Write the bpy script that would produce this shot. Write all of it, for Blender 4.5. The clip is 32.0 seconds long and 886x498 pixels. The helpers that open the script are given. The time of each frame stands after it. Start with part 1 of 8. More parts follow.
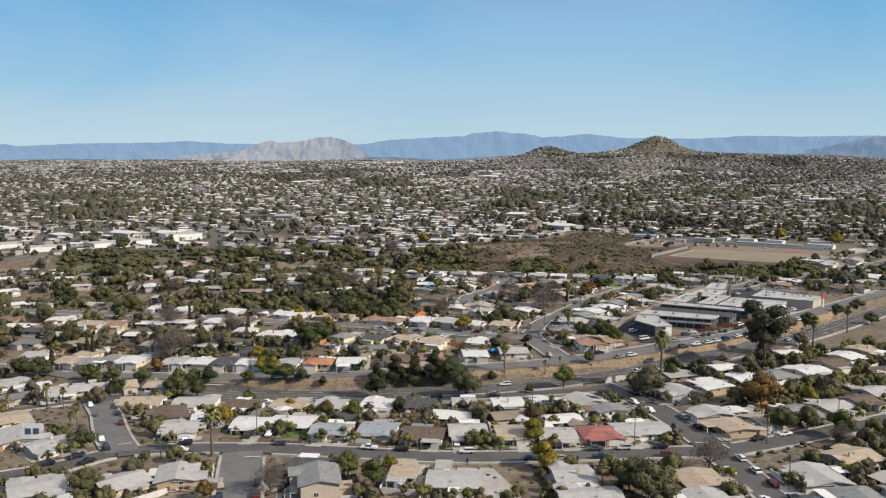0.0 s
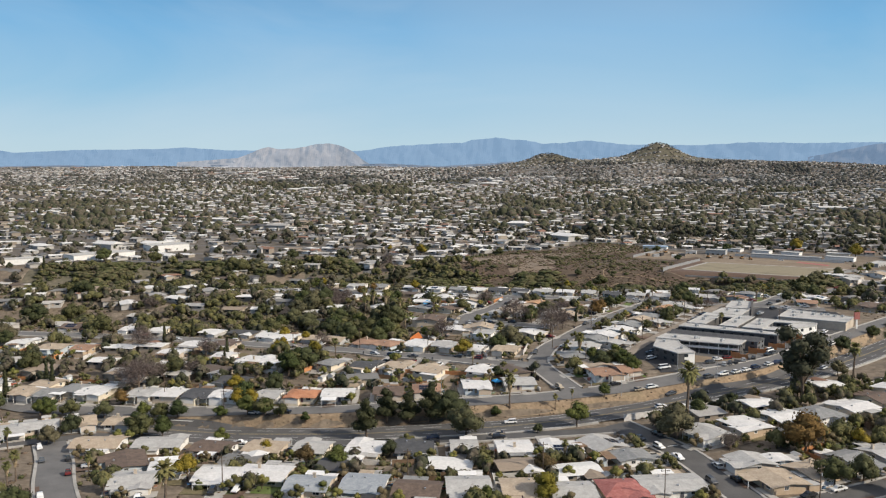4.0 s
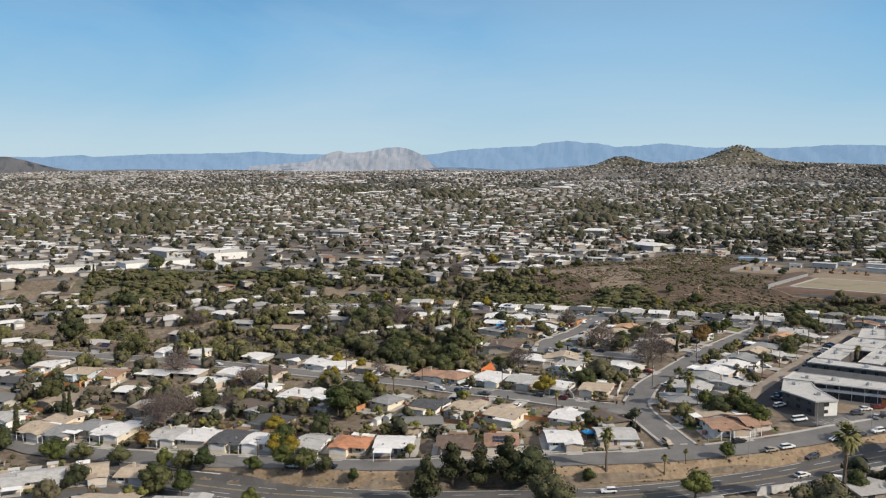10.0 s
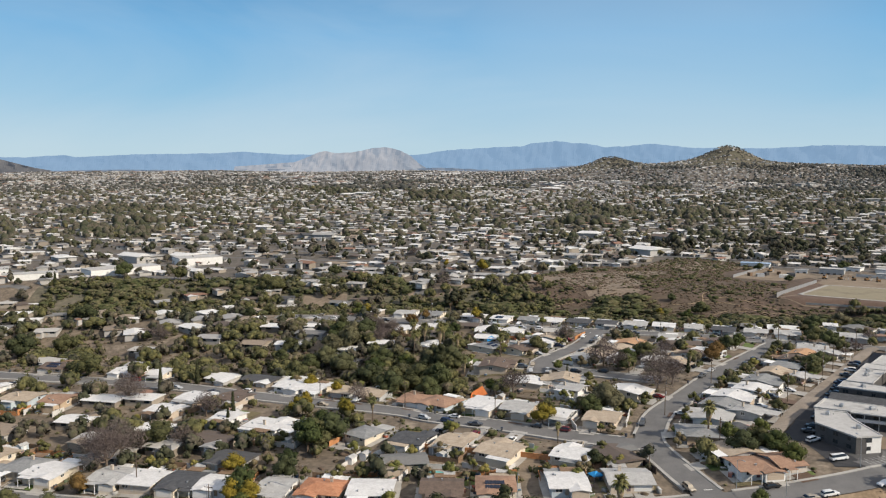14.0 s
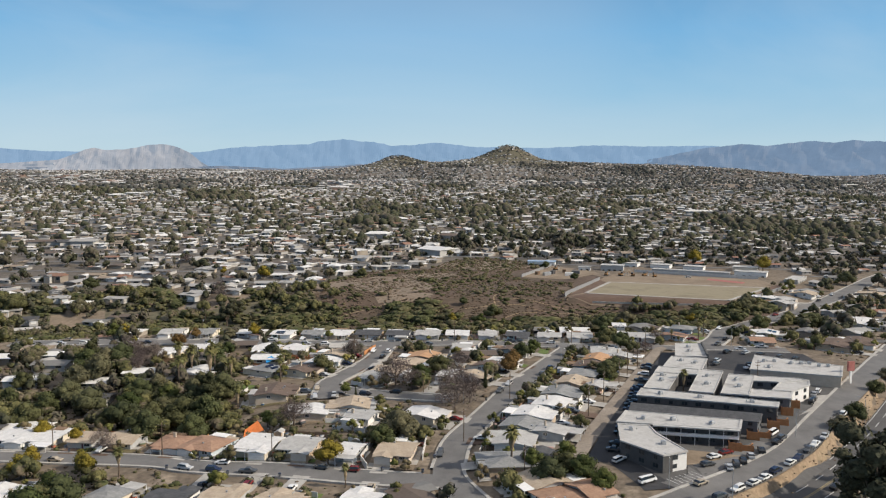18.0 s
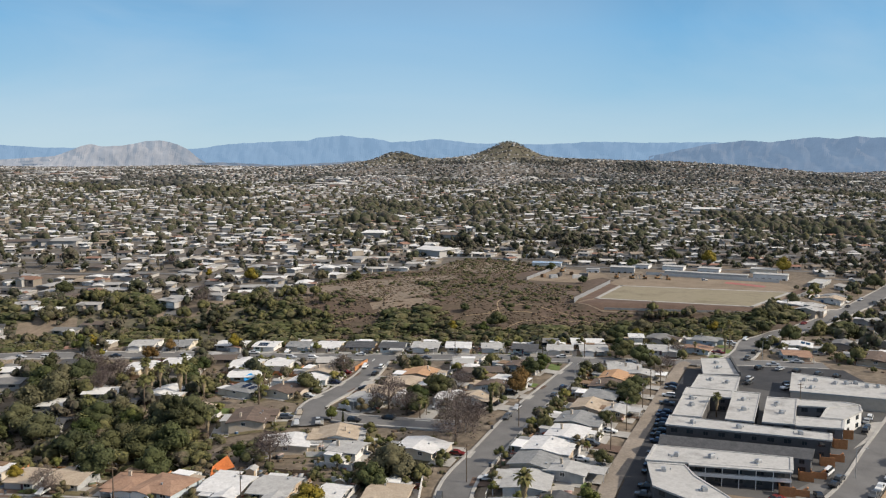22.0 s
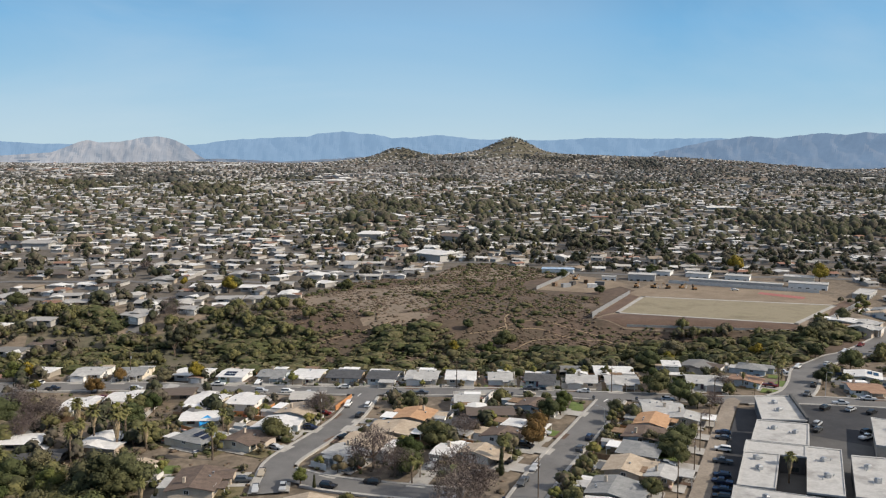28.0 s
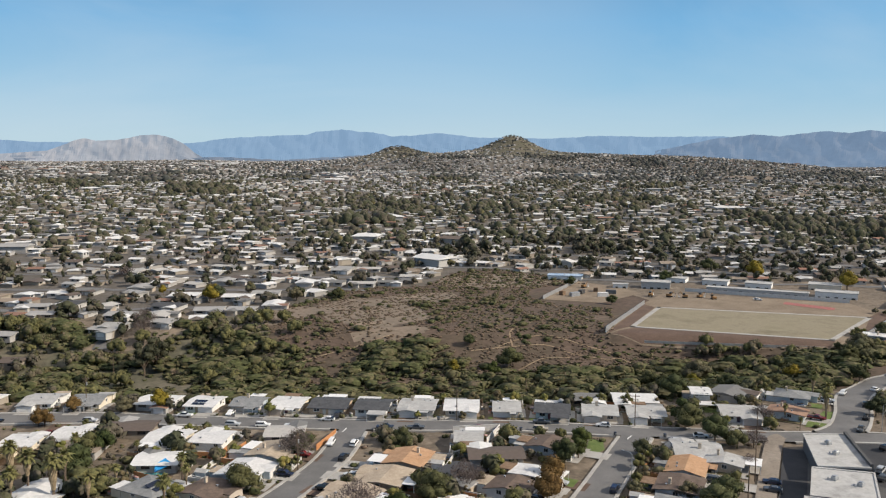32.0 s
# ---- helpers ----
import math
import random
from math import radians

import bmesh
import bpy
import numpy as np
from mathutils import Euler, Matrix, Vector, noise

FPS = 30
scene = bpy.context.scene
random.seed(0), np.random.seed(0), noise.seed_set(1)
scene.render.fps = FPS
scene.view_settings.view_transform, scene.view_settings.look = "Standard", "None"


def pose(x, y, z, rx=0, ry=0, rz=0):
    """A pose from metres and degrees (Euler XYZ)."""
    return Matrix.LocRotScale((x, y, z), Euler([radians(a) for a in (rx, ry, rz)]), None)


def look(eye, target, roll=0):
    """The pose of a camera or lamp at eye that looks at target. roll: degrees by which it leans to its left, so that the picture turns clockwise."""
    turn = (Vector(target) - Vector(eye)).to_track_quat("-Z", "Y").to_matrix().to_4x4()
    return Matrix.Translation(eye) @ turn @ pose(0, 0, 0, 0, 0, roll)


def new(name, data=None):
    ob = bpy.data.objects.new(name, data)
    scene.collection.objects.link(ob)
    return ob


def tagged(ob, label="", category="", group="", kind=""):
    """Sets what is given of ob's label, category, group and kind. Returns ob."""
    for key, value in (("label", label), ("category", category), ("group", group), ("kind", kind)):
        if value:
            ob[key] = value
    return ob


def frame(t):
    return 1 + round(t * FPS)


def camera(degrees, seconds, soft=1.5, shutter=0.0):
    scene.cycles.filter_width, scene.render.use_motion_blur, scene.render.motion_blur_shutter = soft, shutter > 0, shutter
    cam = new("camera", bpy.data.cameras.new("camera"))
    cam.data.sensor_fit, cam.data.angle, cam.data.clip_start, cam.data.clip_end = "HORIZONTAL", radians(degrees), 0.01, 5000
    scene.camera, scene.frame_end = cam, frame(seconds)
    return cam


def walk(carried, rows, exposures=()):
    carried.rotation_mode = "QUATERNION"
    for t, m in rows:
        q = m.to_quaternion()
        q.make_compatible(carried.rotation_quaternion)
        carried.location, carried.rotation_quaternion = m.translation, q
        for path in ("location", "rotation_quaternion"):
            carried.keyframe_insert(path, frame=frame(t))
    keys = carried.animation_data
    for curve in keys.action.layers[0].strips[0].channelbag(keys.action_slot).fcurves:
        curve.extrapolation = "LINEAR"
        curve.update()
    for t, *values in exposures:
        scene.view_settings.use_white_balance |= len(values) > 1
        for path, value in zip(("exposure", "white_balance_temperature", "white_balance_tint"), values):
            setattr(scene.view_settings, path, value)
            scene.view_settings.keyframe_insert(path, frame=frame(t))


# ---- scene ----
cam = camera(56.9, 32.0, soft=1.2)
PATH = [
    (0, (-4.733, -3.497, 96.649), (-4.48, -1.524, 96.435), -0.0),
    (1, (-3.006, 5.957, 96.986), (-2.755, 7.93, 96.775), -0.0),
    (2, (-1.44, 15.418, 97.218), (-1.19, 17.392, 97.013), -0.0),
    (2.5, (-0.767, 20.143, 97.301), (-0.516, 22.117, 97.097), -0.0),
    (4.5, (1.479, 39.14, 97.617), (1.733, 41.114, 97.421), 0.0),
    (5, (1.892, 43.984, 97.708), (2.129, 45.961, 97.514), 0.0),
    (5.5, (2.224, 48.904, 97.786), (2.381, 50.889, 97.593), -0.1),
    (6, (2.543, 53.814, 97.826), (2.63, 55.803, 97.633), 0.0),
    (7, (3.111, 63.544, 97.791), (3.197, 65.533, 97.599), -0.0),
    (8, (3.582, 73.207, 97.642), (3.669, 75.196, 97.452), 0.0),
    (9, (4.065, 82.912, 97.388), (4.153, 84.901, 97.199), 0.0),
    (10, (4.712, 92.788, 97.063), (4.799, 94.777, 96.874), 0.0),
    (11, (5.357, 102.569, 96.806), (5.444, 104.558, 96.618), 0.1),
    (12, (5.855, 111.959, 96.776), (5.942, 113.948, 96.587), 0.2),
    (13, (6.447, 121.162, 96.942), (6.534, 123.151, 96.756), -0.1),
    (14, (7.474, 130.639, 97.115), (7.59, 132.627, 96.927), -0.0),
    (14.5, (8.228, 135.566, 97.157), (8.405, 137.549, 96.968), -0.0),
    (15, (9.174, 140.562, 97.167), (9.538, 142.519, 96.979), -0.0),
    (15.5, (10.374, 145.378, 97.186), (10.925, 147.291, 96.997), -0.1),
    (17.5, (15.923, 163.484, 97.425), (16.539, 165.377, 97.233), -0.0),
    (18, (17.319, 167.863, 97.486), (17.934, 169.756, 97.294), -0.0),
    (19, (20.108, 176.529, 97.501), (20.723, 178.423, 97.309), -0.1),
    (20, (23.017, 185.368, 97.371), (23.632, 187.261, 97.177), -0.0),
    (21, (26.012, 194.298, 97.142), (26.626, 196.192, 96.946), 0.0),
    (22, (28.978, 203.178, 96.944), (29.593, 205.07, 96.744), 0.0),
    (23, (31.974, 211.974, 96.917), (32.587, 213.867, 96.716), -0.0),
    (24, (35.145, 220.826, 97.001), (35.758, 222.719, 96.798), -0.0),
    (25, (38.355, 229.801, 97.093), (38.965, 231.694, 96.888), -0.1),
    (25.5, (39.914, 234.299, 97.121), (40.524, 236.192, 96.916), -0.0),
    (27.5, (46.059, 252.349, 97.186), (46.67, 254.242, 96.978), -0.0),
    (28, (47.489, 256.909, 97.22), (48.099, 258.802, 97.011), 0.0),
    (29, (50.3, 266.046, 97.319), (50.91, 267.939, 97.11), 0.0),
    (30, (53.322, 275.144, 97.394), (53.932, 277.037, 97.184), 0.0),
    (31, (56.48, 284.111, 97.485), (57.09, 286.004, 97.272), 0.0),
    (32, (59.644, 292.847, 97.691), (60.254, 294.739, 97.478), 0.0),
]
walk(cam, [(t, look(eye, target, roll)) for t, eye, target, roll in PATH])

# ---------------------------------------------------------------- light
SUN_AZ, SUN_EL = radians(122), radians(33)
world = bpy.data.worlds.new("sky")
scene.world = world
world.use_nodes = True
wn, wl = world.node_tree.nodes, world.node_tree.links
sky = wn.new("ShaderNodeTexSky")
sky.sky_type = "NISHITA"
sky.sun_disc = False
sky.sun_elevation, sky.sun_rotation = SUN_EL, SUN_AZ
sky.altitude, sky.air_density, sky.dust_density, sky.ozone_density = 150, 1.0, 0.0, 2.0
# the clear blue above paling towards the horizon, with thin cirrus drawn out across it
wco = wn.new("ShaderNodeTexCoord")
wsep = wn.new("ShaderNodeSeparateXYZ")
wgrad = wn.new("ShaderNodeValToRGB")
for e, (p, c) in zip([wgrad.color_ramp.elements[0], wgrad.color_ramp.elements[1]] + [wgrad.color_ramp.elements.new(q) for q in (0.03, 0.09, 0.16, 0.30, 0.5)],
                     ((0.0, (0.53, 0.70, 0.78)), (1.0, (0.012, 0.042, 0.14)), (0.03, (0.49, 0.68, 0.79)), (0.09, (0.32, 0.58, 0.79)), (0.16, (0.20, 0.48, 0.77)), (0.30, (0.065, 0.20, 0.44)), (0.5, (0.026, 0.085, 0.24)))):
    e.position, e.color = p, (*c, 1)
wl.new(wco.outputs["Generated"], wsep.inputs["Vector"])
wl.new(wsep.outputs["Z"], wgrad.inputs["Fac"])
wscale = wn.new("ShaderNodeMixRGB")
wscale.blend_type = "MULTIPLY"
wscale.inputs["Fac"].default_value = 1.0
wscale.inputs["Color2"].default_value = (9.4, 9.45, 9.6, 1)
wl.new(wgrad.outputs["Color"], wscale.inputs["Color1"])
wblend = wn.new("ShaderNodeMixRGB")
wblend.inputs["Fac"].default_value = 0.95
wl.new(sky.outputs["Color"], wblend.inputs["Color1"])
wl.new(wscale.outputs["Color"], wblend.inputs["Color2"])
wmap = wn.new("ShaderNodeMapping")
wmap.inputs["Scale"].default_value = (1.2, 1.6, 5.0)
wmap.inputs["Rotation"].default_value = (0.25, 0.35, 0.5)
wno = wn.new("ShaderNodeTexNoise")
wno.inputs["Scale"].default_value, wno.inputs["Detail"].default_value, wno.inputs["Roughness"].default_value = 1.3, 6, 0.55
wno.inputs["Distortion"].default_value = 0.6
wramp = wn.new("ShaderNodeValToRGB")
wramp.color_ramp.elements[0].position, wramp.color_ramp.elements[1].position = 0.45, 0.8
wramp.color_ramp.elements[1].color = (0.3, 0.3, 0.3, 1)
wmix = wn.new("ShaderNodeMixRGB")
wmix.inputs["Color2"].default_value = (6.8, 7.6, 8.2, 1)
wl.new(wco.outputs["Generated"], wmap.inputs["Vector"])
wl.new(wmap.outputs["Vector"], wno.inputs["Vector"])
wl.new(wno.outputs["Fac"], wramp.inputs["Fac"])
# a broad veil of thin cloud fanning up over the peak
wdot = wn.new("ShaderNodeVectorMath")
wdot.operation = "DOT_PRODUCT"
wdot.inputs[1].default_value = (0.29, 0.936, 0.20)
wveil = wn.new("ShaderNodeMapRange")
wveil.interpolation_type = "SMOOTHSTEP"
wveil.inputs["From Min"].default_value, wveil.inputs["From Max"].default_value = 0.955, 1.0
wveil.inputs["To Max"].default_value = 0.34
wl.new(wco.outputs["Generated"], wdot.inputs[0])
wl.new(wdot.outputs["Value"], wveil.inputs["Value"])
wvm = wn.new("ShaderNodeMath")
wvm.operation = "MULTIPLY"
wl.new(wno.outputs["Fac"], wvm.inputs[0])
wl.new(wveil.outputs["Result"], wvm.inputs[1])
wmax = wn.new("ShaderNodeMath")
wmax.operation = "MAXIMUM"
wl.new(wramp.outputs["Color"], wmax.inputs[0])
wl.new(wvm.outputs["Value"], wmax.inputs[1])
wl.new(wmax.outputs["Value"], wmix.inputs["Fac"])
wl.new(wblend.outputs["Color"], wmix.inputs["Color1"])
wl.new(wmix.outputs["Color"], wn["Background"].inputs["Color"])
wn["Background"].inputs["Strength"].default_value = 0.1

sun = new("sun", bpy.data.lights.new("sun", "SUN"))
sun.data.energy, sun.data.angle, sun.data.color = 4.9, radians(0.53), (1.0, 0.895, 0.755)
sun.matrix_world = look((math.sin(SUN_AZ) * math.cos(SUN_EL) * 500, math.cos(SUN_AZ) * math.cos(SUN_EL) * 500, math.sin(SUN_EL) * 500), (0, 0, 0))
scene.view_settings.exposure = 0.0


# ---------------------------------------------------------------- materials
def material(name, colors, scale=0.6, rough=0.85, bump=0.0, bump_scale=8.0, fine=0.0, rnd="", metal=0.0, spec=0.3, positions=None, depth=0.1):
    """Noise between colours in metres; fine: grain on top; rnd: 'object' or 'island' picks from the ramp by piece."""
    m = bpy.data.materials.new(name)
    m.use_nodes = True
    n, l = m.node_tree.nodes, m.node_tree.links
    b = n["Principled BSDF"]
    b.inputs["Roughness"].default_value, b.inputs["Metallic"].default_value = rough, metal
    b.inputs["Specular IOR Level"].default_value = spec
    geo = n.new("ShaderNodeNewGeometry")
    tex = n.new("ShaderNodeTexNoise")
    tex.inputs["Scale"].default_value, tex.inputs["Detail"].default_value, tex.inputs["Roughness"].default_value = scale, 6, 0.65
    l.new(geo.outputs["Position"], tex.inputs["Vector"])
    ramp = n.new("ShaderNodeValToRGB")
    e = ramp.color_ramp.elements
    while len(e) < len(colors):
        e.new(0.5)
    for i, c in enumerate(colors):
        e[i].position = positions[i] if positions else (i / max(1, len(colors) - 1) if rnd else 0.32 + 0.36 * i / max(1, len(colors) - 1))
        e[i].color = (*c, 1)
    if len(colors) == 1:
        e[0].color = e[1].color = (*colors[0], 1)
    if rnd:
        if rnd == "object":
            src = n.new("ShaderNodeObjectInfo").outputs["Random"]
        else:
            src = geo.outputs["Random Per Island"]
        if positions:
            ramp.color_ramp.interpolation = "CONSTANT"
        l.new(src, ramp.inputs["Fac"])
    else:
        l.new(tex.outputs["Fac"], ramp.inputs["Fac"])
    out = ramp.outputs["Color"]
    if fine or rnd:
        tex2 = n.new("ShaderNodeTexNoise")
        tex2.inputs["Scale"].default_value, tex2.inputs["Detail"].default_value = bump_scale * 0.35, 5
        l.new(geo.outputs["Position"], tex2.inputs["Vector"])
        mr = n.new("ShaderNodeMapRange")
        mr.inputs["From Min"].default_value, mr.inputs["From Max"].default_value = 0.3, 0.7
        f = fine or 0.12
        mr.inputs["To Min"].default_value, mr.inputs["To Max"].default_value = 1 - f, 1 + f
        l.new(tex2.outputs["Fac"], mr.inputs["Value"])
        mul = n.new("ShaderNodeMixRGB")
        mul.blend_type = "MULTIPLY"
        mul.inputs["Fac"].default_value = 1.0
        l.new(out, mul.inputs["Color1"])
        l.new(mr.outputs["Result"], mul.inputs["Color2"])
        out = mul.outputs["Color"]
    l.new(out, b.inputs["Base Color"])
    if bump:
        tex3 = n.new("ShaderNodeTexNoise")
        tex3.inputs["Scale"].default_value, tex3.inputs["Detail"].default_value = bump_scale, 4
        l.new(geo.outputs["Position"], tex3.inputs["Vector"])
        bp = n.new("ShaderNodeBump")
        bp.inputs["Strength"].default_value, bp.inputs["Distance"].default_value = bump, depth
        l.new(tex3.outputs["Fac"], bp.inputs["Height"])
        l.new(bp.outputs["Normal"], b.inputs["Normal"])
    return m


ROOF = {
    "wh": material("white composition roof", [(0.534, 0.522, 0.505), (0.673, 0.661, 0.644)], 0.5, 0.8, 0.3, 5, 0.10),
    "lg": material("light grey shingle roof", [(0.33, 0.322, 0.308), (0.455, 0.447, 0.43)], 0.5, 0.9, 0.4, 6, 0.12),
    "gr": material("grey shingle roof", [(0.185, 0.19, 0.19), (0.28, 0.28, 0.275)], 0.6, 0.9, 0.5, 6, 0.14),
    "dk": material("charcoal shingle roof", [(0.055, 0.058, 0.062), (0.10, 0.10, 0.105)], 0.6, 0.9, 0.5, 6, 0.14),
    "bl": material("blue-grey shingle roof", [(0.24, 0.265, 0.29), (0.35, 0.37, 0.39)], 0.6, 0.9, 0.5, 6, 0.12),
    "tn": material("tan shingle roof", [(0.34, 0.27, 0.20), (0.46, 0.38, 0.29)], 0.5, 0.9, 0.5, 6, 0.14),
    "br": material("brown shingle roof", [(0.10, 0.075, 0.06), (0.17, 0.125, 0.10)], 0.6, 0.9, 0.5, 6, 0.14),
    "rb": material("reddish brown shingle roof", [(0.25, 0.15, 0.10), (0.36, 0.23, 0.16)], 0.6, 0.9, 0.5, 6, 0.14),
    "rd": material("red tile roof", [(0.284, 0.095, 0.084), (0.387, 0.162, 0.140)], 0.6, 0.8, 0.6, 4, 0.14),
    "og": material("orange clay tile roof", [(0.370, 0.158, 0.081), (0.484, 0.242, 0.138)], 0.6, 0.8, 0.6, 4, 0.14),
    "og2": material("rust tan roof", [(0.38, 0.22, 0.12), (0.48, 0.30, 0.18)], 0.5, 0.9, 0.5, 6, 0.14),
}
ROOF_WORDS = {"wh": "white composition", "lg": "light grey shingle", "gr": "grey shingle", "dk": "charcoal shingle", "bl": "blue-grey shingle", "tn": "tan shingle",
              "br": "dark brown shingle", "rb": "reddish brown shingle", "rd": "red tile", "og": "orange clay tile", "og2": "rust tan"}
WALL = [
    ("white", material("white stucco", [(0.66, 0.65, 0.62), (0.78, 0.77, 0.74)], 0.7, 0.9, 0.2, 12, 0.06)),
    ("cream", material("cream stucco", [(0.60, 0.53, 0.42), (0.70, 0.63, 0.51)], 0.7, 0.9, 0.2, 12, 0.06)),
    ("beige", material("beige stucco", [(0.46, 0.39, 0.31), (0.55, 0.47, 0.38)], 0.7, 0.9, 0.2, 12, 0.06)),
    ("grey", material("grey stucco", [(0.34, 0.345, 0.34), (0.44, 0.44, 0.43)], 0.7, 0.9, 0.2, 12, 0.06)),
    ("pale blue", material("pale blue stucco", [(0.42, 0.48, 0.52), (0.52, 0.58, 0.61)], 0.7, 0.9, 0.2, 12, 0.06)),
    ("tan", material("tan stucco", [(0.42, 0.32, 0.22), (0.50, 0.39, 0.28)], 0.7, 0.9, 0.2, 12, 0.06)),
]
M_TRIM = material("white painted trim", [(0.70, 0.69, 0.67), (0.80, 0.79, 0.77)], 1.5, 0.6, 0, 8, 0.04)
M_FRAME = material("dark bronze window frame", [(0.06, 0.057, 0.054), (0.10, 0.095, 0.09)], 1.5, 0.5, 0, 8, 0.05)
M_DOOR = material("painted front door", [(0.22, 0.05, 0.04), (0.08, 0.09, 0.12), (0.30, 0.22, 0.14), (0.6, 0.6, 0.58)], 1, 0.5, 0, 6, 0.05, "object")
M_GARAGE = material("painted garage door", [(0.60, 0.58, 0.54), (0.75, 0.74, 0.72), (0.45, 0.36, 0.27), (0.70, 0.69, 0.66)], 1, 0.6, 0, 6, 0.05, "object")
M_GLASS = material("dark window glass", [(0.02, 0.025, 0.03), (0.04, 0.05, 0.055)], 0.3, 0.08, 0, 8, 0, spec=0.6)
M_SOLAR = material("solar panel", [(0.012, 0.016, 0.03), (0.02, 0.026, 0.045)], 1.5, 0.18, 0, 8, 0, spec=0.5)
M_MAINROAD = material("main road asphalt", [(0.080, 0.078, 0.077), (0.115, 0.112, 0.11)], 0.12, 0.92, 0.2, 10, 0.10)
M_ASPHALT = material("worn asphalt", [(0.125, 0.122, 0.119), (0.18, 0.175, 0.17)], 0.12, 0.92, 0.2, 10, 0.10)
M_ASPHALT2 = material("dark sealed asphalt", [(0.035, 0.036, 0.04), (0.06, 0.06, 0.063)], 0.15, 0.9, 0.2, 10, 0.12)
M_CONCRETE = material("concrete paving", [(0.31, 0.295, 0.27), (0.44, 0.42, 0.39)], 0.25, 0.9, 0.2, 10, 0.08)
M_PAINT = material("white road paint", [(0.55, 0.55, 0.53), (0.7, 0.7, 0.68)], 0.8, 0.8)
M_YELLOW = material("yellow road paint", [(0.34, 0.27, 0.13), (0.42, 0.33, 0.16)], 0.8, 0.8)
M_ALLEY = material("dusty alley", [(0.20, 0.168, 0.135), (0.29, 0.248, 0.205)], 0.15, 0.95, 0.3, 4, 0.14)
M_DIRT = material("bare tan dirt", [(0.185, 0.142, 0.099), (0.27, 0.214, 0.155)], 0.08, 0.95, 0.4, 3, 0.14)
M_BANK = material("dry grass bank", [(0.17, 0.122, 0.078), (0.285, 0.21, 0.138), (0.22, 0.175, 0.11)], 0.14, 0.95, 0.6, 3, 0.2)
M_FIELD = material("dry sports turf", [(0.185, 0.158, 0.104), (0.262, 0.226, 0.156), (0.215, 0.188, 0.122)], 0.05, 0.95, 0.3, 3, 0.10)
M_REDEARTH = material("reddish earth", [(0.105, 0.070, 0.052), (0.150, 0.102, 0.077)], 0.1, 0.95, 0.4, 3, 0.12)
M_LAWN = material("green lawn", [(0.09, 0.13, 0.035), (0.15, 0.19, 0.06)], 0.4, 0.95, 0.5, 8, 0.18)
M_DRYLAWN = material("dry olive grass", [(0.10, 0.088, 0.045), (0.17, 0.142, 0.08), (0.13, 0.118, 0.058)], 0.3, 0.95, 0.5, 5, 0.2)
M_CLUTTER = material("mixed painted yard things", [(0.5, 0.49, 0.47), (0.08, 0.09, 0.10), (0.22, 0.15, 0.09), (0.05, 0.12, 0.22), (0.30, 0.29, 0.27), (0.10, 0.13, 0.07), (0.35, 0.10, 0.06), (0.6, 0.58, 0.55)], 1, 0.7, 0, 6, 0.08, "island")
M_WOOD = material("weathered fence wood", [(0.16, 0.10, 0.06), (0.26, 0.18, 0.12)], 1.2, 0.9, 0.3, 10, 0.15)
M_DARKWOOD = material("dark stained fence boards", [(0.035, 0.028, 0.022), (0.065, 0.05, 0.04)], 1.2, 0.85, 0.3, 10, 0.15)
M_SAIL = material("orange sail cloth", [(0.55, 0.15, 0.04), (0.66, 0.21, 0.06)], 1.0, 0.7, 0.2, 6, 0.08)
M_REDWOOD = material("orange stained wood", [(0.42, 0.19, 0.08), (0.52, 0.25, 0.11)], 1.2, 0.8, 0.3, 10, 0.12)
M_BLOCK = material("painted block wall", [(0.52, 0.50, 0.47), (0.64, 0.62, 0.59)], 0.8, 0.9, 0.3, 8, 0.08)
M_POLE = material("creosoted pole wood", [(0.09, 0.065, 0.045), (0.15, 0.11, 0.08)], 2, 0.9, 0.3, 14, 0.12)
M_STEEL = material("galvanised steel", [(0.38, 0.39, 0.40), (0.48, 0.49, 0.5)], 2, 0.45, 0, 8, 0.05, metal=0.6)
M_BARK = material("bark", [(0.10, 0.075, 0.055), (0.19, 0.145, 0.11)], 3, 0.95, 0.6, 10, 0.2)
M_POOL = material("pool water", [(0.10, 0.42, 0.42), (0.16, 0.52, 0.5)], 0.8, 0.05, 0.1, 2, 0, spec=0.6)
M_TARP = material("bright blue tarp", [(0.02, 0.24, 0.55), (0.04, 0.33, 0.68)], 2, 0.5, 0.3, 6, 0.1)
M_CHARCOAL = material("charcoal stucco", [(0.075, 0.073, 0.072), (0.105, 0.102, 0.10)], 0.6, 0.9, 0.2, 12, 0.08)
M_BLUEGREY = material("slate blue stucco", [(0.115, 0.12, 0.125), (0.155, 0.16, 0.165)], 0.6, 0.9, 0.2, 12, 0.08)
M_FLATROOF = material("white flat roof membrane", [(0.30, 0.29, 0.275), (0.46, 0.45, 0.43), (0.37, 0.355, 0.335)], 0.16, 0.85, 0.1, 4, 0.08)
M_BLUEROOF = material("blue metal roof", [(0.18, 0.30, 0.46), (0.52, 0.60, 0.68)], 0.2, 0.6, 0, 6, 0.05)
M_CARGLASS = material("car glass", [(0.012, 0.014, 0.016), (0.03, 0.033, 0.036)], 0.4, 0.06, 0, 8, 0, spec=0.7)
M_MACHINE = material("worn yellow machine paint", [(0.22, 0.12, 0.05), (0.30, 0.17, 0.07)], 1.5, 0.6, 0, 8, 0.12)
M_TYRE = material("tyre rubber", [(0.012, 0.012, 0.012), (0.03, 0.03, 0.03)], 2, 0.9)
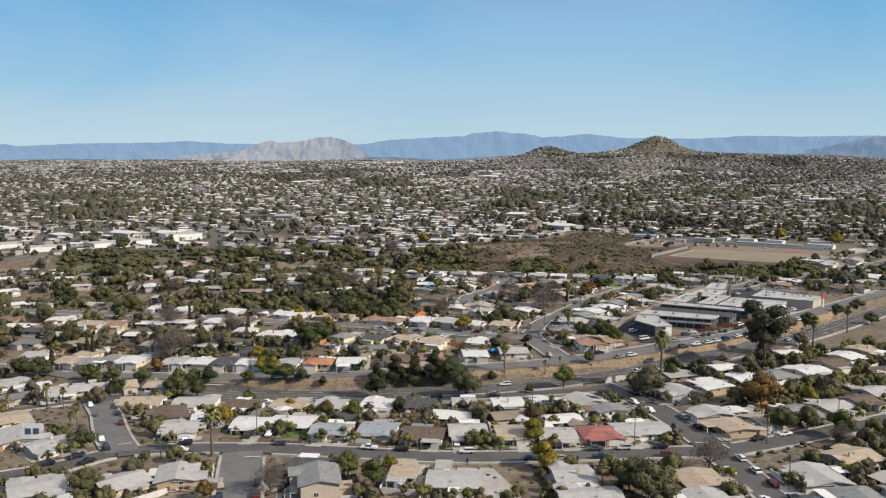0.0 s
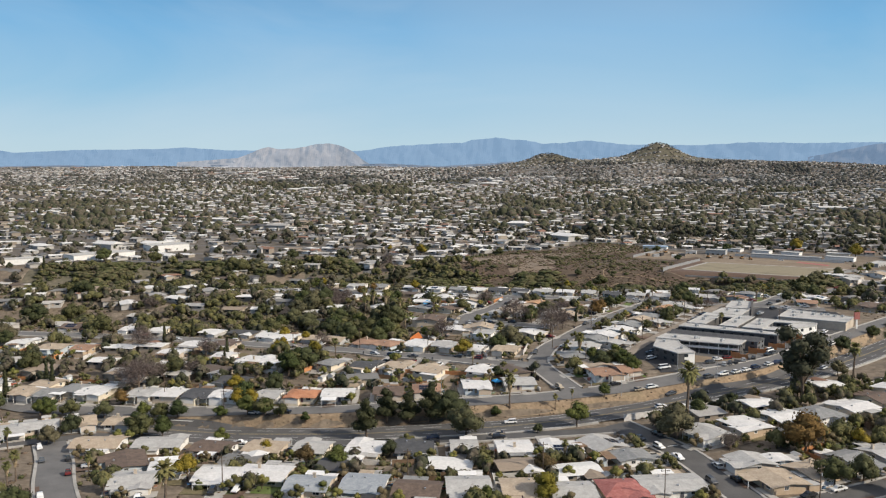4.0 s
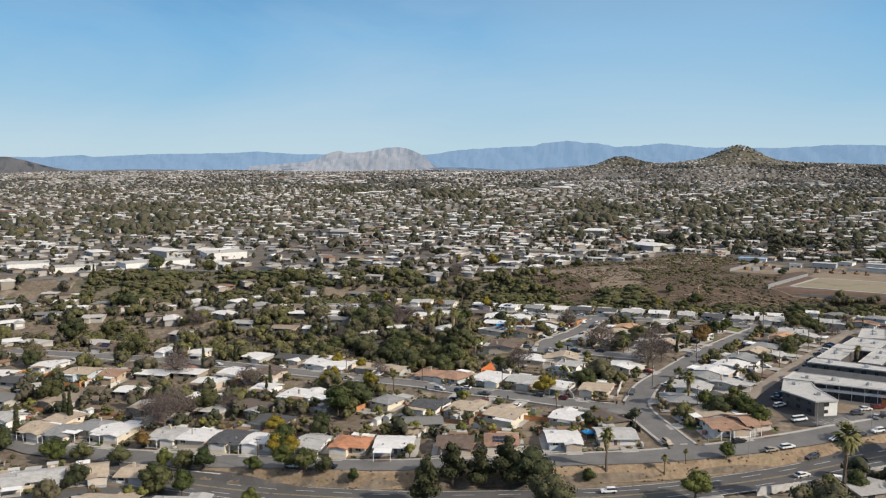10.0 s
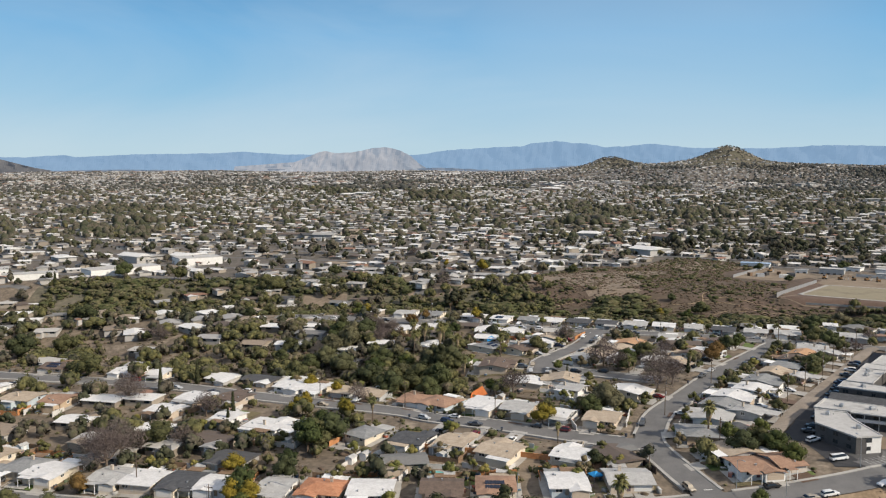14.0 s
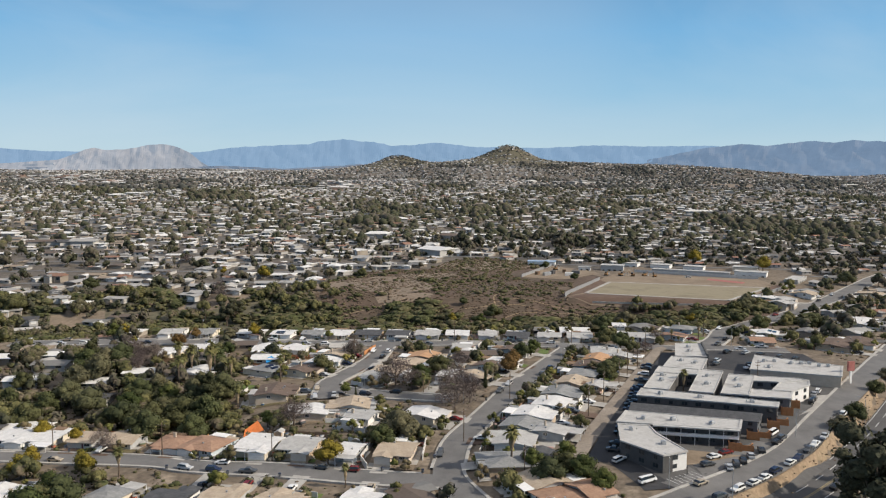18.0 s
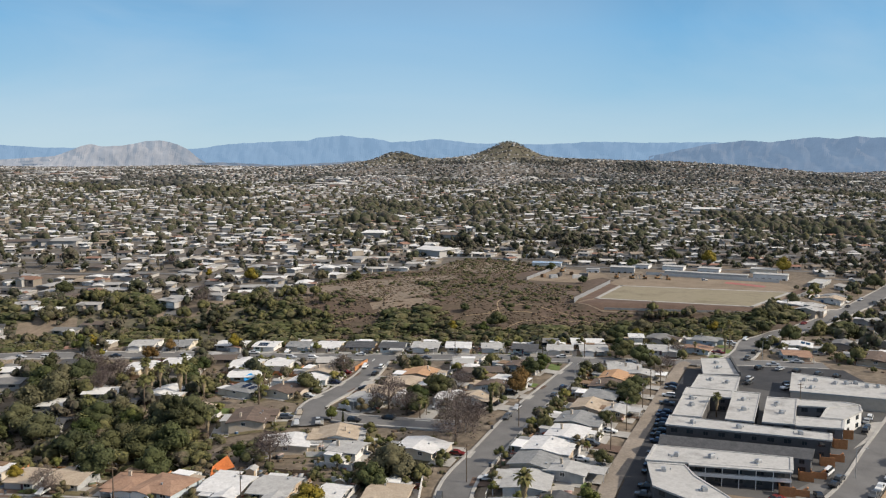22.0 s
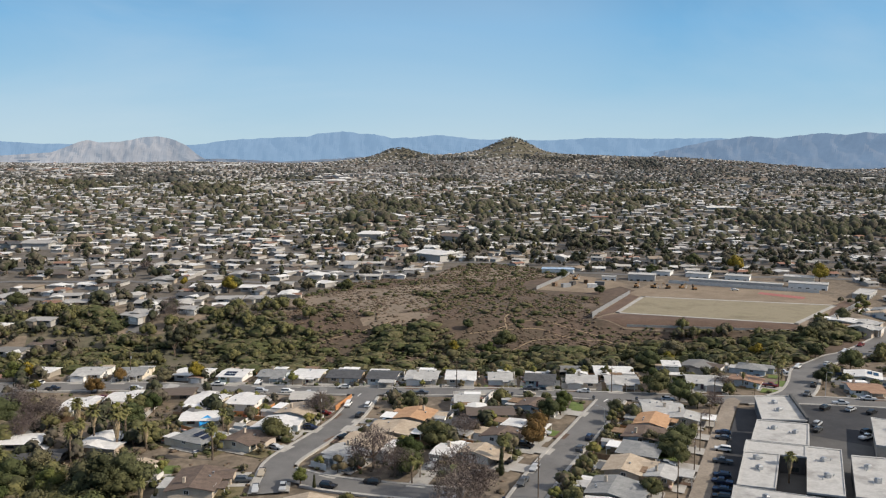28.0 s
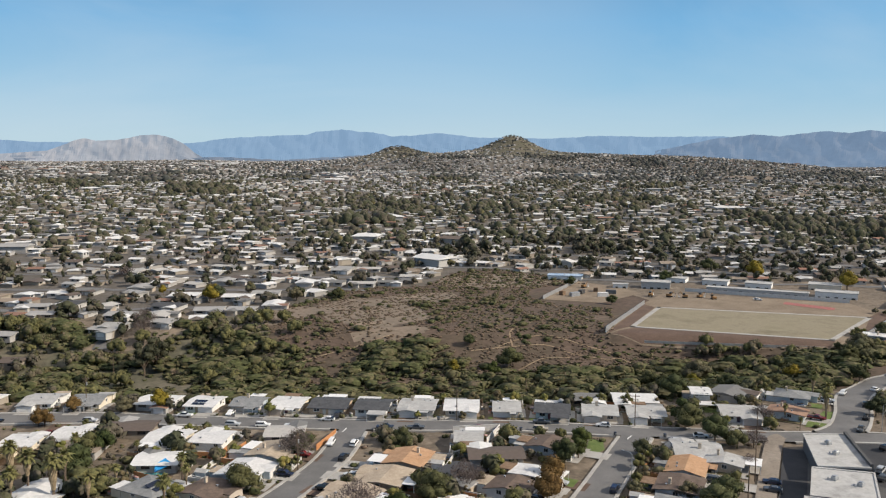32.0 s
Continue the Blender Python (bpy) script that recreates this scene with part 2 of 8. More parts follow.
CAR = [(w, material(w + " car paint", [c, tuple(min(1, v * 1.08) for v in c)], 0.5, 0.25, 0, 8, 0.02, spec=0.6)) for w, c in (
    ("white", (0.72, 0.72, 0.71)), ("black", (0.015, 0.015, 0.017)), ("silver", (0.40, 0.41, 0.42)), ("dark grey", (0.075, 0.08, 0.085)),
    ("dark red", (0.15, 0.018, 0.016)), ("navy blue", (0.018, 0.026, 0.055)), ("white", (0.66, 0.66, 0.64)), ("black", (0.02, 0.02, 0.022)), ("tan", (0.36, 0.31, 0.24)))]


def leaf(name, colors, rough=0.75):
    m = material(name, colors, 0.3, rough, 0.55, 2.6, 0.40, "object", spec=0.12, depth=0.4)
    return m


LEAF = {
    "oak": leaf("dark olive foliage", [(0.042, 0.049, 0.022), (0.095, 0.092, 0.040), (0.056, 0.067, 0.027), (0.120, 0.105, 0.064), (0.070, 0.081, 0.031), (0.046, 0.052, 0.027)]),
    "green": leaf("green foliage", [(0.046, 0.060, 0.020), (0.105, 0.115, 0.034), (0.070, 0.085, 0.026), (0.038, 0.050, 0.020)]),
    "yellow": leaf("yellow-green foliage", [(0.150, 0.130, 0.022), (0.22, 0.165, 0.025), (0.115, 0.115, 0.028)]),
    "autumn": leaf("rusty autumn foliage", [(0.112, 0.068, 0.026), (0.145, 0.090, 0.032), (0.089, 0.065, 0.032)]),
    "pine": leaf("dark pine needles", [(0.039, 0.043, 0.021), (0.058, 0.060, 0.028)]),
    "cypress": leaf("cypress foliage", [(0.039, 0.045, 0.022), (0.055, 0.057, 0.028)]),
    "euc": leaf("grey-green eucalyptus foliage", [(0.055, 0.057, 0.035), (0.075, 0.075, 0.045)]),
    "palm": leaf("palm fronds", [(0.115, 0.118, 0.045), (0.165, 0.15, 0.06)]),
    "bare": material("grey bare twigs", [(0.109, 0.084, 0.076), (0.143, 0.115, 0.102), (0.119, 0.092, 0.086)], 0.3, 0.9, 0, 3, 0.25, "object"),
}
M_SKIRT = material("dry palm skirt", [(0.22, 0.17, 0.105), (0.32, 0.25, 0.16)], 1, 0.95, 0.4, 6, 0.2)
M_GARDEN = [material("garden foliage", c_, 0.12, 0.85, 0.55, 2.4, 0.38, spec=0.12, depth=0.4) for c_ in (
    [(0.052, 0.051, 0.022), (0.108, 0.101, 0.041), (0.079, 0.083, 0.032)], [(0.075, 0.083, 0.026), (0.136, 0.134, 0.041), (0.186, 0.152, 0.048)], [(0.072, 0.063, 0.034), (0.143, 0.113, 0.066), (0.100, 0.097, 0.039)])]
M_BRUSH = material("chaparral foliage", [(0.052, 0.056, 0.027), (0.085, 0.090, 0.040), (0.064, 0.073, 0.031), (0.125, 0.108, 0.060), (0.078, 0.085, 0.038), (0.150, 0.114, 0.080)], 0.10, 0.9, 0.5, 2.2, 0.35, spec=0.12, depth=0.4)
M_WOODS = material("gully tree foliage", [(0.050, 0.053, 0.027), (0.092, 0.092, 0.042), (0.140, 0.128, 0.054), (0.061, 0.066, 0.030), (0.155, 0.126, 0.090), (0.102, 0.103, 0.042)], 0.085, 0.9, 0.5, 2.2, 0.38, spec=0.12, depth=0.4)
M_MIDTREE = material("garden tree foliage", [(0.044, 0.047, 0.031), (0.069, 0.070, 0.041), (0.051, 0.057, 0.034), (0.106, 0.090, 0.070), (0.073, 0.075, 0.042), (0.122, 0.103, 0.048)], 0.06, 0.9, 0.5, 2.2, 0.38, spec=0.12, depth=0.4)
# air haze mixed into the leaf colours of the farthest trees, paler and greyer
M_FARTREE_HAZY = material("distant haze-greyed foliage", [(0.046, 0.050, 0.044), (0.064, 0.066, 0.056), (0.054, 0.057, 0.050), (0.080, 0.078, 0.064), (0.096, 0.084, 0.076), (0.050, 0.053, 0.047), (0.104, 0.093, 0.067)], 0.3, 0.9, 0, 1.5, 0.3, "island")
M_DRYBRUSH = material("dry grey-brown scrub", [(0.086, 0.064, 0.048), (0.138, 0.099, 0.075), (0.106, 0.085, 0.057), (0.162, 0.115, 0.086), (0.079, 0.071, 0.044)], 0.08, 0.95, 0.5, 2.2, 0.3, spec=0.1, depth=0.3)
M_FARROOF_B = material("distant brown and grey roofs", [(0.54, 0.525, 0.50), (0.31, 0.30, 0.28), (0.18, 0.175, 0.17), (0.26, 0.212, 0.165), (0.14, 0.11, 0.09), (0.42, 0.395, 0.36), (0.27, 0.15, 0.105), (0.085, 0.085, 0.087)],
                       0.3, 0.85, 0, 3, 0.1, "island", positions=(0, 0.28, 0.46, 0.57, 0.69, 0.78, 0.92, 0.97))
M_FARROOF = material("distant mixed roofs", [(0.62, 0.61, 0.59), (0.33, 0.32, 0.307), (0.175, 0.172, 0.165), (0.27, 0.217, 0.166), (0.12, 0.095, 0.08), (0.42, 0.40, 0.37), (0.24, 0.14, 0.10), (0.62, 0.61, 0.59), (0.075, 0.075, 0.078)],
                     0.3, 0.85, 0, 3, 0.1, "island", positions=(0, 0.22, 0.38, 0.52, 0.62, 0.72, 0.82, 0.86, 0.95))
M_FARWALL = material("distant mixed stucco", [(0.44, 0.425, 0.40), (0.34, 0.30, 0.245), (0.26, 0.222, 0.18), (0.38, 0.363, 0.34)], 0.3, 0.9, 0, 3, 0.08, "island", positions=(0, 0.4, 0.6, 0.75))


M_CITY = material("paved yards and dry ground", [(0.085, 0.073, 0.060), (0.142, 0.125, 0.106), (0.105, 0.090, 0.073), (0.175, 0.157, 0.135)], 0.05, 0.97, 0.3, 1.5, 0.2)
M_CANYON = material("dry canyon floor", [(0.076, 0.056, 0.041), (0.118, 0.083, 0.062), (0.090, 0.069, 0.048), (0.142, 0.105, 0.079)], 0.03, 0.97, 0.4, 1.2, 0.22)
M_HILL = material("scrub-grown hillside", [(0.084, 0.080, 0.055), (0.140, 0.122, 0.088), (0.102, 0.096, 0.065), (0.178, 0.148, 0.110)], 0.02, 0.97, 0.4, 1.0, 0.25)
M_BARE = material("bare grey-tan slope", [(0.155, 0.122, 0.092), (0.215, 0.168, 0.125), (0.175, 0.142, 0.108), (0.265, 0.205, 0.148)], 0.035, 0.97, 0.4, 1.4, 0.18)


def ground_material():
    m = material("dry suburban ground", [(0.102, 0.081, 0.060), (0.200, 0.160, 0.118), (0.132, 0.106, 0.080), (0.280, 0.229, 0.174)], 0.06, 0.97, 0.5, 1.5, 0.25)
    return m


M_GROUND = ground_material()


# ---------------------------------------------------------------- helpers of this place
def mesh_from(name, verts, faces, mats, idx=None):
    me = bpy.data.meshes.new(name)
    me.from_pydata([tuple(v) for v in verts], [], faces)
    for m in mats if isinstance(mats, (list, tuple)) else [mats]:
        me.materials.append(m)
    if idx is not None:
        me.polygons.foreach_set("material_index", idx)
    me.update()
    return me


def put(name, me, parent=None, m=None, label=""):
    ob = new(name, me)
    if parent is not None:
        ob.parent = parent
    if m is not None:
        ob.matrix_basis = m
    if label:
        ob["label"] = label
    return ob


def boxes(*specs):
    """Vertices and faces of boxes (x0, y0, z0, x1, y1, z1)."""
    v, f = [], []
    for x0, y0, z0, x1, y1, z1 in specs:
        k = len(v)
        v += [(x0, y0, z0), (x1, y0, z0), (x1, y1, z0), (x0, y1, z0), (x0, y0, z1), (x1, y0, z1), (x1, y1, z1), (x0, y1, z1)]
        f += [(k, k + 3, k + 2, k + 1), (k + 4, k + 5, k + 6, k + 7), (k, k + 1, k + 5, k + 4), (k + 1, k + 2, k + 6, k + 5), (k + 2, k + 3, k + 7, k + 6), (k + 3, k, k + 4, k + 7)]
    return v, f


def bevelled(me, width):
    bm = bmesh.new()
    bm.from_mesh(me)
    bmesh.ops.bevel(bm, geom=bm.edges[:], offset=width, segments=1, affect="EDGES", clamp_overlap=True)
    bm.to_mesh(me)
    bm.free()
    return me


def thing(name, m, label, category, group=""):
    ob = new(name)
    ob.empty_display_size = 0.5
    ob.matrix_basis = m
    return tagged(ob, label, category, group)


def tube(path, radii, n=7):
    """A tapered tube along a path."""
    v, f = [], []
    for i, (p, r) in enumerate(zip(path, radii)):
        d = Vector(path[min(i + 1, len(path) - 1)]) - Vector(path[max(i - 1, 0)])
        q = d.to_track_quat("Z", "Y")
        for k in range(n):
            a = 2 * math.pi * k / n
            v.append(tuple(Vector(p) + q @ Vector((math.cos(a) * r, math.sin(a) * r, 0))))
    for i in range(len(path) - 1):
        for k in range(n):
            a, b = i * n + k, i * n + (k + 1) % n
            f.append((a, b, b + n, a + n))
    f.append(tuple(range(len(v) - n, len(v))))
    return v, f


# ---------------------------------------------------------------- terrain
def sm(a, b, v):
    u = min(1.0, max(0.0, (v - a) / (b - a)))
    return u * u * (3 - 2 * u)


def prof(v, pts):
    if v <= pts[0][0]:
        return pts[0][1]
    for (a, p), (b, q) in zip(pts, pts[1:]):
        if v <= b:
            return p + (q - p) * (v - a) / (b - a)
    return pts[-1][1]


# heights along the main line of flight, and the cross slope
BASE = ((180, 7), (290, 7.5), (340, 10), (410, 13), (480, 15), (570, 15.5), (625, 19), (900, 21), (1500, 30), (2800, 60), (4300, 97), (6000, 100))
SLOPE = ((250, 0.0), (300, 0.02), (350, 0.08), (410, 0.06), (500, 0.03), (600, 0.02), (900, 0.0))
FRONTAGE = ((-300, 432), (-260, 420), (-148, 387.5), (-122, 375.5), (-84, 362.7), (-43, 351.7), (-5, 341), (23, 338), (51, 335.5), (83, 334), (114, 336), (147, 342), (183, 355.5), (220, 380), (269, 413.5), (330, 455), (400, 500))
CANYON = ((-400, 660), (-150, 660), (0, 650), (90, 620), (170, 590), (240, 575), (330, 555))
RIM = ((-240, 740), (-33, 724), (-12, 738), (21, 702), (47, 696), (73, 707), (105, 722), (127, 742), (150, 772), (181, 782), (205, 776), (236, 821), (270, 840), (300, 790), (316, 640), (345, 610))
GULLY = ((-300, 560), (-150, 540), (-60, 505), (0, 480), (30, 455))


def hump(x, y, cx, cy, rx, ry, h):
    return h * math.exp(-((x - cx) / rx) ** 2 - ((y - cy) / ry) ** 2)


def field_uv(x, y):
    """Along and across the sports field, from its middle."""
    c, s = math.cos(math.radians(-29)), math.sin(math.radians(-29))
    return (x - 324) * c + (y - 622) * s, -(x - 324) * s + (y - 622) * c


def upper(x, y):
    u = min(140, max(-150, x)) - 80
    return prof(y, BASE) + prof(y, SLOPE) * u * (1 if u > 0 else 0.75)


def ground(x, y):
    z = upper(x, y)
    edge = prof(x, FRONTAGE)
    v = y - edge
    if v < 0:
        low = upper(x, edge) - 3.6 * sm(-120, -40, x)
        far = sm(-90, -30, v)
        z += (low - z) * (1 - sm(-9.5, -5.6, v)) * far
    if x < 330:
        v = (y - prof(x, CANYON)) / (48 if y > prof(x, CANYON) else 40)
        z -= (13 - 7 * sm(60, 260, x)) * math.exp(-v ** 4) * (1 - sm(270, 320, x))
    if x < 60:
        v = (y - prof(x, GULLY)) / 30
        z -= 7 * math.exp(-v * v) * (1 - sm(10, 55, x))
    if 540 < y < 800 and 200 < x < 450:
        u, v = field_uv(x, y)
        k = (1 - sm(62, 78, abs(u))) * (1 - sm(38, 54, abs(v)))
        k = max(k, 1 - sm(40, 58, math.hypot(x - 292, y - 715)))
        z += (20.0 - z) * k
    if y > 900:
        z += hump(x, y, 1385, 3450, 95, 110, 56) + hump(x, y, 1340, 3480, 210, 180, 26) + hump(x, y, 1500, 3400, 700, 480, 52)
        z += hump(x, y, 915, 3560, 85, 110, 34) + hump(x, y, 880, 3560, 260, 260, 22) + hump(x, y, 2050, 3000, 420, 420, 26)
        z -= hump(x, y, 3000, 4000, 700, 900, 15)
        z += 5 * math.sin(x * 0.006 + 1) * math.sin(y * 0.0045) * sm(900, 1400, y)
        z += (13 * noise.noise(Vector((x * 0.0026, y * 0.0034, 40))) + 5 * noise.noise(Vector((x * 0.007, y * 0.009, 44)))) * sm(950, 1500, y) * (1 - sm(3300, 4000, y))
    return z

ROADS = {
    "s1": ((-140, 222), (-101, 235), (-87, 241), (-74, 251), (-54, 252.6), (-28, 249), (-4, 242.6), (18.6, 236.4), (33, 233.6), (55, 231.8), (76, 230.7), (94, 230), (110, 229)),
    "d1": ((98, 306), (102, 292), (108, 272), (110.8, 240), (110, 208), (110, 170)),
    "right": ((110, 228), (140, 236.3), (182.6, 250.3), (260, 276)),
    "lp": ((-72, 252), (-78, 266), (-83, 280), (-92, 308), (-101, 331)),
    "cu": ((-35, 247), (-34, 233), (-33, 220), (-32, 205), (-31, 180)),
    "low": ((-160, 303), (-134, 319), (-124, 325), (-113, 330), (-103, 333), (-90, 337.5), (-75.8, 335.5), (-58, 333.5), (-38.7, 325.5), (2, 312.5), (21, 307), (48, 304.5), (74.5, 302.5), (90.7, 301), (101, 300)),
    "a1": ((-100, 358), (-75, 347.5), (-52, 340), (-21, 328.5), (7, 320.5), (46, 315.5), (68, 314.5), (107, 318.5), (143, 326.5), (180.4, 339.5), (231, 368), (303, 417)),
    "f1": ((-260, 420), (-148, 387.5), (-122, 375.5), (-84.4, 362.7), (-43.3, 351.7), (-4.7, 341), (22.6, 338), (51.4, 335.5), (83, 334), (113.6, 336), (147, 342), (182.9, 355.5), (219.5, 380), (268.9, 413.5), (330, 455)),
    "j1": ((91.8, 335), (88.9, 353.7), (87, 376.3), (91.5, 389), (99, 402.5), (113, 418), (135, 443.5), (161, 471), (187, 499.5)),
    "h1": ((86.6, 375), (68.5, 385), (45, 400), (19, 414.6), (10.4, 421.5), (-19, 435.7), (-51, 450.7), (-86.4, 467.7), (-131, 481), (-190, 497)),
    "n1": ((-60, 598), (2.4, 581), (37, 570.4), (72, 554), (106, 538), (133, 526), (157, 517), (182, 504.5), (207, 493), (225, 484), (247.7, 476), (275, 462)),
    "w1": ((109, 535), (97.6, 511), (85.5, 495), (73, 480.5), (68.6, 469), (66.5, 460)),
    "e1": ((70.5, 473), (80.5, 462), (91, 454), (105, 444.5), (112, 440.5)),
    "al": ((226, 484), (217.8, 478), (172, 427), (146, 398), (124, 373)),
    "bend": ((240, 480), (250, 484), (263, 495), (280, 512), (303, 524.6), (323, 529), (391, 566), (520, 642)),
}
WIDTH = {"a1": 6.8, "f1": 4.6, "al": 2.4, "bend": 4.8, "e1": 3.6, "d1": 5.0, "h1": 4.0, "low": 3.0, "cu": 6.0, "lp": 5.0}
SEGS = np.array([(*a, *b, WIDTH.get(n, 4.2)) for n, p in ROADS.items() for a, b in zip(p, p[1:])])


def road_gap(x, y):
    """Distance to the nearest road's edge (negative on the road)."""
    d = SEGS[:, 2:4] - SEGS[:, :2]
    u = np.clip(((x - SEGS[:, 0]) * d[:, 0] + (y - SEGS[:, 1]) * d[:, 1]) / (d ** 2).sum(1), 0, 1)
    return float((np.hypot(x - SEGS[:, 0] - u * d[:, 0], y - SEGS[:, 1] - u * d[:, 1]) - SEGS[:, 4]).min())


def spread(lo, a, b, hi, step, grow=1.13, most=42.0):
    mid = list(np.arange(a, b + 0.01, step))
    s, left = step, []
    while (left[-1] if left else a) > lo:
        s = min(most, s * grow)
        left.append((left[-1] if left else a) - s)
    s, right = step, []
    while (right[-1] if right else b) < hi:
        s = min(most, s * grow)
        right.append((right[-1] if right else b) + s)
    return left[::-1] + mid + right


gx, gy = spread(-4700, -170, 420, 4700, 3.0), spread(-900, 190, 790, 4650, 3.0)
gv = []
for y in gy:
    for x in gx:
        z = ground(x, y)
        if -165 < x < 415 and 170 < y < 700:
            g = road_gap(x, y)
            z -= 0.35 * (1 - sm(0.5, 4.0, g))
        gv.append((x, y, z))
nx = len(gx)
gf = [(j * nx + i, j * nx + i + 1, (j + 1) * nx + i + 1, (j + 1) * nx + i) for j in range(len(gy) - 1) for i in range(nx - 1)]
# bare slopes and crumbling banks in the canyon: x, y, half sizes
BARE = ((152, 702, 27, 40), (255, 783, 42, 28), (114, 712, 15, 15), (-10, 732, 17, 16), (40, 690, 22, 9), (190, 735, 22, 16), (150, 655, 18, 8), (-42, 690, 17, 10), (38, 689, 12, 8), (90, 691, 15, 9))


def bare(x, y):
    k = 0.35 * noise.noise(Vector((x * 0.06, y * 0.06, 3.0)))
    return any(((x - a) / c) ** 2 + ((y - b) / d) ** 2 < 1 + k for a, b, c, d in BARE)


canyon_face = []
for q in gf:
    x, y = (gv[q[0]][0] + gv[q[2]][0]) / 2, (gv[q[0]][1] + gv[q[2]][1]) / 2
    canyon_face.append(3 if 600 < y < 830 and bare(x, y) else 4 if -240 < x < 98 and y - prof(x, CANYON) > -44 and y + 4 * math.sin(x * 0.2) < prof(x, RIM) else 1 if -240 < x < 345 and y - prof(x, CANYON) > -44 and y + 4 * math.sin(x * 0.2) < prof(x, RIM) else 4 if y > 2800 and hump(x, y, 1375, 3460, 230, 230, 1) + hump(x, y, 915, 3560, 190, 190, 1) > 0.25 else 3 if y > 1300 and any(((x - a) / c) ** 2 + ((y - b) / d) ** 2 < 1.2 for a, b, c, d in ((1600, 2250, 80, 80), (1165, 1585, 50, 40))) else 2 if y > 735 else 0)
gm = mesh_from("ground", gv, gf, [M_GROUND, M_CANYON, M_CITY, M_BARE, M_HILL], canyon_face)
gm.polygons.foreach_set("use_smooth", [True] * len(gf))
tagged(put("ground", gm), "dry brown earth with sparse grass and bare patches", "ground", kind="structure")


def dense(path, step=3.0):
    """Points along a smoothed polyline, with the direction across."""
    p = [Vector((*q, 0)) for q in path]
    out = []
    for i in range(len(p) - 1):
        a, b, c, d = p[max(i - 1, 0)], p[i], p[i + 1], p[min(i + 2, len(p) - 1)]
        n = max(2, int((c - b).length / step))
        for k in range(n):
            t = k / n
            out.append(0.5 * (2 * b + (c - a) * t + (2 * a - 5 * b + 4 * c - d) * t * t + (3 * b - a - 3 * c + d) * t ** 3))
    out.append(p[-1])
    res = []
    for i, q in enumerate(out):
        t = out[min(i + 1, len(out) - 1)] - out[max(i - 1, 0)]
        t.normalize()
        res.append((q, Vector((-t.y, t.x, 0))))
    return res


def strip(path, offsets, lift, skip=None):
    """A draped ribbon; offsets across with their heights above ground."""
    v, f, last = [], [], None
    for q, n in path:
        row = []
        for o, dz in offsets:
            p = q + n * o
            row.append((p.x, p.y, ground(p.x, p.y) + lift + dz))
        c = q + n * (offsets[0][0] + offsets[-1][0]) / 2
        if skip and skip(c.x, c.y):
            last = None
            continue
        k = len(v)
        v += row
        if last is not None:
            f += [(last + i, last + i + 1, k + i + 1, k + i) for i in range(len(row) - 1)]
        last = k
    return v, [fc[::-1] for fc in f]


def gap_without(name):
    segs = np.array([(*a, *b, WIDTH.get(n, 4.2)) for n, p in ROADS.items() if n != name for a, b in zip(p, p[1:])])

    def test(x, y):
        d = segs[:, 2:4] - segs[:, :2]
        u = np.clip(((x - segs[:, 0]) * d[:, 0] + (y - segs[:, 1]) * d[:, 1]) / (d ** 2).sum(1), 0, 1)
        return float((np.hypot(x - segs[:, 0] - u * d[:, 0], y - segs[:, 1] - u * d[:, 1]) - segs[:, 4]).min()) < 0.3
    return test


ROAD_LABEL = {"a1": "wide grey asphalt main road with lane lines", "al": "narrow dusty dirt alley behind garages"}
for i, (name, pts) in enumerate(ROADS.items()):
    w = WIDTH.get(name, 4.2)
    path = dense(pts)
    lift = 0.05 + 0.012 * i
    offs = [(w * k / 3, 0.02 * (3 - abs(k)) / 3) for k in range(-3, 4)]
    v, f = strip(path, offs, lift)
    tagged(put("road", mesh_from("road", v, f, M_ALLEY if name == "al" else M_MAINROAD if name in ("a1", "s1", "d1", "right", "low") else M_ASPHALT)), ROAD_LABEL.get(name, "grey worn asphalt residential street"), "road", kind="structure")
    if name in ("al",):
        continue
    cut = gap_without(name)
    for side in {"f1": (1,), "a1": (-1,), "low": (-1,)}.get(name, (1, -1)):
        o = [(side * w, 0.0), (side * w, 0.16), (side * (w + 0.15), 0.17), (side * (w + 0.95), 0.17), (side * (w + 0.97), -0.4)]
        if side < 0:
            o = o[::-1]
        v, f = strip(path, o, lift, cut)
        tagged(put("pavement", mesh_from("pavement", v, f, M_CONCRETE)), "pale concrete kerb and pavement along the street", "pavement", kind="structure")
    if name == "a1":
        marks_v, marks_f = [], []
        lines = [(-0.25, M_YELLOW, 0), (0.25, M_YELLOW, 0), (-3.4, M_PAINT, 3), (3.4, M_PAINT, 3), (-6.2, M_PAINT, 0), (6.2, M_PAINT, 0)]
        for off, mat, dash in lines:
            fine_path = dense(pts, 2.0)
            v, f = strip(fine_path, [(off - 0.09, 0), (off + 0.09, 0)], lift + 0.035)
            if dash:
                f = [fc for k, fc in enumerate(f) if k % (2 * dash) < dash]
            tagged(put("road_marking", mesh_from("marking", v, f, mat)), "painted lane line on the asphalt", "road marking", kind="structure")


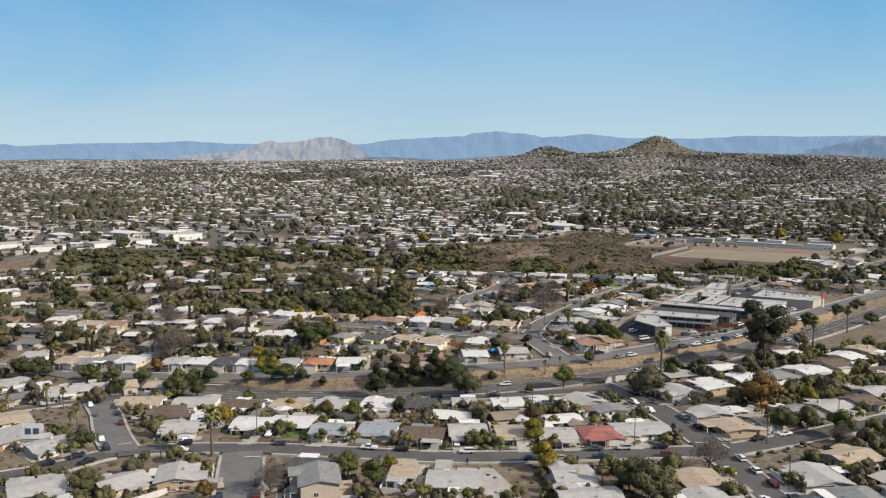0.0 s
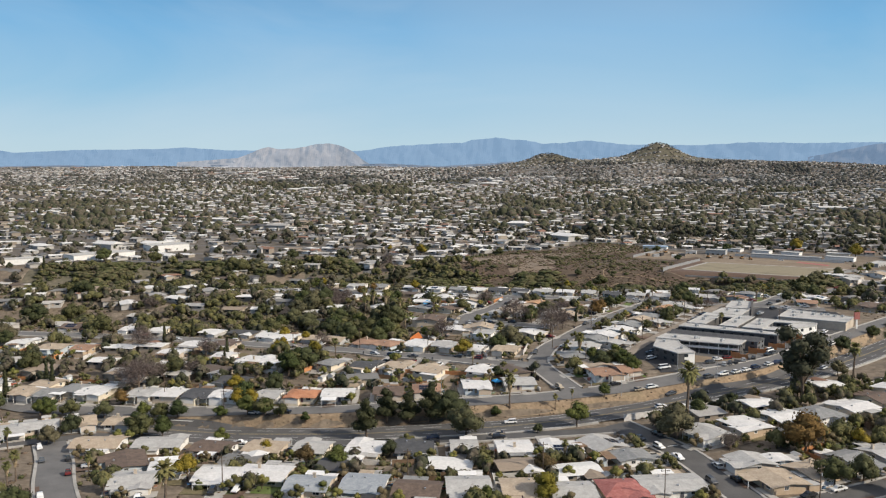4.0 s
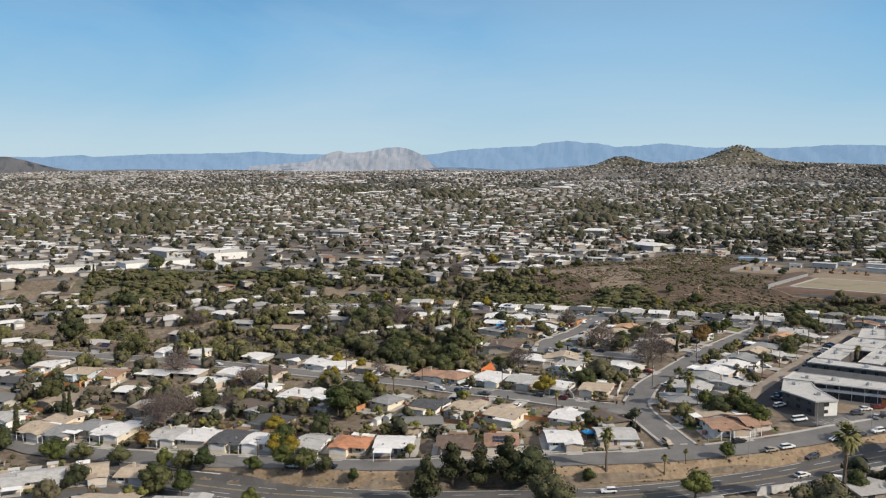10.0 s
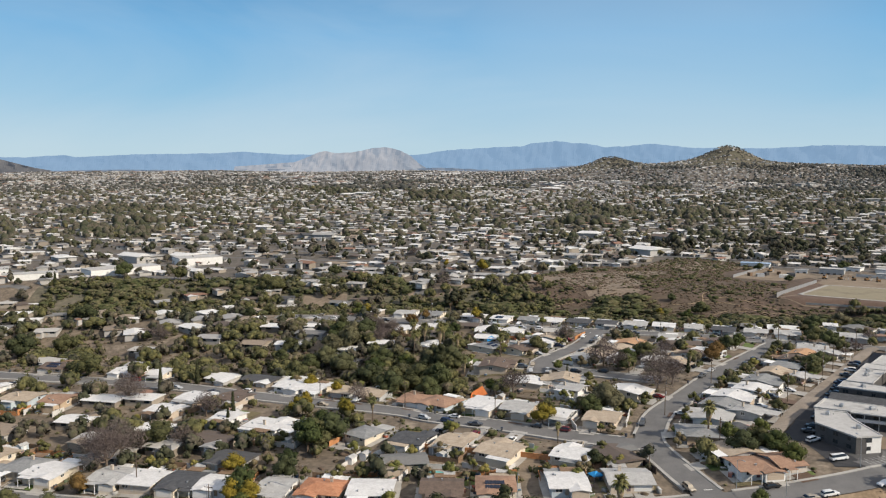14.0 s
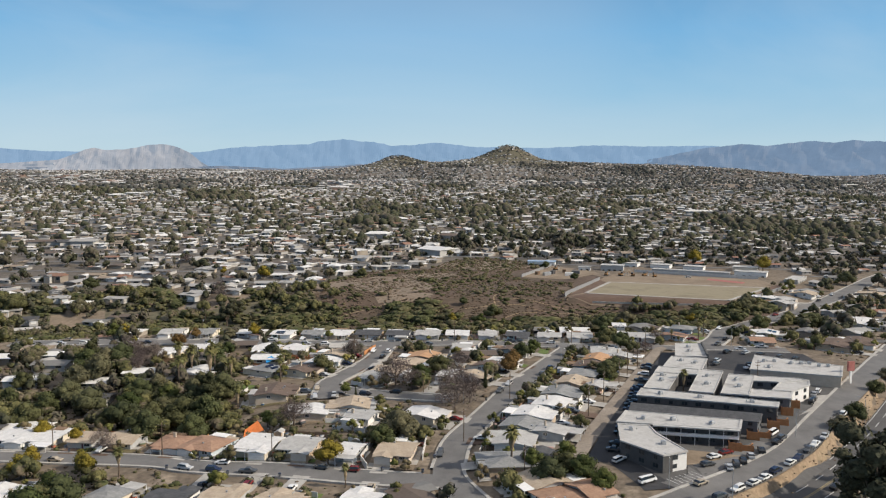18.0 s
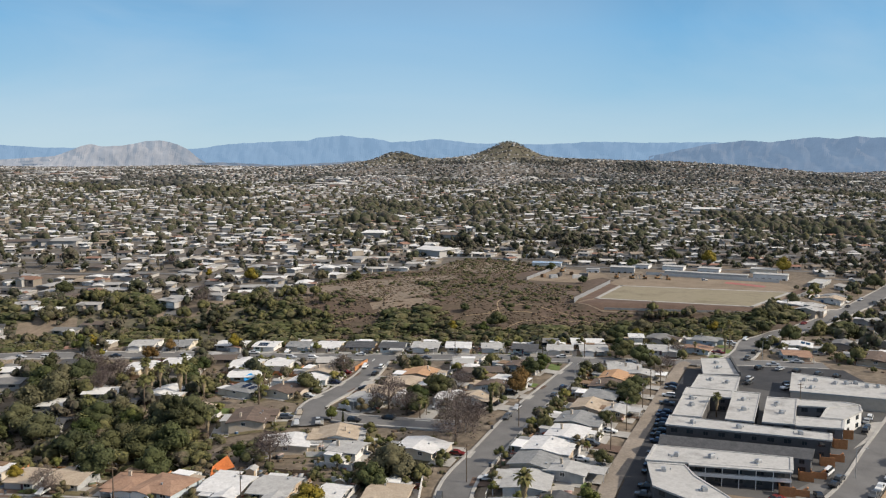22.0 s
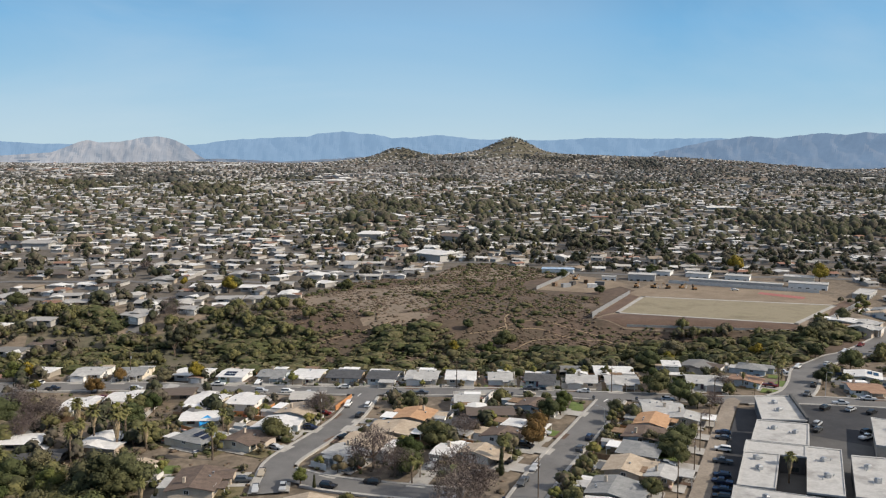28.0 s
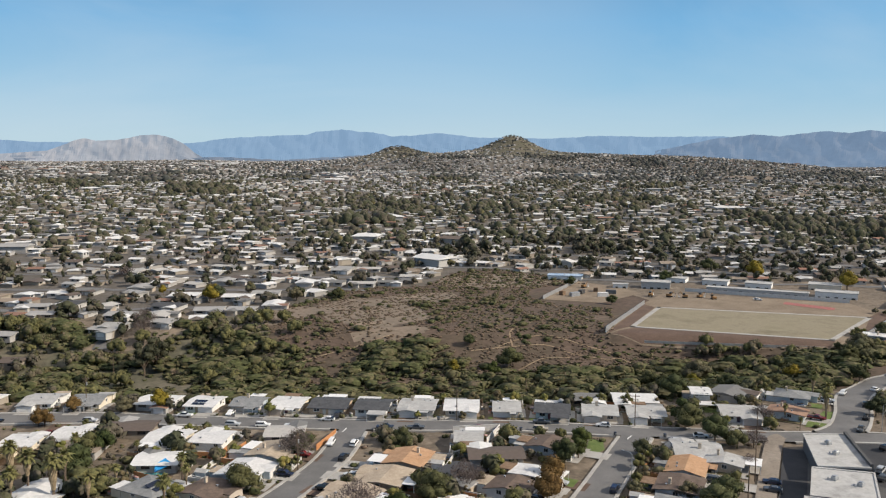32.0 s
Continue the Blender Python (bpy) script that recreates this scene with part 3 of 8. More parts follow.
def patch(name, corners, mat, label, category, lift=0.05, step=3.0):
    """A draped area inside a polygon of plan corners (convex)."""
    n = len(corners)
    c = Vector((sum(p[0] for p in corners) / n, sum(p[1] for p in corners) / n))
    rings = max(2, int(max((Vector(p) - c).length for p in corners) / step))
    rim = []
    for a, b in zip(corners, corners[1:] + corners[:1]):
        k = max(1, int((Vector(a) - Vector(b)).length / step))
        rim += [Vector(a).lerp(Vector(b), i / k) for i in range(k)]
    v, f = [(c.x, c.y, ground(c.x, c.y) + lift)], []
    m = len(rim)
    for r in range(1, rings + 1):
        for p in rim:
            q = c.lerp(p, r / rings)
            v.append((q.x, q.y, ground(q.x, q.y) + lift))
    for i in range(m):
        f.append((0, 1 + i, 1 + (i + 1) % m))
        for r in range(rings - 1):
            a, b = 1 + r * m + i, 1 + r * m + (i + 1) % m
            f.append((a, a + m, b + m, b))
    area = sum(a[0] * b[1] - b[0] * a[1] for a, b in zip(corners, corners[1:] + corners[:1]))
    if area < 0:
        f = [fc[::-1] for fc in f]
    return tagged(put(name, mesh_from(name, v, f, mat)), label, category, kind="structure")


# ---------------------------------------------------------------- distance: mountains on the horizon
def backdrop_material(name, c1, c2, haze_glow, relief=0.05):
    """Plain backdrop of far ridges: kilometres of haze are painted in as emission."""
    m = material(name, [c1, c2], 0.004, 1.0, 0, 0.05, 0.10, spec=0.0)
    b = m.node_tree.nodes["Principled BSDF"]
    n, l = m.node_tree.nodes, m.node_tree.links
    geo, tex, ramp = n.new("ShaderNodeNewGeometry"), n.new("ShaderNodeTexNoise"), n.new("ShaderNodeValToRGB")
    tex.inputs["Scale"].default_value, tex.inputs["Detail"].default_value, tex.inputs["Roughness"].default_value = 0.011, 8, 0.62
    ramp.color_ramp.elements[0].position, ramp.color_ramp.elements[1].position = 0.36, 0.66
    ramp.color_ramp.elements[0].color, ramp.color_ramp.elements[1].color = (*[q * (1 - relief) for q in haze_glow], 1), (*[q * (1 + k * relief) for q, k in zip(haze_glow, (1.0, 0.75, 0.5))], 1)
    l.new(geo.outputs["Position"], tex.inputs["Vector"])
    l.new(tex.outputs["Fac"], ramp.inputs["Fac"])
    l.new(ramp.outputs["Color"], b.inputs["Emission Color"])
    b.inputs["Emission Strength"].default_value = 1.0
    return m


def ridge(name, radius, profile, mat, label, depth=160.0, rough=0.03):
    """A range at a distance: profile of (bearing in degrees, height in metres above the sea of roofs at 95 m)."""
    v, f = [], []
    a, end = profile[0][0], profile[-1][0]
    cols = []
    while a <= end:
        h = prof(a, profile)
        h *= 1 + rough * noise.noise(Vector((a * 1.7, radius, 0))) + rough * 0.5 * noise.noise(Vector((a * 6.0, radius, 3)))
        cols.append((a, h))
        a += 0.12
    rows = 9
    for a, h in cols:
        for r in range(rows):
            t = r / (rows - 1)
            q = radius - depth * (1 - t) + depth * 0.30 * (0.25 + t) * (noise.noise(Vector((a * 1.1 + t * 0.9, t * 2.2, radius))) + 0.5 * noise.noise(Vector((a * 3.1 - t * 2.0, t * 5, radius + 9))))
            z = 70 + (25 + h) * (t ** 1.25) + (0 if r in (0, rows - 1) else 0.10 * h * noise.noise(Vector((a * 1.3 + t, t * 4, radius * 0.7))))
            s, c = math.sin(radians(a)), math.cos(radians(a))
            v.append((25 + s * q, 150 + c * q, z))
    for i in range(len(cols) - 1):
        for r in range(rows - 1):
            k = i * rows + r
            f.append((k, k + rows, k + rows + 1, k + 1))
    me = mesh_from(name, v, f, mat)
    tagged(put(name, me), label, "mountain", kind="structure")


ridge("far_mountains", 4700, ((-60, 76), (-23.91, 76), (-21.66, 89), (-21, 78), (-17.61, 95), (-12.25, 104), (-10.77, 114), (-7.76, 99), (-6.15, 100), (1.43, 99), (3.26, 124), (5.87, 138), (8.71, 148), (9.29, 164), (11.02, 175), (13.16, 159), (14.32, 140), (16.28, 147), (17.27, 160), (18.64, 147), (19.82, 134), (24.89, 127), (28.34, 141), (31.35, 133), (35.72, 134), (37.49, 120), (46.27, 112), (56.27, 112), (75, 102)), backdrop_material("hazy far mountains", (0.02, 0.026, 0.034), (0.03, 0.036, 0.044), (0.225, 0.355, 0.525)), "pale blue mountain range on the horizon")
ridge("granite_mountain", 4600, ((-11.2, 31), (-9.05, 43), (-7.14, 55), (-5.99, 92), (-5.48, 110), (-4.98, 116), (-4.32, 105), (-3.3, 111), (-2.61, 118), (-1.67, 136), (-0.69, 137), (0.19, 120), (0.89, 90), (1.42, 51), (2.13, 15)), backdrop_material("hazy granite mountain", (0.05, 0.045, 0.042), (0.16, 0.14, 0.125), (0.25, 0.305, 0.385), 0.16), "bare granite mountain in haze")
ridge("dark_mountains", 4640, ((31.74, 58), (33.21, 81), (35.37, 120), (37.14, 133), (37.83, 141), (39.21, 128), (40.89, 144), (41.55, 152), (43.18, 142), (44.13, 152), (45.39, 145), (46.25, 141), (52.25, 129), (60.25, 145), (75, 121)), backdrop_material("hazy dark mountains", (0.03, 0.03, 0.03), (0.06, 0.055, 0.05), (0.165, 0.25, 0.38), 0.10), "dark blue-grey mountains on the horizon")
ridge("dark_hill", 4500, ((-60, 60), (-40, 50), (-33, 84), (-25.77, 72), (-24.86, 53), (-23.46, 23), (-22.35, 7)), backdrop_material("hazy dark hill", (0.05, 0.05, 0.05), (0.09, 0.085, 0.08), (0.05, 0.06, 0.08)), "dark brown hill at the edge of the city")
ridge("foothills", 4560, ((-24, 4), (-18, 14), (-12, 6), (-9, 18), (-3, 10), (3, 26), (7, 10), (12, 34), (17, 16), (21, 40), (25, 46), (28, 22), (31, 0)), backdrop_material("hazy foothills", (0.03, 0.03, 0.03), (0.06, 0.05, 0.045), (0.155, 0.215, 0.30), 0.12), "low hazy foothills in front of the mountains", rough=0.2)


# ---------------------------------------------------------------- things: houses
def gable_roof(w, d, h, rise, over, thick, hip=0.0, z0=0.0):
    """A pitched roof slab with its ridge along x; hip: how far the ridge draws in at the ends."""
    X, Y = w / 2 + over, d / 2 + over
    ze = h - rise * over / (d / 2)
    up = [(-X, -Y, ze), (X, -Y, ze), (X, Y, ze), (-X, Y, ze), (-X + hip, 0, h + rise), (X - hip, 0, h + rise)]
    v = [(x, y, z + thick) for x, y, z in up] + [(x, y, z) for x, y, z in up]
    f = [(0, 1, 5, 4), (2, 3, 4, 5), (3, 0, 4), (1, 2, 5)] if hip else [(0, 1, 5, 4), (2, 3, 4, 5)]
    g = [tuple(i + 6 for i in q[::-1]) for q in f]
    edges = [(0, 1), (1, 2), (2, 3), (3, 0)] if hip else [(0, 1), (1, 5), (5, 2), (2, 3), (3, 4), (4, 0)]
    return v, f + g + [(b, a, a + 6, b + 6) for a, b in edges]


def house_walls(w, d, h, rise):
    X, Y = w / 2, d / 2
    v = [(-X, -Y, -2.5), (X, -Y, -2.5), (X, Y, -2.5), (-X, Y, -2.5), (-X, -Y, h), (X, -Y, h), (X, Y, h), (-X, Y, h), (-X, 0, h + rise), (X, 0, h + rise)]
    f = [(0, 1, 5, 4), (2, 3, 7, 6), (1, 2, 6, 9, 5), (3, 0, 4, 8, 7)]
    return v, f


def window_mesh(w, h, frame_mat=None):
    v, f = boxes((-w / 2 - 0.1, -0.07, -0.1, w / 2 + 0.1, 0.0, 0.0), (-w / 2 - 0.1, -0.05, h, w / 2 + 0.1, 0.0, h + 0.1), (-w / 2 - 0.1, -0.05, 0, -w / 2, 0, h), (w / 2, -0.05, 0, w / 2 + 0.1, 0, h), (-0.03, -0.045, 0, 0.03, 0, h))
    fr = mesh_from("window", v, f, frame_mat or M_TRIM)
    pv, pf = boxes((-w / 2, -0.02, 0, w / 2, 0.02, h))
    return fr, mesh_from("pane", pv, pf, M_GLASS)


WIN = {k: window_mesh(*k) for k in ((1.8, 1.2), (1.2, 1.0), (2.4, 1.3))}
for k in ((1.8, 1.2), (1.2, 1.0)):
    WIN[k + (1,)] = window_mesh(*k, M_FRAME)
DOOR_ME = mesh_from("door", *boxes((-0.5, -0.05, 0, 0.5, 0.02, 2.05)), M_DOOR)
gv_, gf_ = boxes(*[(-2.4, -0.05 - 0.015 * (k % 2), 0.02 + 0.52 * k, 2.4, 0.02, 0.02 + 0.52 * k + 0.5) for k in range(4)])
GARAGE_ME = mesh_from("garage_door", gv_, gf_, M_GARAGE)
CHIMNEY_ME = mesh_from("chimney", *boxes((-0.4, -0.3, 0, 0.4, 0.3, 1.9), (-0.48, -0.38, 1.75, 0.48, 0.38, 1.9)), WALL[2][1])
VENT_ME = mesh_from("roof_vent", *boxes((-0.2, -0.2, -0.2, 0.2, 0.2, 0.35), (-0.27, -0.27, 0.35, 0.27, 0.27, 0.42)), M_STEEL)
POST_ME = mesh_from("patio_post", *boxes((-0.07, -0.07, 0, 0.07, 0.07, 2.95)), M_TRIM)
PANEL_ME = mesh_from("solar_panel", *boxes((-0.5, -0.85, 0.0, 0.5, 0.85, 0.06)), M_SOLAR)
rng = random.Random(11)
HOMES = []


def window_on(house, x, y, z, rz, size):
    if (house.matrix_basis.to_3x3() @ Vector((math.sin(radians(rz)), -math.cos(radians(rz)), 0))).y > 0.4:
        return
    fr, pane = WIN[size]
    wdw = put("window", fr, house, pose(x, y, z, 0, 0, rz))
    put("pane", pane, wdw)


def pad(x, y, rot, w, d):
    """The level on which a building stands."""
    c, s = math.cos(radians(rot)), math.sin(radians(rot))
    zs = [ground(x + a * w / 2 * c - b * d / 2 * s, y + a * w / 2 * s + b * d / 2 * c) for a in (-1, 0, 1) for b in (-1, 0, 1)]
    return 0.5 * max(zs) + 0.5 * sum(zs) / 9 + 0.1


def home(x, y, rot, w, d, roof, flag="", wall=None):
    """A house with its front along local -y."""
    r = random.Random(int(x * 31 + y * 17))
    storeys = 2 if "2" in flag else 1
    h = 2.2 * storeys
    deep = d * (0.06 if d > 9.4 else 0.28)
    d += deep
    x, y = x - math.sin(radians(rot)) * deep * 0.42, y + math.cos(radians(rot)) * deep * 0.42
    z = pad(x, y, rot, w, d)
    rise = d / 2 * r.choice((0.12, 0.15, 0.18, 0.22))
    if roof == "wh":
        rise = d / 2 * r.choice((0.06, 0.10, 0.14))
    hip = d / 2 * 0.9 if roof in ("rd", "og", "rb", "gr") and r.random() < 0.6 else 0.0
    word, wm = WALL[wall] if wall is not None else r.choice(WALL[:3] + WALL[:2] + WALL)
    hs = thing("house", pose(x, y, z, 0, 0, rot), f"{'two' if storeys == 2 else 'single'}-storey {word} stucco house with a {ROOF_WORDS[roof]} roof", "house")
    v, f = house_walls(w, d, h, 0 if hip else rise)
    put("wall", mesh_from("wall", v, f, wm), hs)
    v, f = gable_roof(w, d, h, rise, 0.8, 0.2, hip)
    rf = put("roof", mesh_from("roof", v, f, ROOF[roof]), hs, None, ROOF_WORDS[roof] + " roof")
    # a garage wing set forward under its own gable
    side = r.choice((-1, 1))
    wing = w > 9 and r.random() < 0.7 and roof != "og2"
    gw, gd = min(6.0, w * 0.5), r.uniform(1.8, 3.2)
    gxx = side * (w / 2 - gw / 2)
    fy = -d / 2
    if wing:
        v, f = boxes((gxx - gw / 2 + 0.02, -d / 2 - gd, -2.5, gxx + gw / 2 - 0.02, -d / 2 + 0.3, h - 0.03))
        put("garage_wall", mesh_from("garage_wall", v, f, wm), hs)
        v, f = gable_roof(gd + d / 2, gw, h, gw / 2 * 0.16, 0.5, 0.17)
        m = pose(gxx, -d / 2 - gd + (gd + d / 2) / 2, -0.04, 0, 0, 90)
        put("garage_roof", mesh_from("garage_roof", v, f, ROOF[roof]), hs, m)
        fy = -d / 2 - gd
    put("garage_door", GARAGE_ME, hs, pose(gxx, fy - 0.01, 0.05))
    # a carport over the drive and a porch along the front
    if not wing and r.random() < 0.55:
        cd = r.uniform(3.0, 4.6)
        put("carport_roof", mesh_from("carport_roof", *boxes((gxx - 2.9, fy - 0.8 - cd, 2.12, gxx + 2.9, fy - 0.82, 2.26)), r.choice((M_TRIM, ROOF[roof], ROOF["lg"]))), hs)
        for q in (-2.7, 2.7):
            put("carport_post", POST_ME, hs, pose(gxx + q, fy - 0.6 - cd, -0.84))
    if r.random() < 0.5:
        pw = w * r.uniform(0.25, 0.42)
        px_ = -side * w * 0.24
        put("porch_roof", mesh_from("porch_roof", *boxes((px_ - pw / 2, -d / 2 - 2.9, 2.08, px_ + pw / 2, -d / 2 - 0.82, 2.2)), ROOF[roof]), hs)
        for q in (-1, 1):
            put("porch_post", POST_ME, hs, pose(px_ + q * (pw / 2 - 0.15), -d / 2 - 2.7, -0.88))
    put("door", DOOR_ME, hs, pose(-side * w * 0.08, -d / 2 - 0.01, 0.1))
    window_on(hs, -side * w * 0.30, -d / 2 - 0.01, 1.0, 0, (2.4, 1.3) if w > 12 else (1.8, 1.2))
    for k in range(2 if w < 13 else 3):
        window_on(hs, w * (-0.32 + 0.64 * k / (1 if w < 13 else 2)), d / 2 + 0.01, 1.05, 180, (1.8, 1.2) if k % 2 else (1.2, 1.0))
    window_on(hs, w / 2 + 0.01, r.uniform(-0.2, 0.2) * d, 1.1, 90, (1.2, 1.0))
    window_on(hs, -w / 2 - 0.01, r.uniform(-0.2, 0.2) * d, 1.1, -90, (1.2, 1.0))
    if storeys == 2:
        for k in (-0.3, 0.0, 0.3):
            window_on(hs, w * k, -d / 2 - 0.01, 3.7, 0, (1.2, 1.0))
            window_on(hs, w * k, d / 2 + 0.01, 3.7, 180, (1.2, 1.0))
    if r.random() < 0.3:
        put("chimney", CHIMNEY_ME, hs, pose(r.uniform(-0.3, 0.3) * w, d * 0.2, h + rise * 0.3))
    if r.random() < 0.75:
        ew, ed, ex = r.uniform(3.8, 7.0), r.uniform(2.4, 4.2), -side * w * r.uniform(0.1, 0.3)
        put("lean_to", mesh_from("lean_to", *boxes((ex - ew / 2, d / 2 - 0.1, -2.0, ex + ew / 2, d / 2 + ed, 2.0)), wm), hs)
        put("lean_to_roof", mesh_from("lean_to_roof", *boxes((ex - ew / 2 - 0.3, d / 2 - 0.05, 2.0, ex + ew / 2 + 0.3, d / 2 + ed + 0.4, 2.14)), ROOF[r.choice(("wh", "wh", "lg", "gr", "lg", "tn"))]), hs)
    slope = math.degrees(math.atan2(rise, d / 2))
    for k in range(r.randint(1, 2)):
        vx, vy = r.uniform(-0.38, 0.38) * w, r.uniform(0.1, 0.4) * d * r.choice((-1, 1))
        if hip and abs(vx) > w / 2 - hip:
            continue
        put("roof_vent", VENT_ME, hs, pose(vx, vy, h + 0.2 + rise * (1 - abs(vy) / (d / 2))))
    if "s" in flag:
        # panels on the slope that faces the sun
        sun_local = radians(rot)
        s = -1 if (math.sin(SUN_AZ) * math.sin(sun_local) - math.cos(SUN_AZ) * math.cos(sun_local)) > 0 else 1
        for i in range(r.randint(4, 6)):
            for j in range(2):
                yy = s * d / 2 * (0.30 + 0.42 * j)
                zz = h + 0.32 + rise * (1 - abs(yy) / (d / 2))
                put("solar_panel", PANEL_ME, hs, pose(-w * 0.25 + 1.08 * i, yy, zz, -s * slope, 0, 0), "dark blue solar panel")
    if r.random() < 0.5:
        pw, px_ = r.uniform(4, 6.5), r.uniform(-0.2, 0.2) * w
        put("patio_roof", mesh_from("patio_roof", *boxes((px_ - pw / 2, d / 2 + 0.66, 2.35, px_ + pw / 2, d / 2 + 4.0, 2.5)), r.choice((M_TRIM, M_TRIM, ROOF["lg"], M_WOOD))), hs)
        for q in (-1, 1):
            put("patio_post", POST_ME, hs, pose(px_ + q * (pw / 2 - 0.2), d / 2 + 3.8, -0.6))
    HOMES.append((x, y, rot, w, d, side, gxx, fy, z))
    return hs


home(-86.4, 221.0, 203, 12.9, 10.5, "lg")
home(-65.1, 222.2, 218, 12, 9.54, "lg")
home(-50.3, 225.9, 94, 12, 9.54, "lg")
home(-12.9, 227.0, 165, 12.9, 9.54, "dk")
home(-11.2, 214.0, 274, 13.8, 9.54, "gr", "2")
home(13.2, 220.1, 165, 6.88, 7.2, "tn")
home(-106.9, 268.5, 110, 15.5, 10.5, "lg", "s")
home(-94.5, 255.8, 38, 12, 9.54, "lg")
home(-119.9, 290.5, 212, 12, 10.5, "tn")
home(-81.9, 322.3, 172, 15.5, 10.5, "tn")
home(-66.6, 292.9, 288, 14.6, 8.48, "br")
home(-61.6, 322.1, 174, 15.5, 9.54, "lg")
home(-58.0, 268.4, 5, 11.2, 8.48, "lg")
home(-51.3, 280.3, 5, 8.6, 8.48, "wh", "s")
home(-42.0, 314.2, 162, 12.9, 9.54, "br")
home(-34.9, 271.4, 352, 11.2, 9.54, "wh")
home(-21.5, 271.0, 345, 13.8, 10.5, "wh")
home(-24.1, 308.5, 162, 12, 9.54, "tn")
home(-8.0, 259.1, 345, 11.2, 9.54, "bl")
home(-7.9, 303.9, 162, 10.3, 8.48, "lg")
home(7.5, 257.7, 345, 11.2, 10.5, "bl")
home(9.7, 298.6, 164, 11.2, 8.48, "wh")
home(21.9, 251.1, 345, 12, 9.54, "br")
home(24.9, 293.2, 175, 11.2, 9.54, "dk")
home(-132.7, 350.0, 24, 12.9, 9.54, "wh")
home(-143.8, 357.8, 155, 8.6, 8.48, "lg")
home(-109.2, 344.5, 17, 12, 9.54, "lg")
home(26.0, 212.0, 169, 13.8, 10.5, "lg")
home(59.5, 211.9, 177, 10.3, 10.5, "lg")
home(59.5, 196.1, 177, 15.5, 10.5, "lg")
home(93.8, 203.4, 90, 12, 10.5, "tn")
home(127.1, 201.9, 270, 13.8, 10.5, "lg")
home(145.3, 214.6, 195, 13.8, 10.5, "tn")
home(129.4, 185.9, 270, 13.8, 10.5, "gr")
home(36.1, 252.0, 355, 11.2, 10.5, "lg")
home(40.9, 291.2, 175, 7.74, 8.1, "lg")
home(50.5, 248.5, 355, 10.3, 10.5, "tn")
home(56.4, 285.5, 176, 10.3, 9.54, "wh")
home(63.7, 244.6, 357, 11.2, 9.54, "lg")
home(71.1, 281.3, 176, 11.2, 9.54, "wh", "s")
home(84.8, 281.3, 107, 11.2, 10.5, "lg", "s")
home(90.6, 268.6, 95, 7.74, 8.1, "gr")
home(78.3, 244.4, 358, 12, 10.5, "rd")
home(92.4, 245.8, 358, 17.2, 10.5, "lg")
home(121.3, 282.8, 287, 11.2, 9.54, "lg")
home(134.8, 286.0, 287, 12.9, 8.48, "wh")
home(152.1, 291.2, 193, 12, 9.54, "wh")
home(165.6, 294.1, 199, 11.2, 8.48, "gr")
home(182.3, 297.7, 199, 12.9, 9.54, "wh")
home(196.6, 306.1, 199, 10.3, 8.48, "br")
home(208.6, 315.4, 209, 10.3, 8.48, "wh")
home(223.4, 323.0, 209, 10.3, 9.54, "tn")
home(122.0, 258.7, 275, 9.46, 8.48, "lg")
home(130.8, 259.5, 275, 5.16, 5.4, "wh")
home(124.1, 245.2, 275, 11.2, 10.5, "tn")
home(137.5, 250.0, 18, 11.2, 10.5, "tn")
home(154.2, 255.9, 18, 8.6, 8.48, "gr")
home(168.5, 260.1, 18, 12, 10.5, "lg")
home(183.1, 263.9, 18, 10.3, 8.48, "br")
home(90.1, 190.9, 90, 10.3, 9.54, "lg")
home(194.9, 273.0, 18, 10.3, 8.48, "lg")
home(-148.2, 400.9, 344, 10.8, 8.73, "lg")
home(-128.5, 389.0, 335, 10.8, 8.73, "tn")
home(-118.6, 384.9, 341, 10, 7.76, "gr")
home(-100.0, 382.5, 341, 11.6, 8.73, "wh")
home(-78.6, 375.4, 345, 10, 8.73, "lg")
home(-68.1, 371.7, 345, 10, 8.73, "wh")
home(-54.3, 368.0, 345, 12.3, 8.73, "dk")
home(-44.1, 364.7, 345, 10.8, 7.76, "wh")
home(-27.2, 360.1, 345, 8.47, 7.76, "lg")
home(-13.6, 357.3, 345, 11.6, 9.7, "og")
home(0.3, 354.3, 354, 11.6, 10.5, "wh")
home(-96.1, 347.4, 19, 10.8, 8.73, "tn")
home(-81.6, 347.3, 352, 8.47, 7.76, "tn")
home(-118.0, 339.3, 17, 10.8, 8.73, "lg")
home(20.1, 351.7, 354, 10.8, 9.7, "br")
home(35.1, 350.5, 355, 10, 9.7, "rb", "s")
home(54.8, 348.2, 357, 10, 8.73, "wh")
home(71.8, 348.3, 357, 11.6, 10.5, "lg")
home(107.7, 349.0, 4, 11.6, 9.7, "rb")
home(116.9, 349.2, 10, 7.7, 7.76, "rb")
home(-2.5, 397.7, 141, 8.47, 7.76, "gr")
home(13.1, 389.7, 151, 10, 7.76, "dk")
home(-36.9, 410.1, 155, 12.3, 9.7, "wh")
home(-51.9, 421.4, 155, 7.7, 7.76, "wh")
home(-25.0, 407.0, 154, 7.7, 7.76, "wh")
home(-77.1, 432.5, 154, 10.8, 7.76, "wh")
home(-24.3, 451.9, 335, 6.93, 7.76, "wh")
home(-34.5, 456.6, 335, 11.6, 7.76, "wh")
home(-53.8, 443.0, 155, 10, 7.76, "br")
home(-69.2, 445.2, 154, 10, 8.73, "wh")
home(-94.5, 482.5, 343, 6.93, 6.79, "wh")
home(-109.8, 487.6, 343, 9.24, 7.76, "wh")
home(-138.2, 455.0, 163, 12.3, 8.73, "tn")
home(-122.6, 450.1, 163, 9.24, 8.73, "rb")
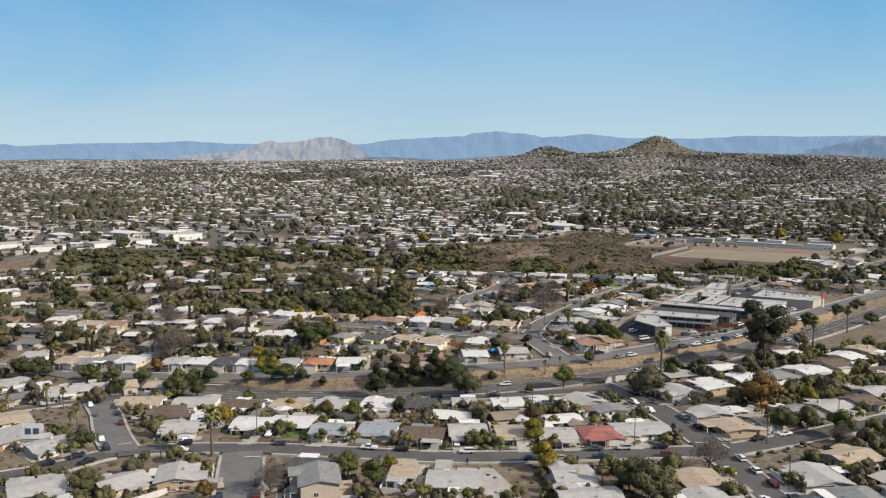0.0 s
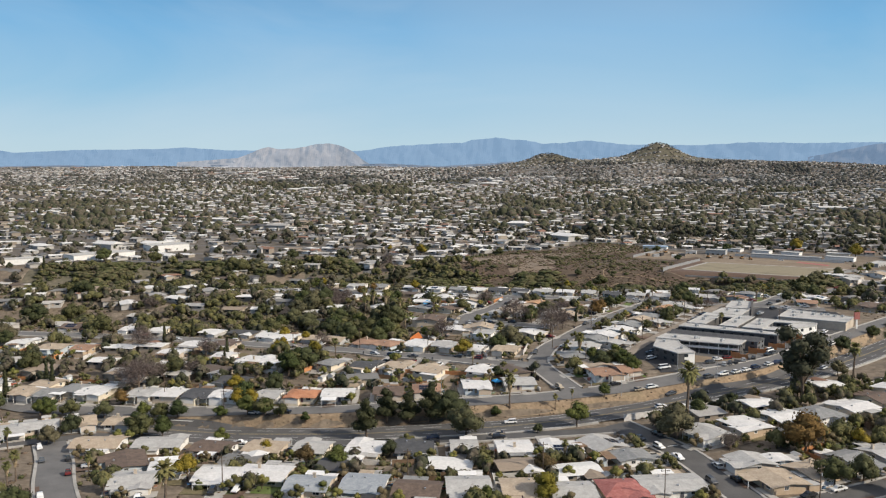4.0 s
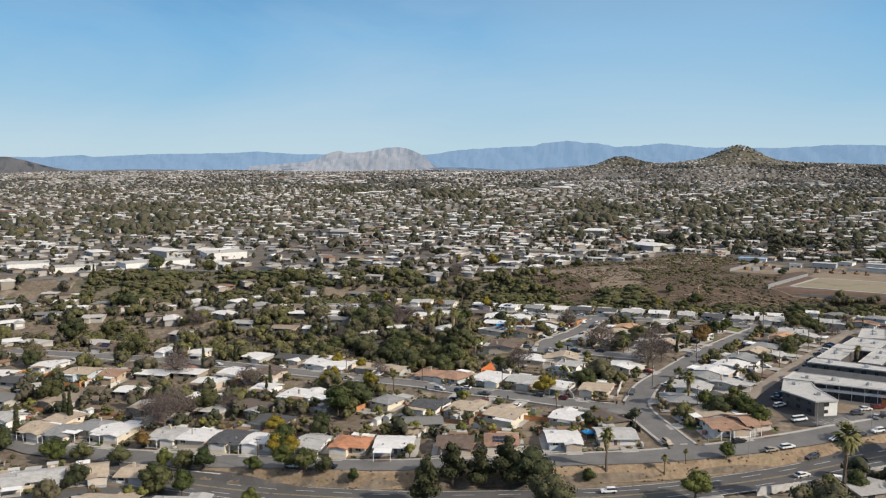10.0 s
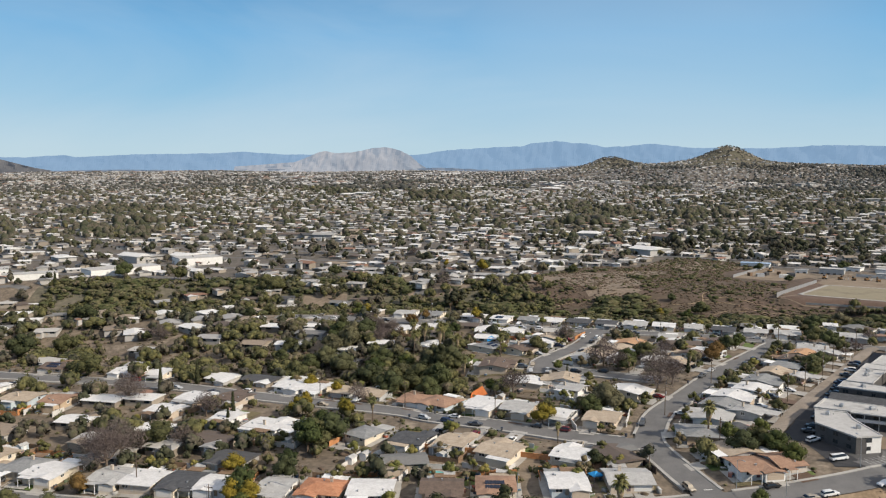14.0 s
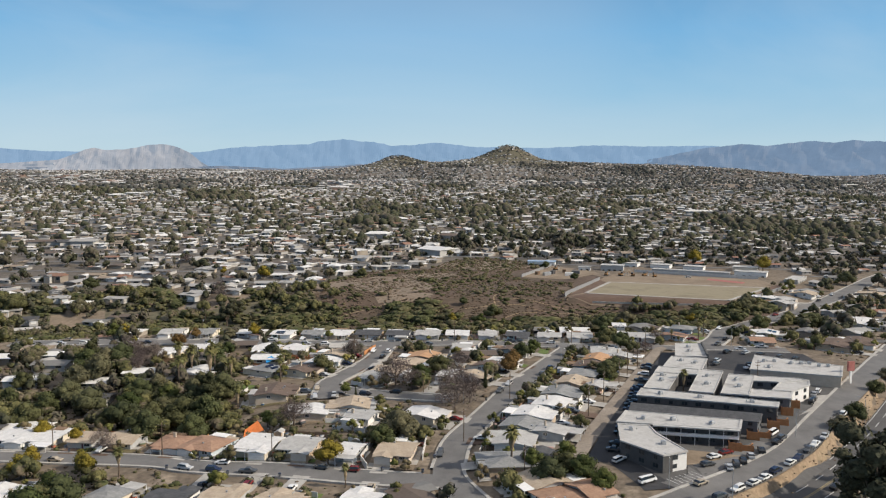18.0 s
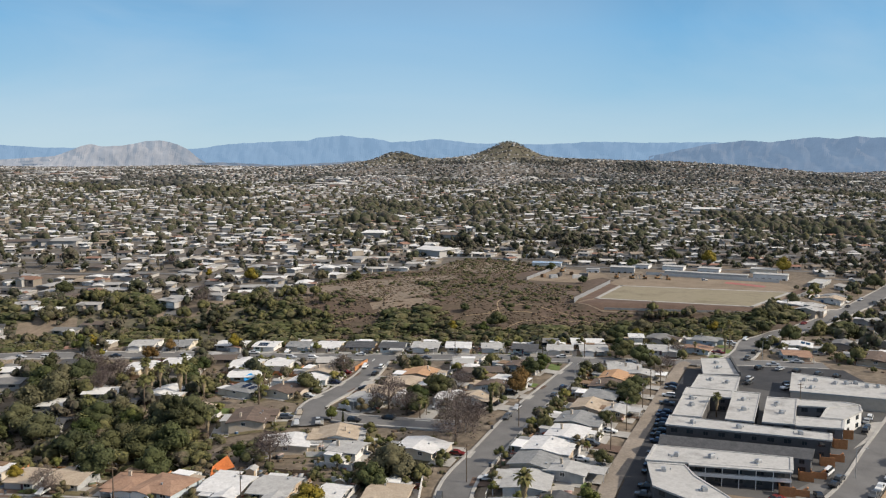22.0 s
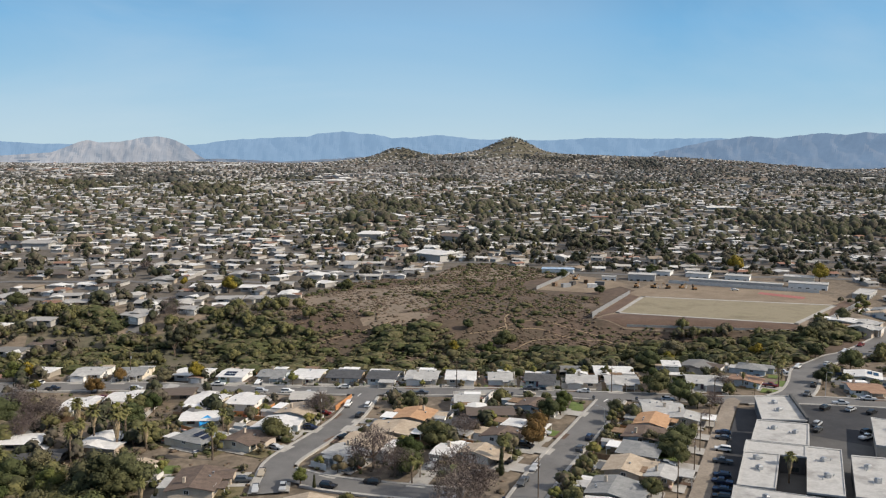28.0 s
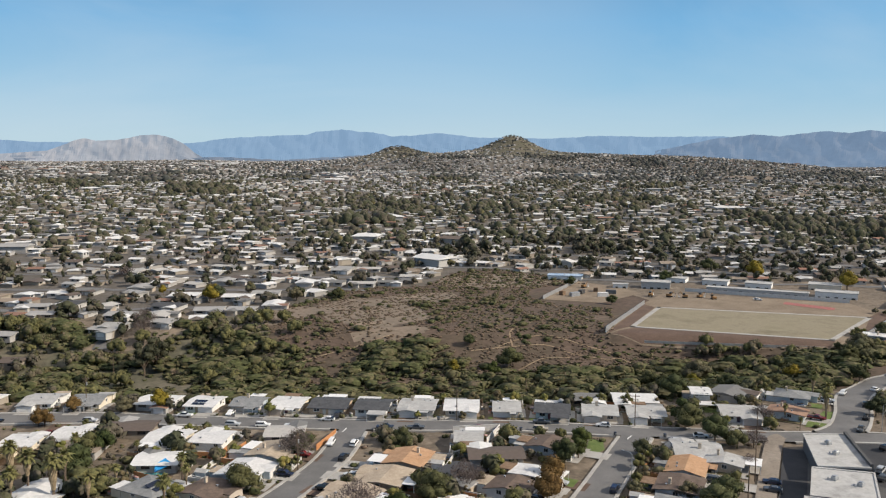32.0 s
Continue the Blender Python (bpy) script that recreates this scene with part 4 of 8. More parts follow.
home(-143.1, 497.6, 345, 10.8, 8.73, "br", "s")
home(-157.8, 466.1, 165, 9.24, 7.76, "wh")
home(-109.3, 387.3, 341, 11.6, 8.73, "gr")
home(-123.6, 397.1, 335, 9.24, 8.73, "tn")
home(26.7, 385.6, 151, 9.24, 7.76, "tn")
home(40.1, 375.7, 147, 11.6, 8.73, "tn")
home(61.3, 368.6, 151, 10.8, 7.76, "wh")
home(-12.4, 446.3, 334, 7.7, 7.76, "tn")
home(-1.1, 442.0, 334, 9.24, 8.73, "tn")
home(13.6, 433.7, 334, 9.24, 7.76, "rb")
home(23.2, 427.7, 321, 11.6, 8.73, "rb")
home(38.8, 418.2, 331, 10.8, 8.73, "wh")
home(50.6, 411.6, 331, 10, 8.73, "lg")
home(63.8, 402.4, 327, 6.16, 7.2, "wh")
home(76.9, 396.3, 331, 10, 8.73, "tn")
home(59.3, 442.7, 253, 10.8, 9.7, "wh")
home(50.6, 469.5, 73, 13.9, 8.73, "br")
home(72.6, 443.9, 253, 10.8, 8.73, "tn")
home(74.8, 432.2, 142, 8.47, 6.79, "lg")
home(94.5, 423.6, 51, 10, 8.73, "wh")
home(115.3, 498.5, 236, 10.8, 7.76, "og2")
home(106.6, 488.2, 236, 10.8, 7.76, "tn")
home(96.5, 479.9, 225, 10.8, 7.76, "tn")
home(89.7, 473.7, 308, 10, 7.76, "lg")
home(74.0, 506.3, 56, 10.8, 9.7, "wh")
home(64.5, 495.6, 45, 9.24, 7.76, "br")
home(51.3, 502.3, 45, 9.24, 8.73, "gr", "s")
home(82.8, 516.9, 56, 10.8, 7.76, "tn")
home(67.1, 535.7, 155, 9.24, 7.76, "wh")
home(54.9, 540.5, 155, 10.8, 8.73, "wh")
home(27.4, 554.4, 163, 9.24, 7.76, "wh")
home(13.8, 552.1, 163, 9.24, 7.76, "wh")
home(13.3, 591.1, 343, 10, 8.73, "lg")
home(28.5, 586.5, 343, 10, 8.73, "gr")
home(65.4, 571.5, 335, 9.24, 8.73, "wh", "s")
home(79.5, 566.1, 335, 9.24, 7.76, "gr")
home(91.9, 560.5, 335, 10, 8.73, "wh")
home(104.9, 553.9, 335, 11.6, 8.73, "dk")
home(117.6, 546.9, 336, 10, 8.73, "dk")
home(131.2, 541.3, 336, 10.8, 8.73, "lg")
home(34.9, 487.0, 62, 6.16, 5.82, "tn")
home(144.2, 535.5, 339, 10, 8.73, "wh")
home(157.6, 530.0, 339, 7.7, 7.76, "lg")
home(170.8, 523.9, 333, 10, 7.76, "dk")
home(184.6, 518.1, 333, 10, 9.7, "lg")
home(197.5, 512.2, 335, 10.8, 7.76, "lg")
home(223.2, 520.2, 333, 5.39, 6.3, "wh", "2")
home(225.4, 503.1, 333, 10.8, 8.73, "lg")
home(241.4, 498.4, 40, 6.93, 8.1, "rb")
home(256.6, 513.8, 45, 9.24, 7.76, "gr")
home(156.0, 494.5, 46, 8.47, 6.79, "br")
home(143.1, 476.0, 45, 6.16, 6.79, "wh")
home(135.0, 469.4, 45, 7.7, 7.76, "br")
home(124.3, 460.1, 45, 6.93, 6.79, "tn")
home(115.1, 464.1, 322, 5.39, 6.3, "wh")
home(285.8, 490.9, 225, 10, 7.76, "wh", "s")
home(272.6, 476.7, 333, 10, 6.79, "rb")
home(349.5, 553.2, 29, 10, 7.76, "lg")
home(392.2, 581.5, 31, 10, 8.73, "tn")
home(350.3, 566.1, 29, 9.24, 7.76, "wh")
home(136.9, 508.2, 159, 6.93, 6.79, "lg")
home(192.6, 478.7, 155, 11.6, 7.76, "lg")
home(182.9, 467.2, 48, 10.8, 6.79, "og2")
home(174.3, 457.6, 48, 10, 7.76, "br")
home(166.3, 446.7, 48, 10, 7.76, "gr")
home(156.3, 437.4, 48, 10.8, 6.79, "tn")
home(145.8, 425.4, 48, 10.8, 7.76, "gr")
home(137.6, 415.1, 48, 10.8, 7.76, "wh")
home(127.3, 408.2, 49, 10.8, 7.76, "wh")
home(120.6, 400.1, 49, 11.6, 8.73, "gr")
home(111.5, 390.0, 239, 11.6, 8.73, "lg")
home(103.2, 376.8, 256, 11.6, 8.73, "gr")
home(194.8, 467.9, 48, 6.93, 6.79, "lg")
home(162.4, 430.4, 48, 7.7, 4.85, "lg")
home(125.7, 391.4, 49, 6.93, 7.76, "lg")
home(114.6, 376.1, 49, 6.93, 5.82, "dk")
home(107.6, 360.3, 276, 10, 8.73, "tn")
home(355.5, 559.4, 29, 9.24, 6.79, "lg")
home(398.2, 588.4, 31, 10, 7.76, "gr")
home(435.5, 573.6, 211, 10, 8.73, "tn")
home(354.3, 501.2, 209, 20, 9.7, "wh")
home(299.9, 460.9, 34, 16.9, 10.5, "br")
home(313.1, 461.0, 34, 15.4, 9.7, "br")


# ---------------------------------------------------------------- things: trees
def clump_cloud(r, lobes, n, size):
    """Leaf clumps as small bent quads over the lobes (x, y, z, rx, rz), with a ragged core in each."""
    v, f = [], []
    tot = sum(l[3] * l[3] for l in lobes)
    for (cx, cy, cz, rx, rz) in lobes:
        # core
        ico = [(0, 0, 1), (0.89, 0, 0.45), (0.28, 0.85, 0.45), (-0.72, 0.53, 0.45), (-0.72, -0.53, 0.45), (0.28, -0.85, 0.45),
               (0.72, 0.53, -0.45), (-0.28, 0.85, -0.45), (-0.89, 0, -0.45), (-0.28, -0.85, -0.45), (0.72, -0.53, -0.45), (0, 0, -1)]
        tri = [(0, 1, 2), (0, 2, 3), (0, 3, 4), (0, 4, 5), (0, 5, 1), (1, 6, 2), (2, 7, 3), (3, 8, 4), (4, 9, 5), (5, 10, 1), (2, 6, 7), (3, 7, 8), (4, 8, 9), (5, 9, 10), (1, 10, 6), (11, 7, 6), (11, 8, 7), (11, 9, 8), (11, 10, 9), (11, 6, 10)]
        k = len(v)
        v += [(cx + x * rx * (q := r.uniform(0.74, 0.95)), cy + y * rx * q, cz + z * rz * q) for x, y, z in ico]
        f += [(a + k, b + k, c + k) for a, b, c in tri]
        for _ in range(int(n * rx * rx / tot)):
            d = Vector((r.gauss(0, 1), r.gauss(0, 1), r.gauss(0, 1) + 0.25)).normalized()
            t = r.uniform(0.72, 1.12)
            p = Vector((cx + d.x * rx * t, cy + d.y * rx * t, cz + d.z * rz * t))
            a = Vector((r.gauss(0, 1), r.gauss(0, 1), r.gauss(0, 0.6))).normalized()
            a = (a - d * (0.75 * a.dot(d))).normalized()
            b = d.cross(a)
            if b.length < 0.1:
                continue
            b.normalize()
            s = size * r.uniform(0.6, 1.25)
            k = len(v)
            v += [tuple(p - a * s - b * s * 0.5), tuple(p + a * s * 0.2 - b * s * 0.8), tuple(p + a * s + b * s * 0.3), tuple(p - a * s * 0.1 + b * s * 0.8 + d * s * 0.4)]
            f += [(k, k + 1, k + 2), (k, k + 2, k + 3)]
    return v, f


def broad_tree(seed, spread_, lobes_n, n, bare=False):
    """Trunk with limbs and a crown, one metre tall: scaled when planted."""
    r = random.Random(seed)
    lobes, tv, tf = [], [], []
    v, f = tube([(0, 0, -0.08), (0.01, 0, 0.15), (0.0, 0.01, 0.36)], [0.035, 0.026, 0.02])
    tv, tf = list(v), list(f)
    for i in range(lobes_n):
        a = 2 * math.pi * i / lobes_n + r.uniform(-0.4, 0.4)
        q = spread_ * r.uniform(0.35, 0.75) * (0 if i == 0 else 1)
        z = r.uniform(0.34, 0.60) if i else 0.70
        rad = spread_ * r.uniform(0.45, 0.62)
        lobes.append((q * math.cos(a), q * math.sin(a), z, rad, min(rad * 0.85, 0.98 - z)))
        v, f = tube([(0, 0, 0.22), (q * 0.5 * math.cos(a), q * 0.5 * math.sin(a), z * 0.62), (q * math.cos(a), q * math.sin(a), z)], [0.018, 0.012, 0.006], 5)
        k = len(tv)
        tv += v
        tf += [tuple(j + k for j in fc) for fc in f]
    if bare:
        cv, cf = [], []
        for (cx, cy, cz, rx, rz) in lobes:
            for _ in range(n // lobes_n):
                d = Vector((r.gauss(0, 1), r.gauss(0, 1), r.gauss(0.2, 0.9))).normalized()
                q = r.random() ** 0.4
                s = Vector((cx + d.x * rx * q, cy + d.y * rx * q, cz + d.z * rz * q))
                e = s + (d * 0.6 + Vector((r.gauss(0, 0.6), r.gauss(0, 0.6), r.gauss(0.3, 0.6)))).normalized() * r.uniform(0.04, 0.10)
                side = (e - s).cross(Vector((r.gauss(0, 1), r.gauss(0, 1), r.gauss(0, 1)))).normalized() * 0.006
                k = len(cv)
                cv += [tuple(s - side), tuple(s + side), tuple(e)]
                cf += [(k, k + 1, k + 2)]
        return (tv, tf), (cv, cf)
    return (tv, tf), clump_cloud(r, lobes, n, 0.030)


def tall_tree(seed, n, kind):
    r = random.Random(seed)
    lobes = []
    if kind == "cypress":
        lobes = [(0, 0, 0.16 + 0.17 * i, 0.12 - 0.016 * i, 0.16) for i in range(5)]
        size = 0.020
    elif kind == "pine":
        for i in range(7):
            a = i * 2.4
            q = 0.16 * (1 - i / 9)
            lobes.append((q * math.cos(a), q * math.sin(a), 0.28 + 0.095 * i, 0.24 - 0.022 * i, 0.12))
        size = 0.027
    else:
        for i in range(9):
            a = i * 2.4 + r.uniform(-0.3, 0.3)
            q = r.uniform(0.12, 0.30)
            lobes.append((q * math.cos(a), q * math.sin(a), 0.42 + 0.058 * i, r.uniform(0.12, 0.19), 0.11))
        size = 0.026
    tv, tf = tube([(0, 0, -0.05), (0.01, 0, 0.3), (0.0, 0.01, 0.62), (0, 0, 0.85)], [0.032, 0.024, 0.015, 0.006])
    if kind == "euc":
        for cx, cy, cz, *_ in lobes:
            v, f = tube([(0, 0, 0.2), (cx * 0.6, cy * 0.6, cz * 0.75), (cx, cy, cz)], [0.014, 0.010, 0.004], 5)
            k = len(tv)
            tv += v
            tf += [tuple(j + k for j in fc) for fc in f]
    return (tv, tf), clump_cloud(r, lobes, n, size)


def palm_tree(seed):
    r = random.Random(seed)
    low = (0.30, 0.62, 0.45)[seed % 3]
    trunk = tube([(0, 0, -0.05), (0.01, 0.0, 0.3), (0.0, 0.01, 0.6), (0.0, 0.0, 0.86)], [0.034, 0.025, 0.022, 0.024])
    v, f = [], []
    for i in range(64):
        a = i * 2.39996 + r.uniform(-0.2, 0.2)
        tilt = r.uniform(-0.9, 1.2)
        d = Vector((math.cos(a) * math.cos(tilt), math.sin(a) * math.cos(tilt), math.sin(tilt)))
        s = Vector((-math.sin(a), math.cos(a), 0))
        L = r.uniform(0.17, 0.24)
        base = Vector((0, 0, 0.86))
        mid, tip = base + d * L * 0.6, base + d * L + Vector((0, 0, -0.05))
        k = len(v)
        v += [tuple(base), tuple(mid - s * 0.038), tuple(tip), tuple(mid + s * 0.038), tuple(mid + Vector((0, 0, 0.012)))]
        f += [(k, k + 1, k + 4), (k + 1, k + 2, k + 4), (k + 2, k + 3, k + 4), (k + 3, k, k + 4)]
    sv, sf = tube([(0, 0, low), (0.004, 0, low * 0.6 + 0.34), (0, 0.004, 0.78), (0, 0, 0.86)], [0.036, 0.070, 0.098, 0.06], 11)
    return trunk, (v, f), (sv, sf)


TREES = {}
for k, sp, ln, n in (("oak", 0.46, 9, 1500), ("green", 0.38, 8, 1350), ("yellow", 0.38, 7, 1200), ("autumn", 0.42, 7, 1200)):
    TREES[k] = [broad_tree(7 * i + len(k), sp * (0.9 + 0.1 * i), ln, n) for i in range(3)]
TREES["bare"] = [broad_tree(40 + i, 0.44, 8, 2400, True) for i in range(2)]
for k in ("cypress", "pine", "euc"):
    TREES[k] = [tall_tree(60 + i, 1300, k) for i in range(2)]
TREES["palm"] = [palm_tree(80 + i) for i in range(3)]
TREE_ME = {}
for k, kinds in TREES.items():
    for i, t in enumerate(kinds):
        cm = mesh_from("crown", *t[1], LEAF[k])
        cm.polygons.foreach_set("use_smooth", [k not in ("bare", "palm")] * len(cm.polygons))
        TREE_ME[k, i] = (mesh_from("trunk", *t[0], M_BARK), cm, mesh_from("dry_skirt", *t[2], M_SKIRT) if len(t) > 2 else None)
TREE_LABEL = {"oak": "dark olive broadleaf tree with a dense rounded crown", "green": "green broadleaf garden tree with a full crown", "yellow": "yellow-green leafy garden tree", "autumn": "rusty brown autumn tree",
              "bare": "leafless grey-brown tree with fine twigs", "cypress": "narrow dark green cypress tree", "pine": "tall dark pine tree with layered boughs", "euc": "tall grey-green eucalyptus with an open crown", "palm": "tall fan palm with a bare trunk"}
PLANTED = []


def tree(kind, x, y, h, group=""):
    r = random.Random(int(x * 13 + y * 7))
    i = r.randrange(len(TREES[kind]))
    s = h * r.uniform(0.92, 1.1) * (1.2 if kind == "bare" else 1)
    wide = r.uniform(0.9, 1.15)
    t = thing("palm_tree" if kind == "palm" else "tree", pose(x, y, ground(x, y), 0, 0, r.uniform(0, 360)), TREE_LABEL[kind], "palm" if kind == "palm" else "tree", group)
    t.scale = (s * wide, s * wide, s)
    a, b, c = TREE_ME[kind, i]
    put("trunk", a, t)
    put("crown", b, t)
    if c:
        put("dry_skirt", c, t)
    PLANTED.append((x, y, h * 0.35))


tree("pine", 10, 330, 10); tree("pine", 18, 329, 14); tree("pine", 26, 328, 12); tree("pine", 34, 327, 15)
tree("pine", 10, 316, 14); tree("pine", 26, 475, 14); tree("pine", -19, 540, 13); tree("pine", 8, 495, 8)
tree("green", -34, 344, 9); tree("green", -27, 341, 8); tree("green", -12, 335, 5); tree("green", -44, 345, 6)
tree("green", -37, 360, 10); tree("green", -26, 377, 8); tree("green", -74, 353, 8); tree("green", -61, 350, 8)
tree("green", -0, 282, 9); tree("green", -3, 223, 9); tree("green", 4, 216, 8); tree("green", -111, 359, 8)
tree("green", -4, 255, 5); tree("green", -16, 252, 4); tree("green", 84, 308, 10); tree("green", 40, 244, 6)
tree("green", 58, 326, 5); tree("green", 156, 235, 10); tree("green", -74, 341, 10); tree("green", -63, 333, 10)
tree("green", -41, 325, 7); tree("green", -116, 365, 8); tree("green", -114, 366, 8); tree("green", -21, 389, 12)
tree("green", -2, 487, 10); tree("green", 44, 440, 7); tree("green", 75, 463, 5); tree("green", 119, 370, 9)
tree("green", 110, 372, 8); tree("green", 101, 329, 6); tree("green", 105, 466, 8); tree("green", 161, 487, 7)
tree("green", -18, 406, 8); tree("green", 25, 398, 5); tree("green", 119, 359, 9); tree("green", 120, 350, 9)
tree("green", 206, 505, 9); tree("green", 180, 598, 8); tree("green", 37, 539, 8); tree("green", 12, 489, 9)
tree("green", -14, 592, 9); tree("green", 166, 495, 7)
tree("palm", -44, 245, 15); tree("palm", -94, 281, 9); tree("palm", -94, 275, 8); tree("palm", -119, 326, 9)
tree("palm", -74, 283, 7); tree("palm", -133, 325, 6); tree("palm", 121, 299, 20); tree("palm", 64, 328, 14)
tree("palm", 243, 364, 14); tree("palm", 206, 333, 16); tree("palm", 66, 205, 7); tree("palm", 70, 274, 7)
tree("palm", 44, 265, 6); tree("palm", 81, 326, 6); tree("palm", -111, 320, 8); tree("palm", 18, 509, 11)
tree("palm", 36, 466, 9); tree("palm", 105, 375, 13); tree("palm", 88, 328, 5); tree("palm", 59, 383, 7)
tree("palm", 105, 455, 5); tree("palm", 128, 454, 8); tree("palm", 30, 534, 8); tree("palm", 58, 510, 8)
tree("palm", -1, 414, 9); tree("palm", 16, 502, 13); tree("palm", 30, 511, 12); tree("palm", -2, 501, 10)
tree("palm", -3, 492, 9); tree("palm", 42, 510, 7); tree("palm", 59, 501, 8); tree("palm", 264, 514, 10)
tree("palm", 284, 535, 9); tree("palm", 192, 420, 8); tree("palm", 185, 577, 8); tree("palm", 238, 497, 6)
tree("palm", 383, 526, 9); tree("palm", 389, 524, 9); tree("palm", 21, 514, 13); tree("palm", 28, 506, 14)
tree("palm", 36, 503, 9); tree("palm", 54, 488, 10); tree("palm", 102, 452, 7); tree("palm", 39, 472, 4)
tree("palm", 46, 532, 5); tree("palm", 97, 634, 7); tree("palm", 260, 503, 9); tree("palm", 235, 487, 4)
tree("palm", 175, 573, 5); tree("palm", 16, 521, 12); tree("palm", 250, 493, 10)
tree("yellow", -44, 275, 9); tree("yellow", -24, 308, 6); tree("yellow", 9, 225, 6); tree("yellow", -26, 430, 8)
tree("yellow", -12, 424, 7); tree("yellow", 56, 243, 9); tree("yellow", 54, 221, 9); tree("yellow", 155, 317, 5)
tree("yellow", 216, 308, 6); tree("yellow", 166, 270, 7); tree("yellow", -39, 357, 8); tree("yellow", -34, 356, 8)
tree("yellow", -42, 376, 7); tree("yellow", -10, 417, 8); tree("yellow", -100, 547, 7); tree("yellow", 57, 399, 9)
tree("yellow", 166, 608, 7); tree("yellow", -28, 423, 9); tree("yellow", -4, 577, 6); tree("yellow", -27, 459, 8)
tree("yellow", -16, 447, 7); tree("yellow", 74, 757, 11); tree("yellow", 427, 749, 13); tree("yellow", 51, 572, 9)
tree("yellow", -9, 592, 8); tree("yellow", 443, 684, 13); tree("yellow", 49, 792, 7); tree("yellow", 78, 779, 8)
tree("yellow", 145, 751, 7); tree("yellow", 284, 546, 8); tree("yellow", 244, 554, 7); tree("yellow", 421, 741, 14)
tree("oak", -68, 352, 8); tree("oak", -14, 396, 12); tree("oak", -19, 394, 10); tree("oak", -145, 374, 10)
tree("oak", -139, 376, 10); tree("oak", -97, 341, 9); tree("oak", -85, 256, 7); tree("oak", -73, 219, 8)
tree("oak", 17, 292, 7); tree("oak", -125, 485, 12); tree("oak", -167, 468, 10); tree("oak", 111, 285, 13)
tree("oak", 44, 306, 12); tree("oak", 41, 326, 13); tree("oak", 69, 305, 4); tree("oak", 144, 313, 5)
tree("oak", 140, 243, 9); tree("oak", 151, 246, 9); tree("oak", 76, 196, 13); tree("oak", 267, 380, 7)
tree("oak", 205, 342, 7); tree("oak", 127, 304, 7); tree("oak", -101, 329, 8); tree("oak", -71, 336, 10)
tree("oak", -28, 342, 8); tree("oak", -21, 339, 6); tree("oak", -90, 358, 7); tree("oak", -104, 363, 7)
tree("oak", -72, 401, 10); tree("oak", -26, 370, 9); tree("oak", -140, 422, 12); tree("oak", -170, 476, 10)
tree("oak", -180, 546, 14); tree("oak", -159, 547, 13); tree("oak", -165, 594, 11); tree("oak", -196, 753, 14)
tree("oak", -150, 735, 12); tree("oak", -82, 703, 11); tree("oak", -15, 520, 13); tree("oak", -7, 535, 12)
tree("oak", 10, 478, 10); tree("oak", -74, 591, 8); tree("oak", -122, 559, 7); tree("oak", 82, 411, 11)
tree("oak", 75, 406, 8); tree("oak", 32, 480, 11); tree("oak", 110, 361, 9); tree("oak", 36, 330, 7)
tree("oak", 66, 363, 6); tree("oak", 116, 474, 8); tree("oak", 175, 446, 8); tree("oak", 154, 423, 6)
tree("oak", 119, 514, 6); tree("oak", -13, 533, 11); tree("oak", -25, 506, 11); tree("oak", -20, 534, 12)
tree("oak", -16, 492, 12); tree("oak", -3, 469, 13); tree("oak", 7, 470, 12); tree("oak", 5, 447, 12)
tree("oak", 17, 467, 13); tree("oak", 25, 462, 12); tree("oak", 31, 474, 9); tree("oak", 20, 444, 10)
tree("oak", 90, 519, 7); tree("oak", -23, 518, 12); tree("oak", -44, 526, 9); tree("oak", -32, 501, 9)
tree("oak", -36, 480, 10); tree("oak", -46, 511, 9); tree("oak", -45, 557, 8); tree("oak", -76, 703, 12)
tree("oak", -40, 696, 10); tree("oak", 120, 747, 9); tree("oak", 143, 746, 7); tree("oak", 216, 370, 6)
tree("oak", 232, 380, 7); tree("oak", 261, 400, 7); tree("oak", 283, 415, 6); tree("oak", 117, 364, 8)
tree("oak", 137, 395, 5); tree("oak", 173, 440, 7); tree("oak", 331, 561, 9); tree("oak", 295, 506, 9)
tree("oak", 320, 497, 9); tree("oak", 451, 610, 10); tree("oak", 300, 530, 7); tree("oak", 190, 605, 9)
tree("oak", 181, 631, 6); tree("oak", 283, 685, 6); tree("oak", 292, 752, 7); tree("oak", -38, 746, 10)
tree("oak", 40, 576, 6); tree("oak", 72, 497, 8); tree("oak", 103, 459, 8); tree("oak", 24, 484, 12)
tree("oak", 21, 479, 10); tree("oak", 2, 497, 10); tree("oak", 8, 500, 9); tree("oak", 156, 485, 8)
tree("oak", 205, 500, 9); tree("oak", 180, 449, 8); tree("oak", 163, 461, 4); tree("oak", 269, 492, 7)
tree("oak", 252, 563, 9); tree("oak", 222, 533, 9); tree("oak", 231, 564, 7); tree("oak", 250, 538, 7)
tree("oak", 287, 552, 7); tree("oak", 354, 572, 8); tree("oak", 323, 553, 9); tree("oak", 357, 747, 9)
tree("oak", 79, 772, 8); tree("oak", 33, 539, 7); tree("oak", 31, 524, 9); tree("oak", 122, 756, 8)
tree("oak", 179, 483, 5); tree("oak", 173, 454, 6); tree("oak", 205, 487, 9); tree("oak", 314, 550, 10)
tree("oak", 253, 545, 7); tree("oak", 229, 550, 9); tree("oak", 414, 780, 10)
tree("autumn", -87, 371, 7); tree("autumn", -10, 288, 8); tree("autumn", -41, 211, 7); tree("autumn", 61, 265, 7)
tree("autumn", 145, 266, 14); tree("autumn", 147, 474, 7); tree("autumn", 24, 581, 6); tree("autumn", 141, 464, 8)
